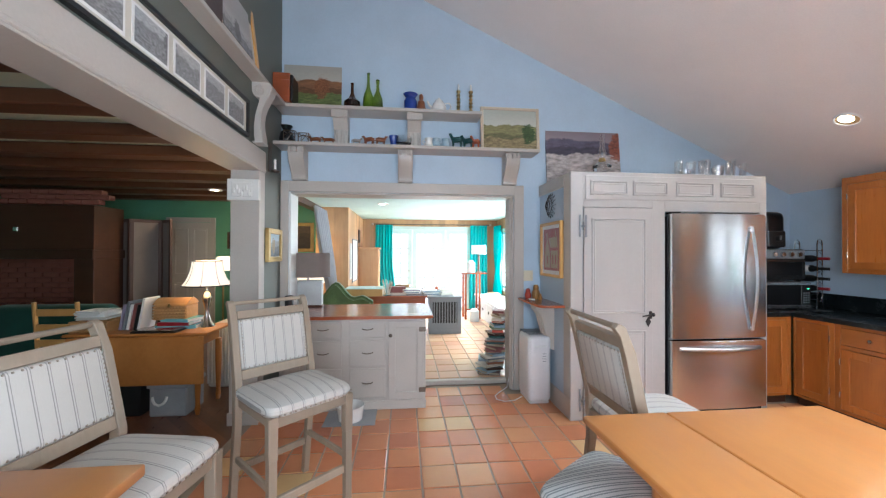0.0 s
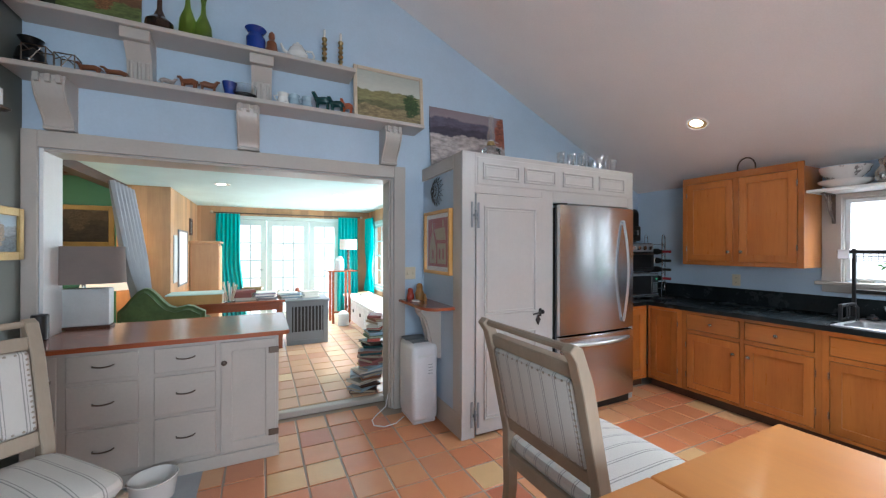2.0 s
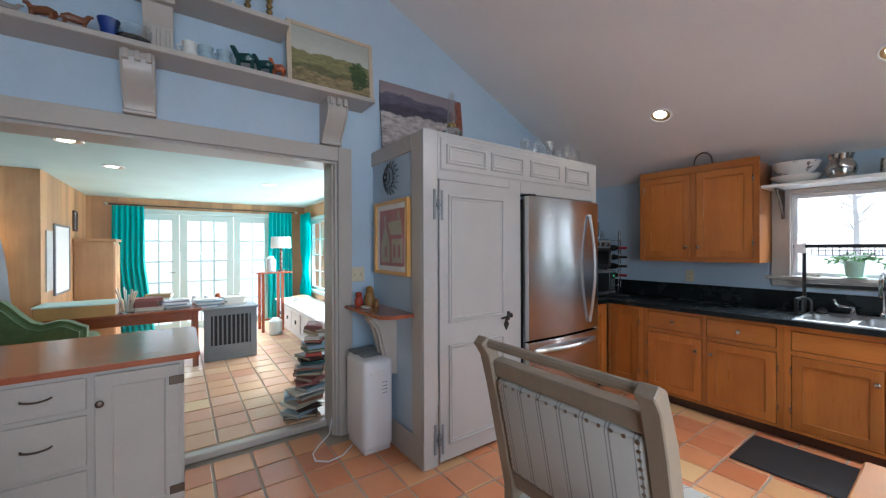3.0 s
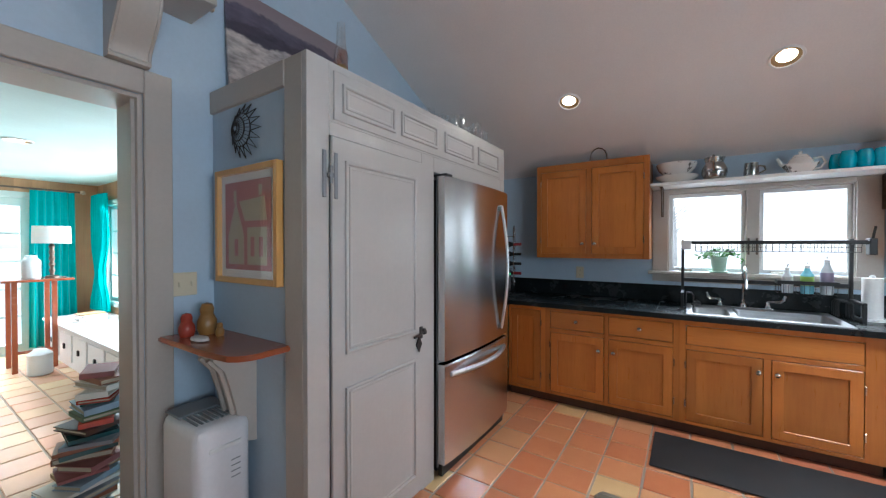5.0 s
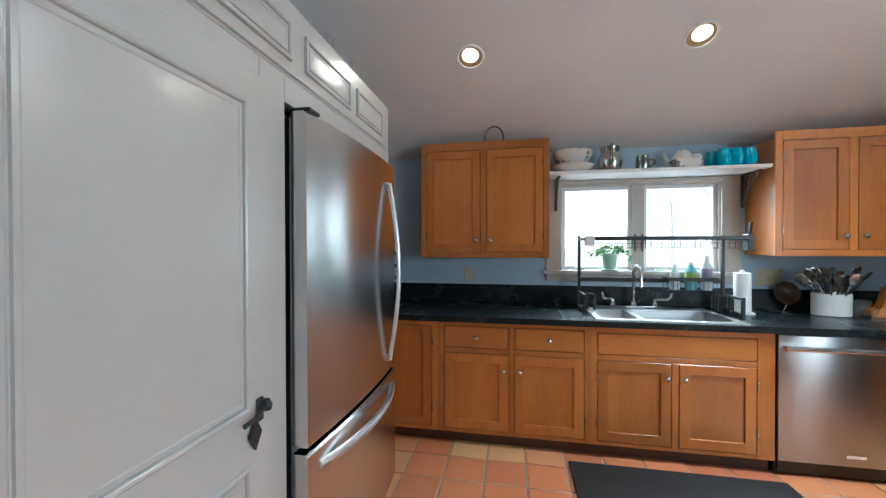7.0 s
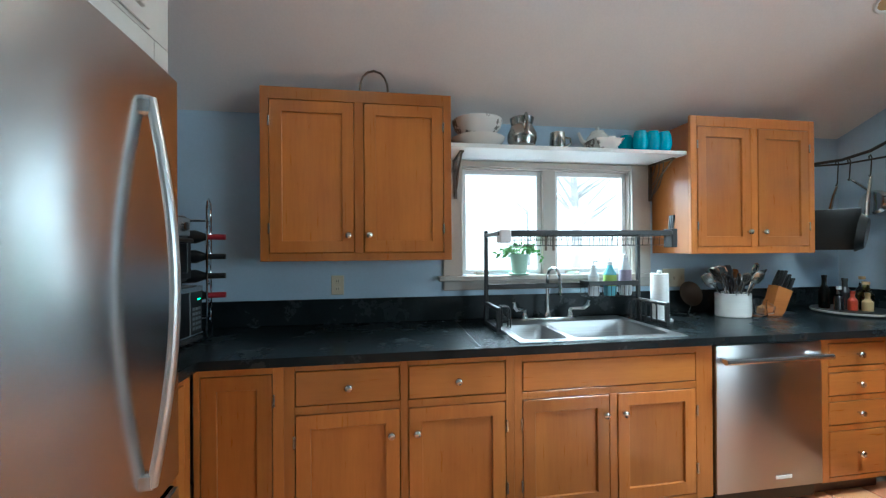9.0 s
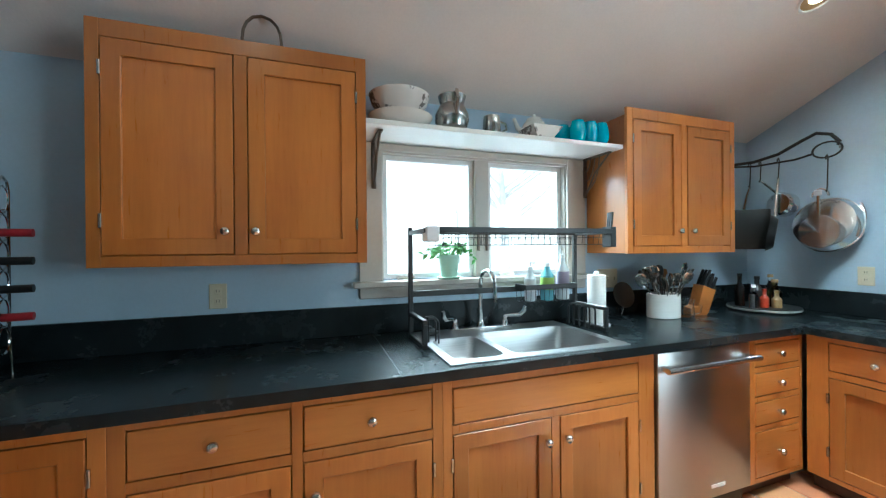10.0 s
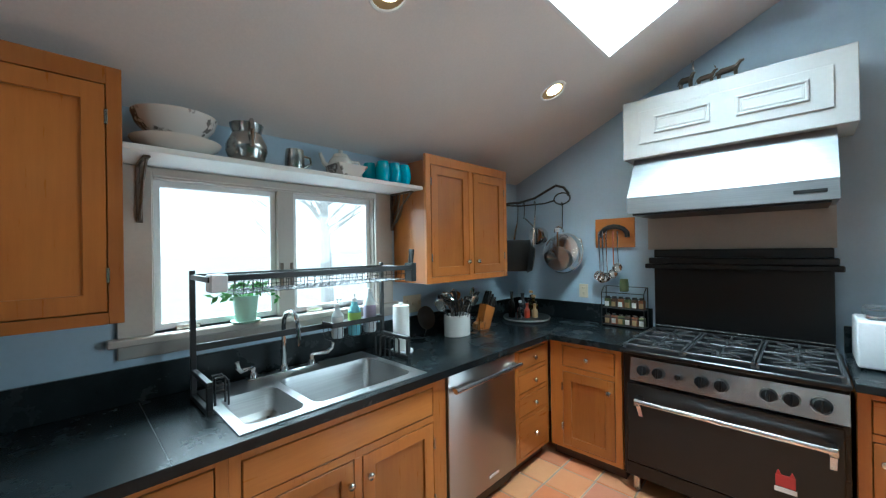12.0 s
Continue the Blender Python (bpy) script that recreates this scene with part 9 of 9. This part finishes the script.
for r in range(5):
    part("weave", tube(bmesh.new(), [(-2.24 + 0.3 * k / 20, 3.998 + 0.003 * (-1) ** (k + r), 0.855 + r * 0.027) for k in range(21)], 0.009, 5), M["wicker"], t)
part("clasp", boxes((-2.10, -2.08, 3.985, 3.998, 0.965, 1.0), bev=0.002), M["brass"], t)
stack(-2.02, 4.08, 0.7605, 3, 0.34, 0.24, 0.027, "books on the desk", "book", mats=["foilred", "aquasoap", "foilred"])
t = thing("laptop", (-2.15, 3.87, 0.76), "closed silver laptop with a black edge", "laptop")
part("base", boxes((-2.30, -1.92, 3.79, 3.98, 0.7605, 0.775), bev=0.004), M["satinblack"], t)
part("lid", boxes((-2.29, -1.93, 3.795, 3.975, 0.7755, 0.785), bev=0.004), M["steelx"], t)
for k, (m, h) in enumerate((("paper", 0.30), ("satinblack", 0.24), ("redbox", 0.25), ("paper", 0.24), ("greycage", 0.27), ("mauve", 0.24))):
    b_ = local_thing("binder", "upright binder leaning on the table", "binder", "binders")
    part("cover", boxes((-0.012, 0.012, -0.11, 0.11, 0, h), bev=0.003), M[m], b_)
    b_.matrix_world = pose(-2.33 - k * 0.032, 4.05, 0.764, 0, 10, 0)
t = thing("paper_basket", (-2.68, 4.0, 0.76), "woven tray basket heaped with papers", "basket")
bm = boxes((-2.86, -2.54, 3.86, 4.2, 0.7605, 0.775), (-2.86, -2.54, 3.86, 3.875, 0.775, 0.86), (-2.86, -2.54, 4.185, 4.2, 0.775, 0.86), (-2.86, -2.845, 3.875, 4.185, 0.775, 0.86), (-2.555, -2.54, 3.875, 4.185, 0.775, 0.86), bev=0.003)
part("tray", bm, M["wicker"], t)
for r in range(4):
    part("weave", tube(bmesh.new(), [(-2.86 + 0.32 * k / 24, 3.857 + 0.003 * (-1) ** (k + r), 0.775 + r * 0.022) for k in range(25)], 0.008, 5), M["wicker"], t)
stack(-2.72, 4.03, 0.862, 7, 0.28, 0.24, 0.013, "papers on the desk", "folder", mats=["paper", "paper", "lime", "mat", "bluebook"])
t = thing("storage_bin", (-1.98, 3.95, 0), "pale grey fabric bin with a rope handle", "bin")
part("body", boxes((-2.14, -1.82, 3.80, 4.1, 0.0, 0.26), bev=0.012), M["greyfelt"], t)
part("lid", boxes((-2.155, -1.805, 3.785, 4.115, 0.261, 0.30), bev=0.008), M["greyfelt"], t)
part("rope_handle", tube(bmesh.new(), [(-2.04 + 0.06 * math.cos(a), 3.785 - 0.012 * math.sin(a), 0.19 - 0.075 * math.sin(a)) for a in (0.0, 0.4, 0.9, 1.57, 2.2, 2.74, 3.14)][::-1], 0.012, 8), M["ceramic"], t)
solo("storage_tub", boxes((-2.62, -2.22, 3.82, 4.15, 0.0, 0.33), bev=0.02, seg=2), M["satinblack"], "black plastic tub under the table", "bin")
t = thing("fabric_stool", (-1.75, 4.75, 0), "cream pleated slipcovered seat behind the desk", "seat")
part("skirt", boxes((-2.0, -1.5, 4.5, 5.0, 0.001, 0.70), bev=0.05, seg=3), M["mat"], t)
for k in range(14):
    part("pleat", boxes((-1.99 + k * 0.035, -1.97 + k * 0.035, 4.485, 4.505, 0.06, 0.66), bev=0.006), M["mat"], t)
t = thing("ladderback_chair", (-3.0, 4.2, 0), "pale wooden ladderback chair", "chair")
for x in (-3.22, -2.86):
    part("back_post", tube(bmesh.new(), [(x, 4.0, 0), (x, 4.0, 0.5), (x, 3.95, 1.03)], 0.018, 8), M["oakframe"], t)
    part("leg", tube(bmesh.new(), [(x, 4.4, 0), (x, 4.4, 0.45)], 0.018, 8), M["oakframe"], t)
for z in (0.62, 0.76, 0.90):
    part("slat", boxes((-3.21, -2.87, 3.955, 3.972, z, z + 0.065), bev=0.004), M["oakframe"], t)
part("seat", boxes((-3.24, -2.84, 3.98, 4.42, 0.44, 0.47), bev=0.012), M["wicker"], t)
t = thing("green_sofa", (-3.4, 5.0, 0), "dark green sofa with a sloped back", "sofa")
part("back", boxes((-4.2, -3.02, 4.55, 4.75, 0.25, 0.92), bev=0.08, seg=4), M["darkgreen"], t)
part("seat", boxes((-4.2, -3.02, 4.75, 5.4, 0.2, 0.5), bev=0.06, seg=3), M["darkgreen"], t)
for x in (-4.1, -3.12):
    for y in (4.65, 5.3):
        part("foot", boxes((x - 0.03, x + 0.03, y - 0.03, y + 0.03, 0, 0.22)), M["darkwoodz"], t)
for k, (x0, x1, y0, y1) in enumerate(((-3.95, -3.62, 5.95, 5.72), (-3.62, -3.34, 5.72, 5.95), (-3.34, -3.12, 5.95, 5.78))):
    t = local_thing("screen_panel", "dark-framed folding screen leaf with brown cloth", "folding screen", "folding screen leaves")
    L = math.hypot(x1 - x0, y1 - y0)
    ft = lambda u, v, w: (u, -w, v)
    part("rim", framed(bmesh.new(), ft, 0, L, 0.01, 1.95, -0.014, 0.045, 0.028), M["darkwoodz"], t)
    part("cloth", bm_f(ft, (0.04, L - 0.04, 0.05, 1.91, -0.006, 0.004)), M["taupe"], t)
    t.matrix_world = pose(x0, y0, 0, 0, 0, math.degrees(math.atan2(y1 - y0, x1 - x0)))
FW = gable_side(7.2)
t = solo("door_far", bm_f(FW, (-4.02, -3.94, 0, 2.1, 0, 0.03), (-3.28, -3.20, 0, 2.1, 0, 0.03), (-3.94, -3.28, 2.02, 2.1, 0, 0.03), bev=0.003), M["trim"], "greige panelled door in the green wall, closed", "door", kind="structure")
lf = part("leaf", bm_f(FW, (-3.935, -3.285, 0.01, 2.015, -0.01, 0.012), bev=0.003), M["trim"], t)
for u0, u1, v0, v1 in ((-3.88, -3.65, 1.1, 1.9), (-3.57, -3.34, 1.1, 1.9), (-3.88, -3.65, 0.15, 0.95), (-3.57, -3.34, 0.15, 0.95)):
    part("panel", raised_panel(bmesh.new(), FW, u0, u1, v0, v1, 0.0125), M["trim"], lf)
knob(lf, FW, -3.34, 1.0, 0.012, M["bronze"], 0.025)
t = thing("table_lamp", (-2.75, 6.5, 0.0), "lit floor lamp with a cream shade", "lamp", )
part("pole", lathe(bmesh.new(), -2.75, 6.5, 0, [(0.12, 0), (0.11, 0.02), (0.015, 0.03), (0.015, 1.2), (0, 1.2)], 16), M["brass"], t)
part("shade", lathe(bmesh.new(), -2.75, 6.5, 1.2, [(0.17, 0), (0.09, 0.22), (0.086, 0.22), (0.166, 0)], 24), M["shadeglow"], t, "glowing cream shade")
point_lamp("floor_lamp_light", (-2.75, 6.5, 1.3), 3.5, (1.0, 0.72, 0.4), 0.05)
t = thing("table_lamp", (-1.42, 6.62, 0.0), "lit floor lamp with a wide parchment shade", "lamp")
part("pole", lathe(bmesh.new(), -1.42, 6.62, 0, [(0.12, 0), (0.11, 0.02), (0.015, 0.03), (0.015, 1.0), (0, 1.0)], 16), M["brass"], t)
part("shade", lathe(bmesh.new(), -1.42, 6.62, 0.98, [(0.24, 0), (0.17, 0.30), (0.166, 0.30), (0.236, 0)], 24), M["shadeglow"], t, "glowing parchment shade")
point_lamp("floor_lamp_light", (-1.42, 6.62, 1.15), 2.5, (1.0, 0.7, 0.38), 0.05)
framed_picture("framed_painting", FW, -3.0, -2.78, 1.55, 1.85, 0.001, 0.03, M["darkwoodz"], ART["dark"], "small dark-framed painting on the green wall")
framed_picture("framed_painting", FW, -2.25, -1.50, 1.50, 2.03, 0.001, 0.06, M["gold"], ART["dark"], "gilt-framed dark landscape on the green wall")
# fireplace with its panelled breast
t = thing("fireplace", (-5.0, 5.6, 0), "old brick hearth under dark wood panelling", "fireplace")
FP = gable_side(5.3)
part("panelling", bm_f(FP, (-6.9, -3.75, 1.52, 2.08, -0.5, 0.0), bev=0.004), M["darkwoodz"], t, "dark stained panelling")
part("mantel_beam", bm_f(FP, (-6.9, -3.72, 1.40, 1.52, -0.5, 0.05), bev=0.008), M["darkwoodz"], t)
part("jamb", bm_f(FP, (-3.98, -3.75, 0, 1.40, -0.5, 0.0), bev=0.004), M["darkwoodz"], t)
part("hearth_back", bm_f(FP, (-6.9, -3.98, 0, 1.40, -0.62, -0.5)), M["brick"], t)
part("hearth_slab", bm_f(FP, (-6.9, -3.6, 0.001, 0.03, -0.5, 0.4), bev=0.004), M["slate"], t)
part("stove", bm_f(FP, (-5.6, -4.6, 0.03, 0.75, -0.45, -0.05), bev=0.03), M["iron"], t, "black iron stove in the hearth")
part("latch", bm_f(FP, (-4.66, -4.60, 1.74, 1.80, 0.0, 0.02), bev=0.005), M["nickel"], t)
me_b = finish("brick", boxes((-0.098, 0.098, -0.05, 0.05, 0, 0.056), bev=0.004), M["brick"])
for r in range(3):
    for k in range(6):
        b_ = new("brick", me_b)
        b_.parent = t
        b_.matrix_local = pose(-4.78 + k * 0.205 + (r % 2) * 0.1 + 5.0, 5.30 - 5.6 + r * 0.02, 2.085 + r * 0.064, 0, 0, 0)
# hearth bricks
for r in range(14):
    for k in range(8):
        b_ = new("brick", me_b)
        b_.parent = t
        b_.matrix_local = pose(-5.55 + k * 0.21 + (r % 2) * 0.1 + 5.0, 5.82 - 5.6 - 0.03, 0.40 + r * 0.068, 0, 0, 0)
can_light(-2.5, 5.7, "spot lamps in the front room", 2.368, 0.0)
area_lamp("front_room_spot_light", (-2.5, 5.7, 2.345), (-2.5, 5.7, 0), 0.1, 0.1, 3.0, (1.0, 0.75, 0.45))
# ---- terracotta floor tiles ----


def tile_mesh(w, d, seed):
    rng = random.Random(seed)
    bm = bmesh.new()
    hw, hd = w / 2, d / 2
    base = [(-hw, -hd), (hw, -hd), (hw, hd), (-hw, hd)]
    j = [(x + rng.uniform(-0.0025, 0.0025), y + rng.uniform(-0.0025, 0.0025)) for x, y in base]
    lo = [bm.verts.new((x, y, -0.008)) for x, y in j]
    md = [bm.verts.new((x, y, -0.003)) for x, y in j]
    hi = [bm.verts.new((x * 0.965, y * 0.965, 0.0 + rng.uniform(-0.0008, 0.0008))) for x, y in j]
    for a, b in ((lo, md), (md, hi)):
        for i in range(4):
            bm.faces.new((a[i], a[(i + 1) % 4], b[(i + 1) % 4], b[i]))
    bm.faces.new(hi)
    return bm


PITCH, PITCHY, TX, TY = 0.240, 0.2505, 0.510, 3.553
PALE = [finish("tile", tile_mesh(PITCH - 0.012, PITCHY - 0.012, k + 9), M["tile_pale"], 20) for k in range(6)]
TILES = [finish("tile", tile_mesh(PITCH - 0.012, PITCHY - 0.012, k), M["tile"], 20) for k in range(6)]


def lay(parent, z, x0, x1, y0, y1, near, skip, tx, ty, kinds, material):
    """Whole tiles as pieces of their own where near() holds, the rest joined."""
    rest, count = bmesh.new(), 0
    rng = random.Random(7)
    i0, i1 = math.floor((x0 - tx) / PITCH), math.ceil((x1 - tx) / PITCH)
    j0, j1 = math.floor((y0 - ty) / PITCHY), math.ceil((y1 - ty) / PITCHY)
    off = ORIGIN[parent.name]
    for i in range(i0, i1):
        for j in range(j0, j1):
            cx, cy = tx + (i + 0.5) * PITCH, ty + (j + 0.5) * PITCHY
            k = rng.randrange(6)
            turn, dz = rng.randrange(2) * 180, rng.uniform(-0.001, 0.001)
            if cx < x0 or cx > x1 or cy < y0 or cy > y1 or skip(cx, cy):
                continue
            m = pose(cx - off.x, cy - off.y, z + dz - off.z, 0, 0, turn)
            if near(cx, cy) and count < 300:
                ob = new("tile", kinds[k])
                ob.parent = parent
                ob.matrix_local = m
                count += 1
            else:
                rest_n = len(rest.verts)
                rest.from_mesh(kinds[k])
                rest.verts.ensure_lookup_table()
                bmesh.ops.transform(rest, matrix=m, verts=rest.verts[rest_n:])
    me = bpy.data.meshes.new("tiles_further_off")
    rest.to_mesh(me)
    rest.free()
    me.materials.append(material)
    ob = new("tiles_further_off", me)
    ob.parent = parent
    tagged(ob, kind="stuff")


lay(floor_base, 0.0, LX - 0.1, 4.1, SY, GY + 0.17, lambda x, y: y > 1.0 and -0.9 < x < 4.1, lambda x, y: (x > 1.75 and y > 3.6) or (y > GY - 0.03 and not OL < x < OR), TX, TY, TILES, M["tile"])
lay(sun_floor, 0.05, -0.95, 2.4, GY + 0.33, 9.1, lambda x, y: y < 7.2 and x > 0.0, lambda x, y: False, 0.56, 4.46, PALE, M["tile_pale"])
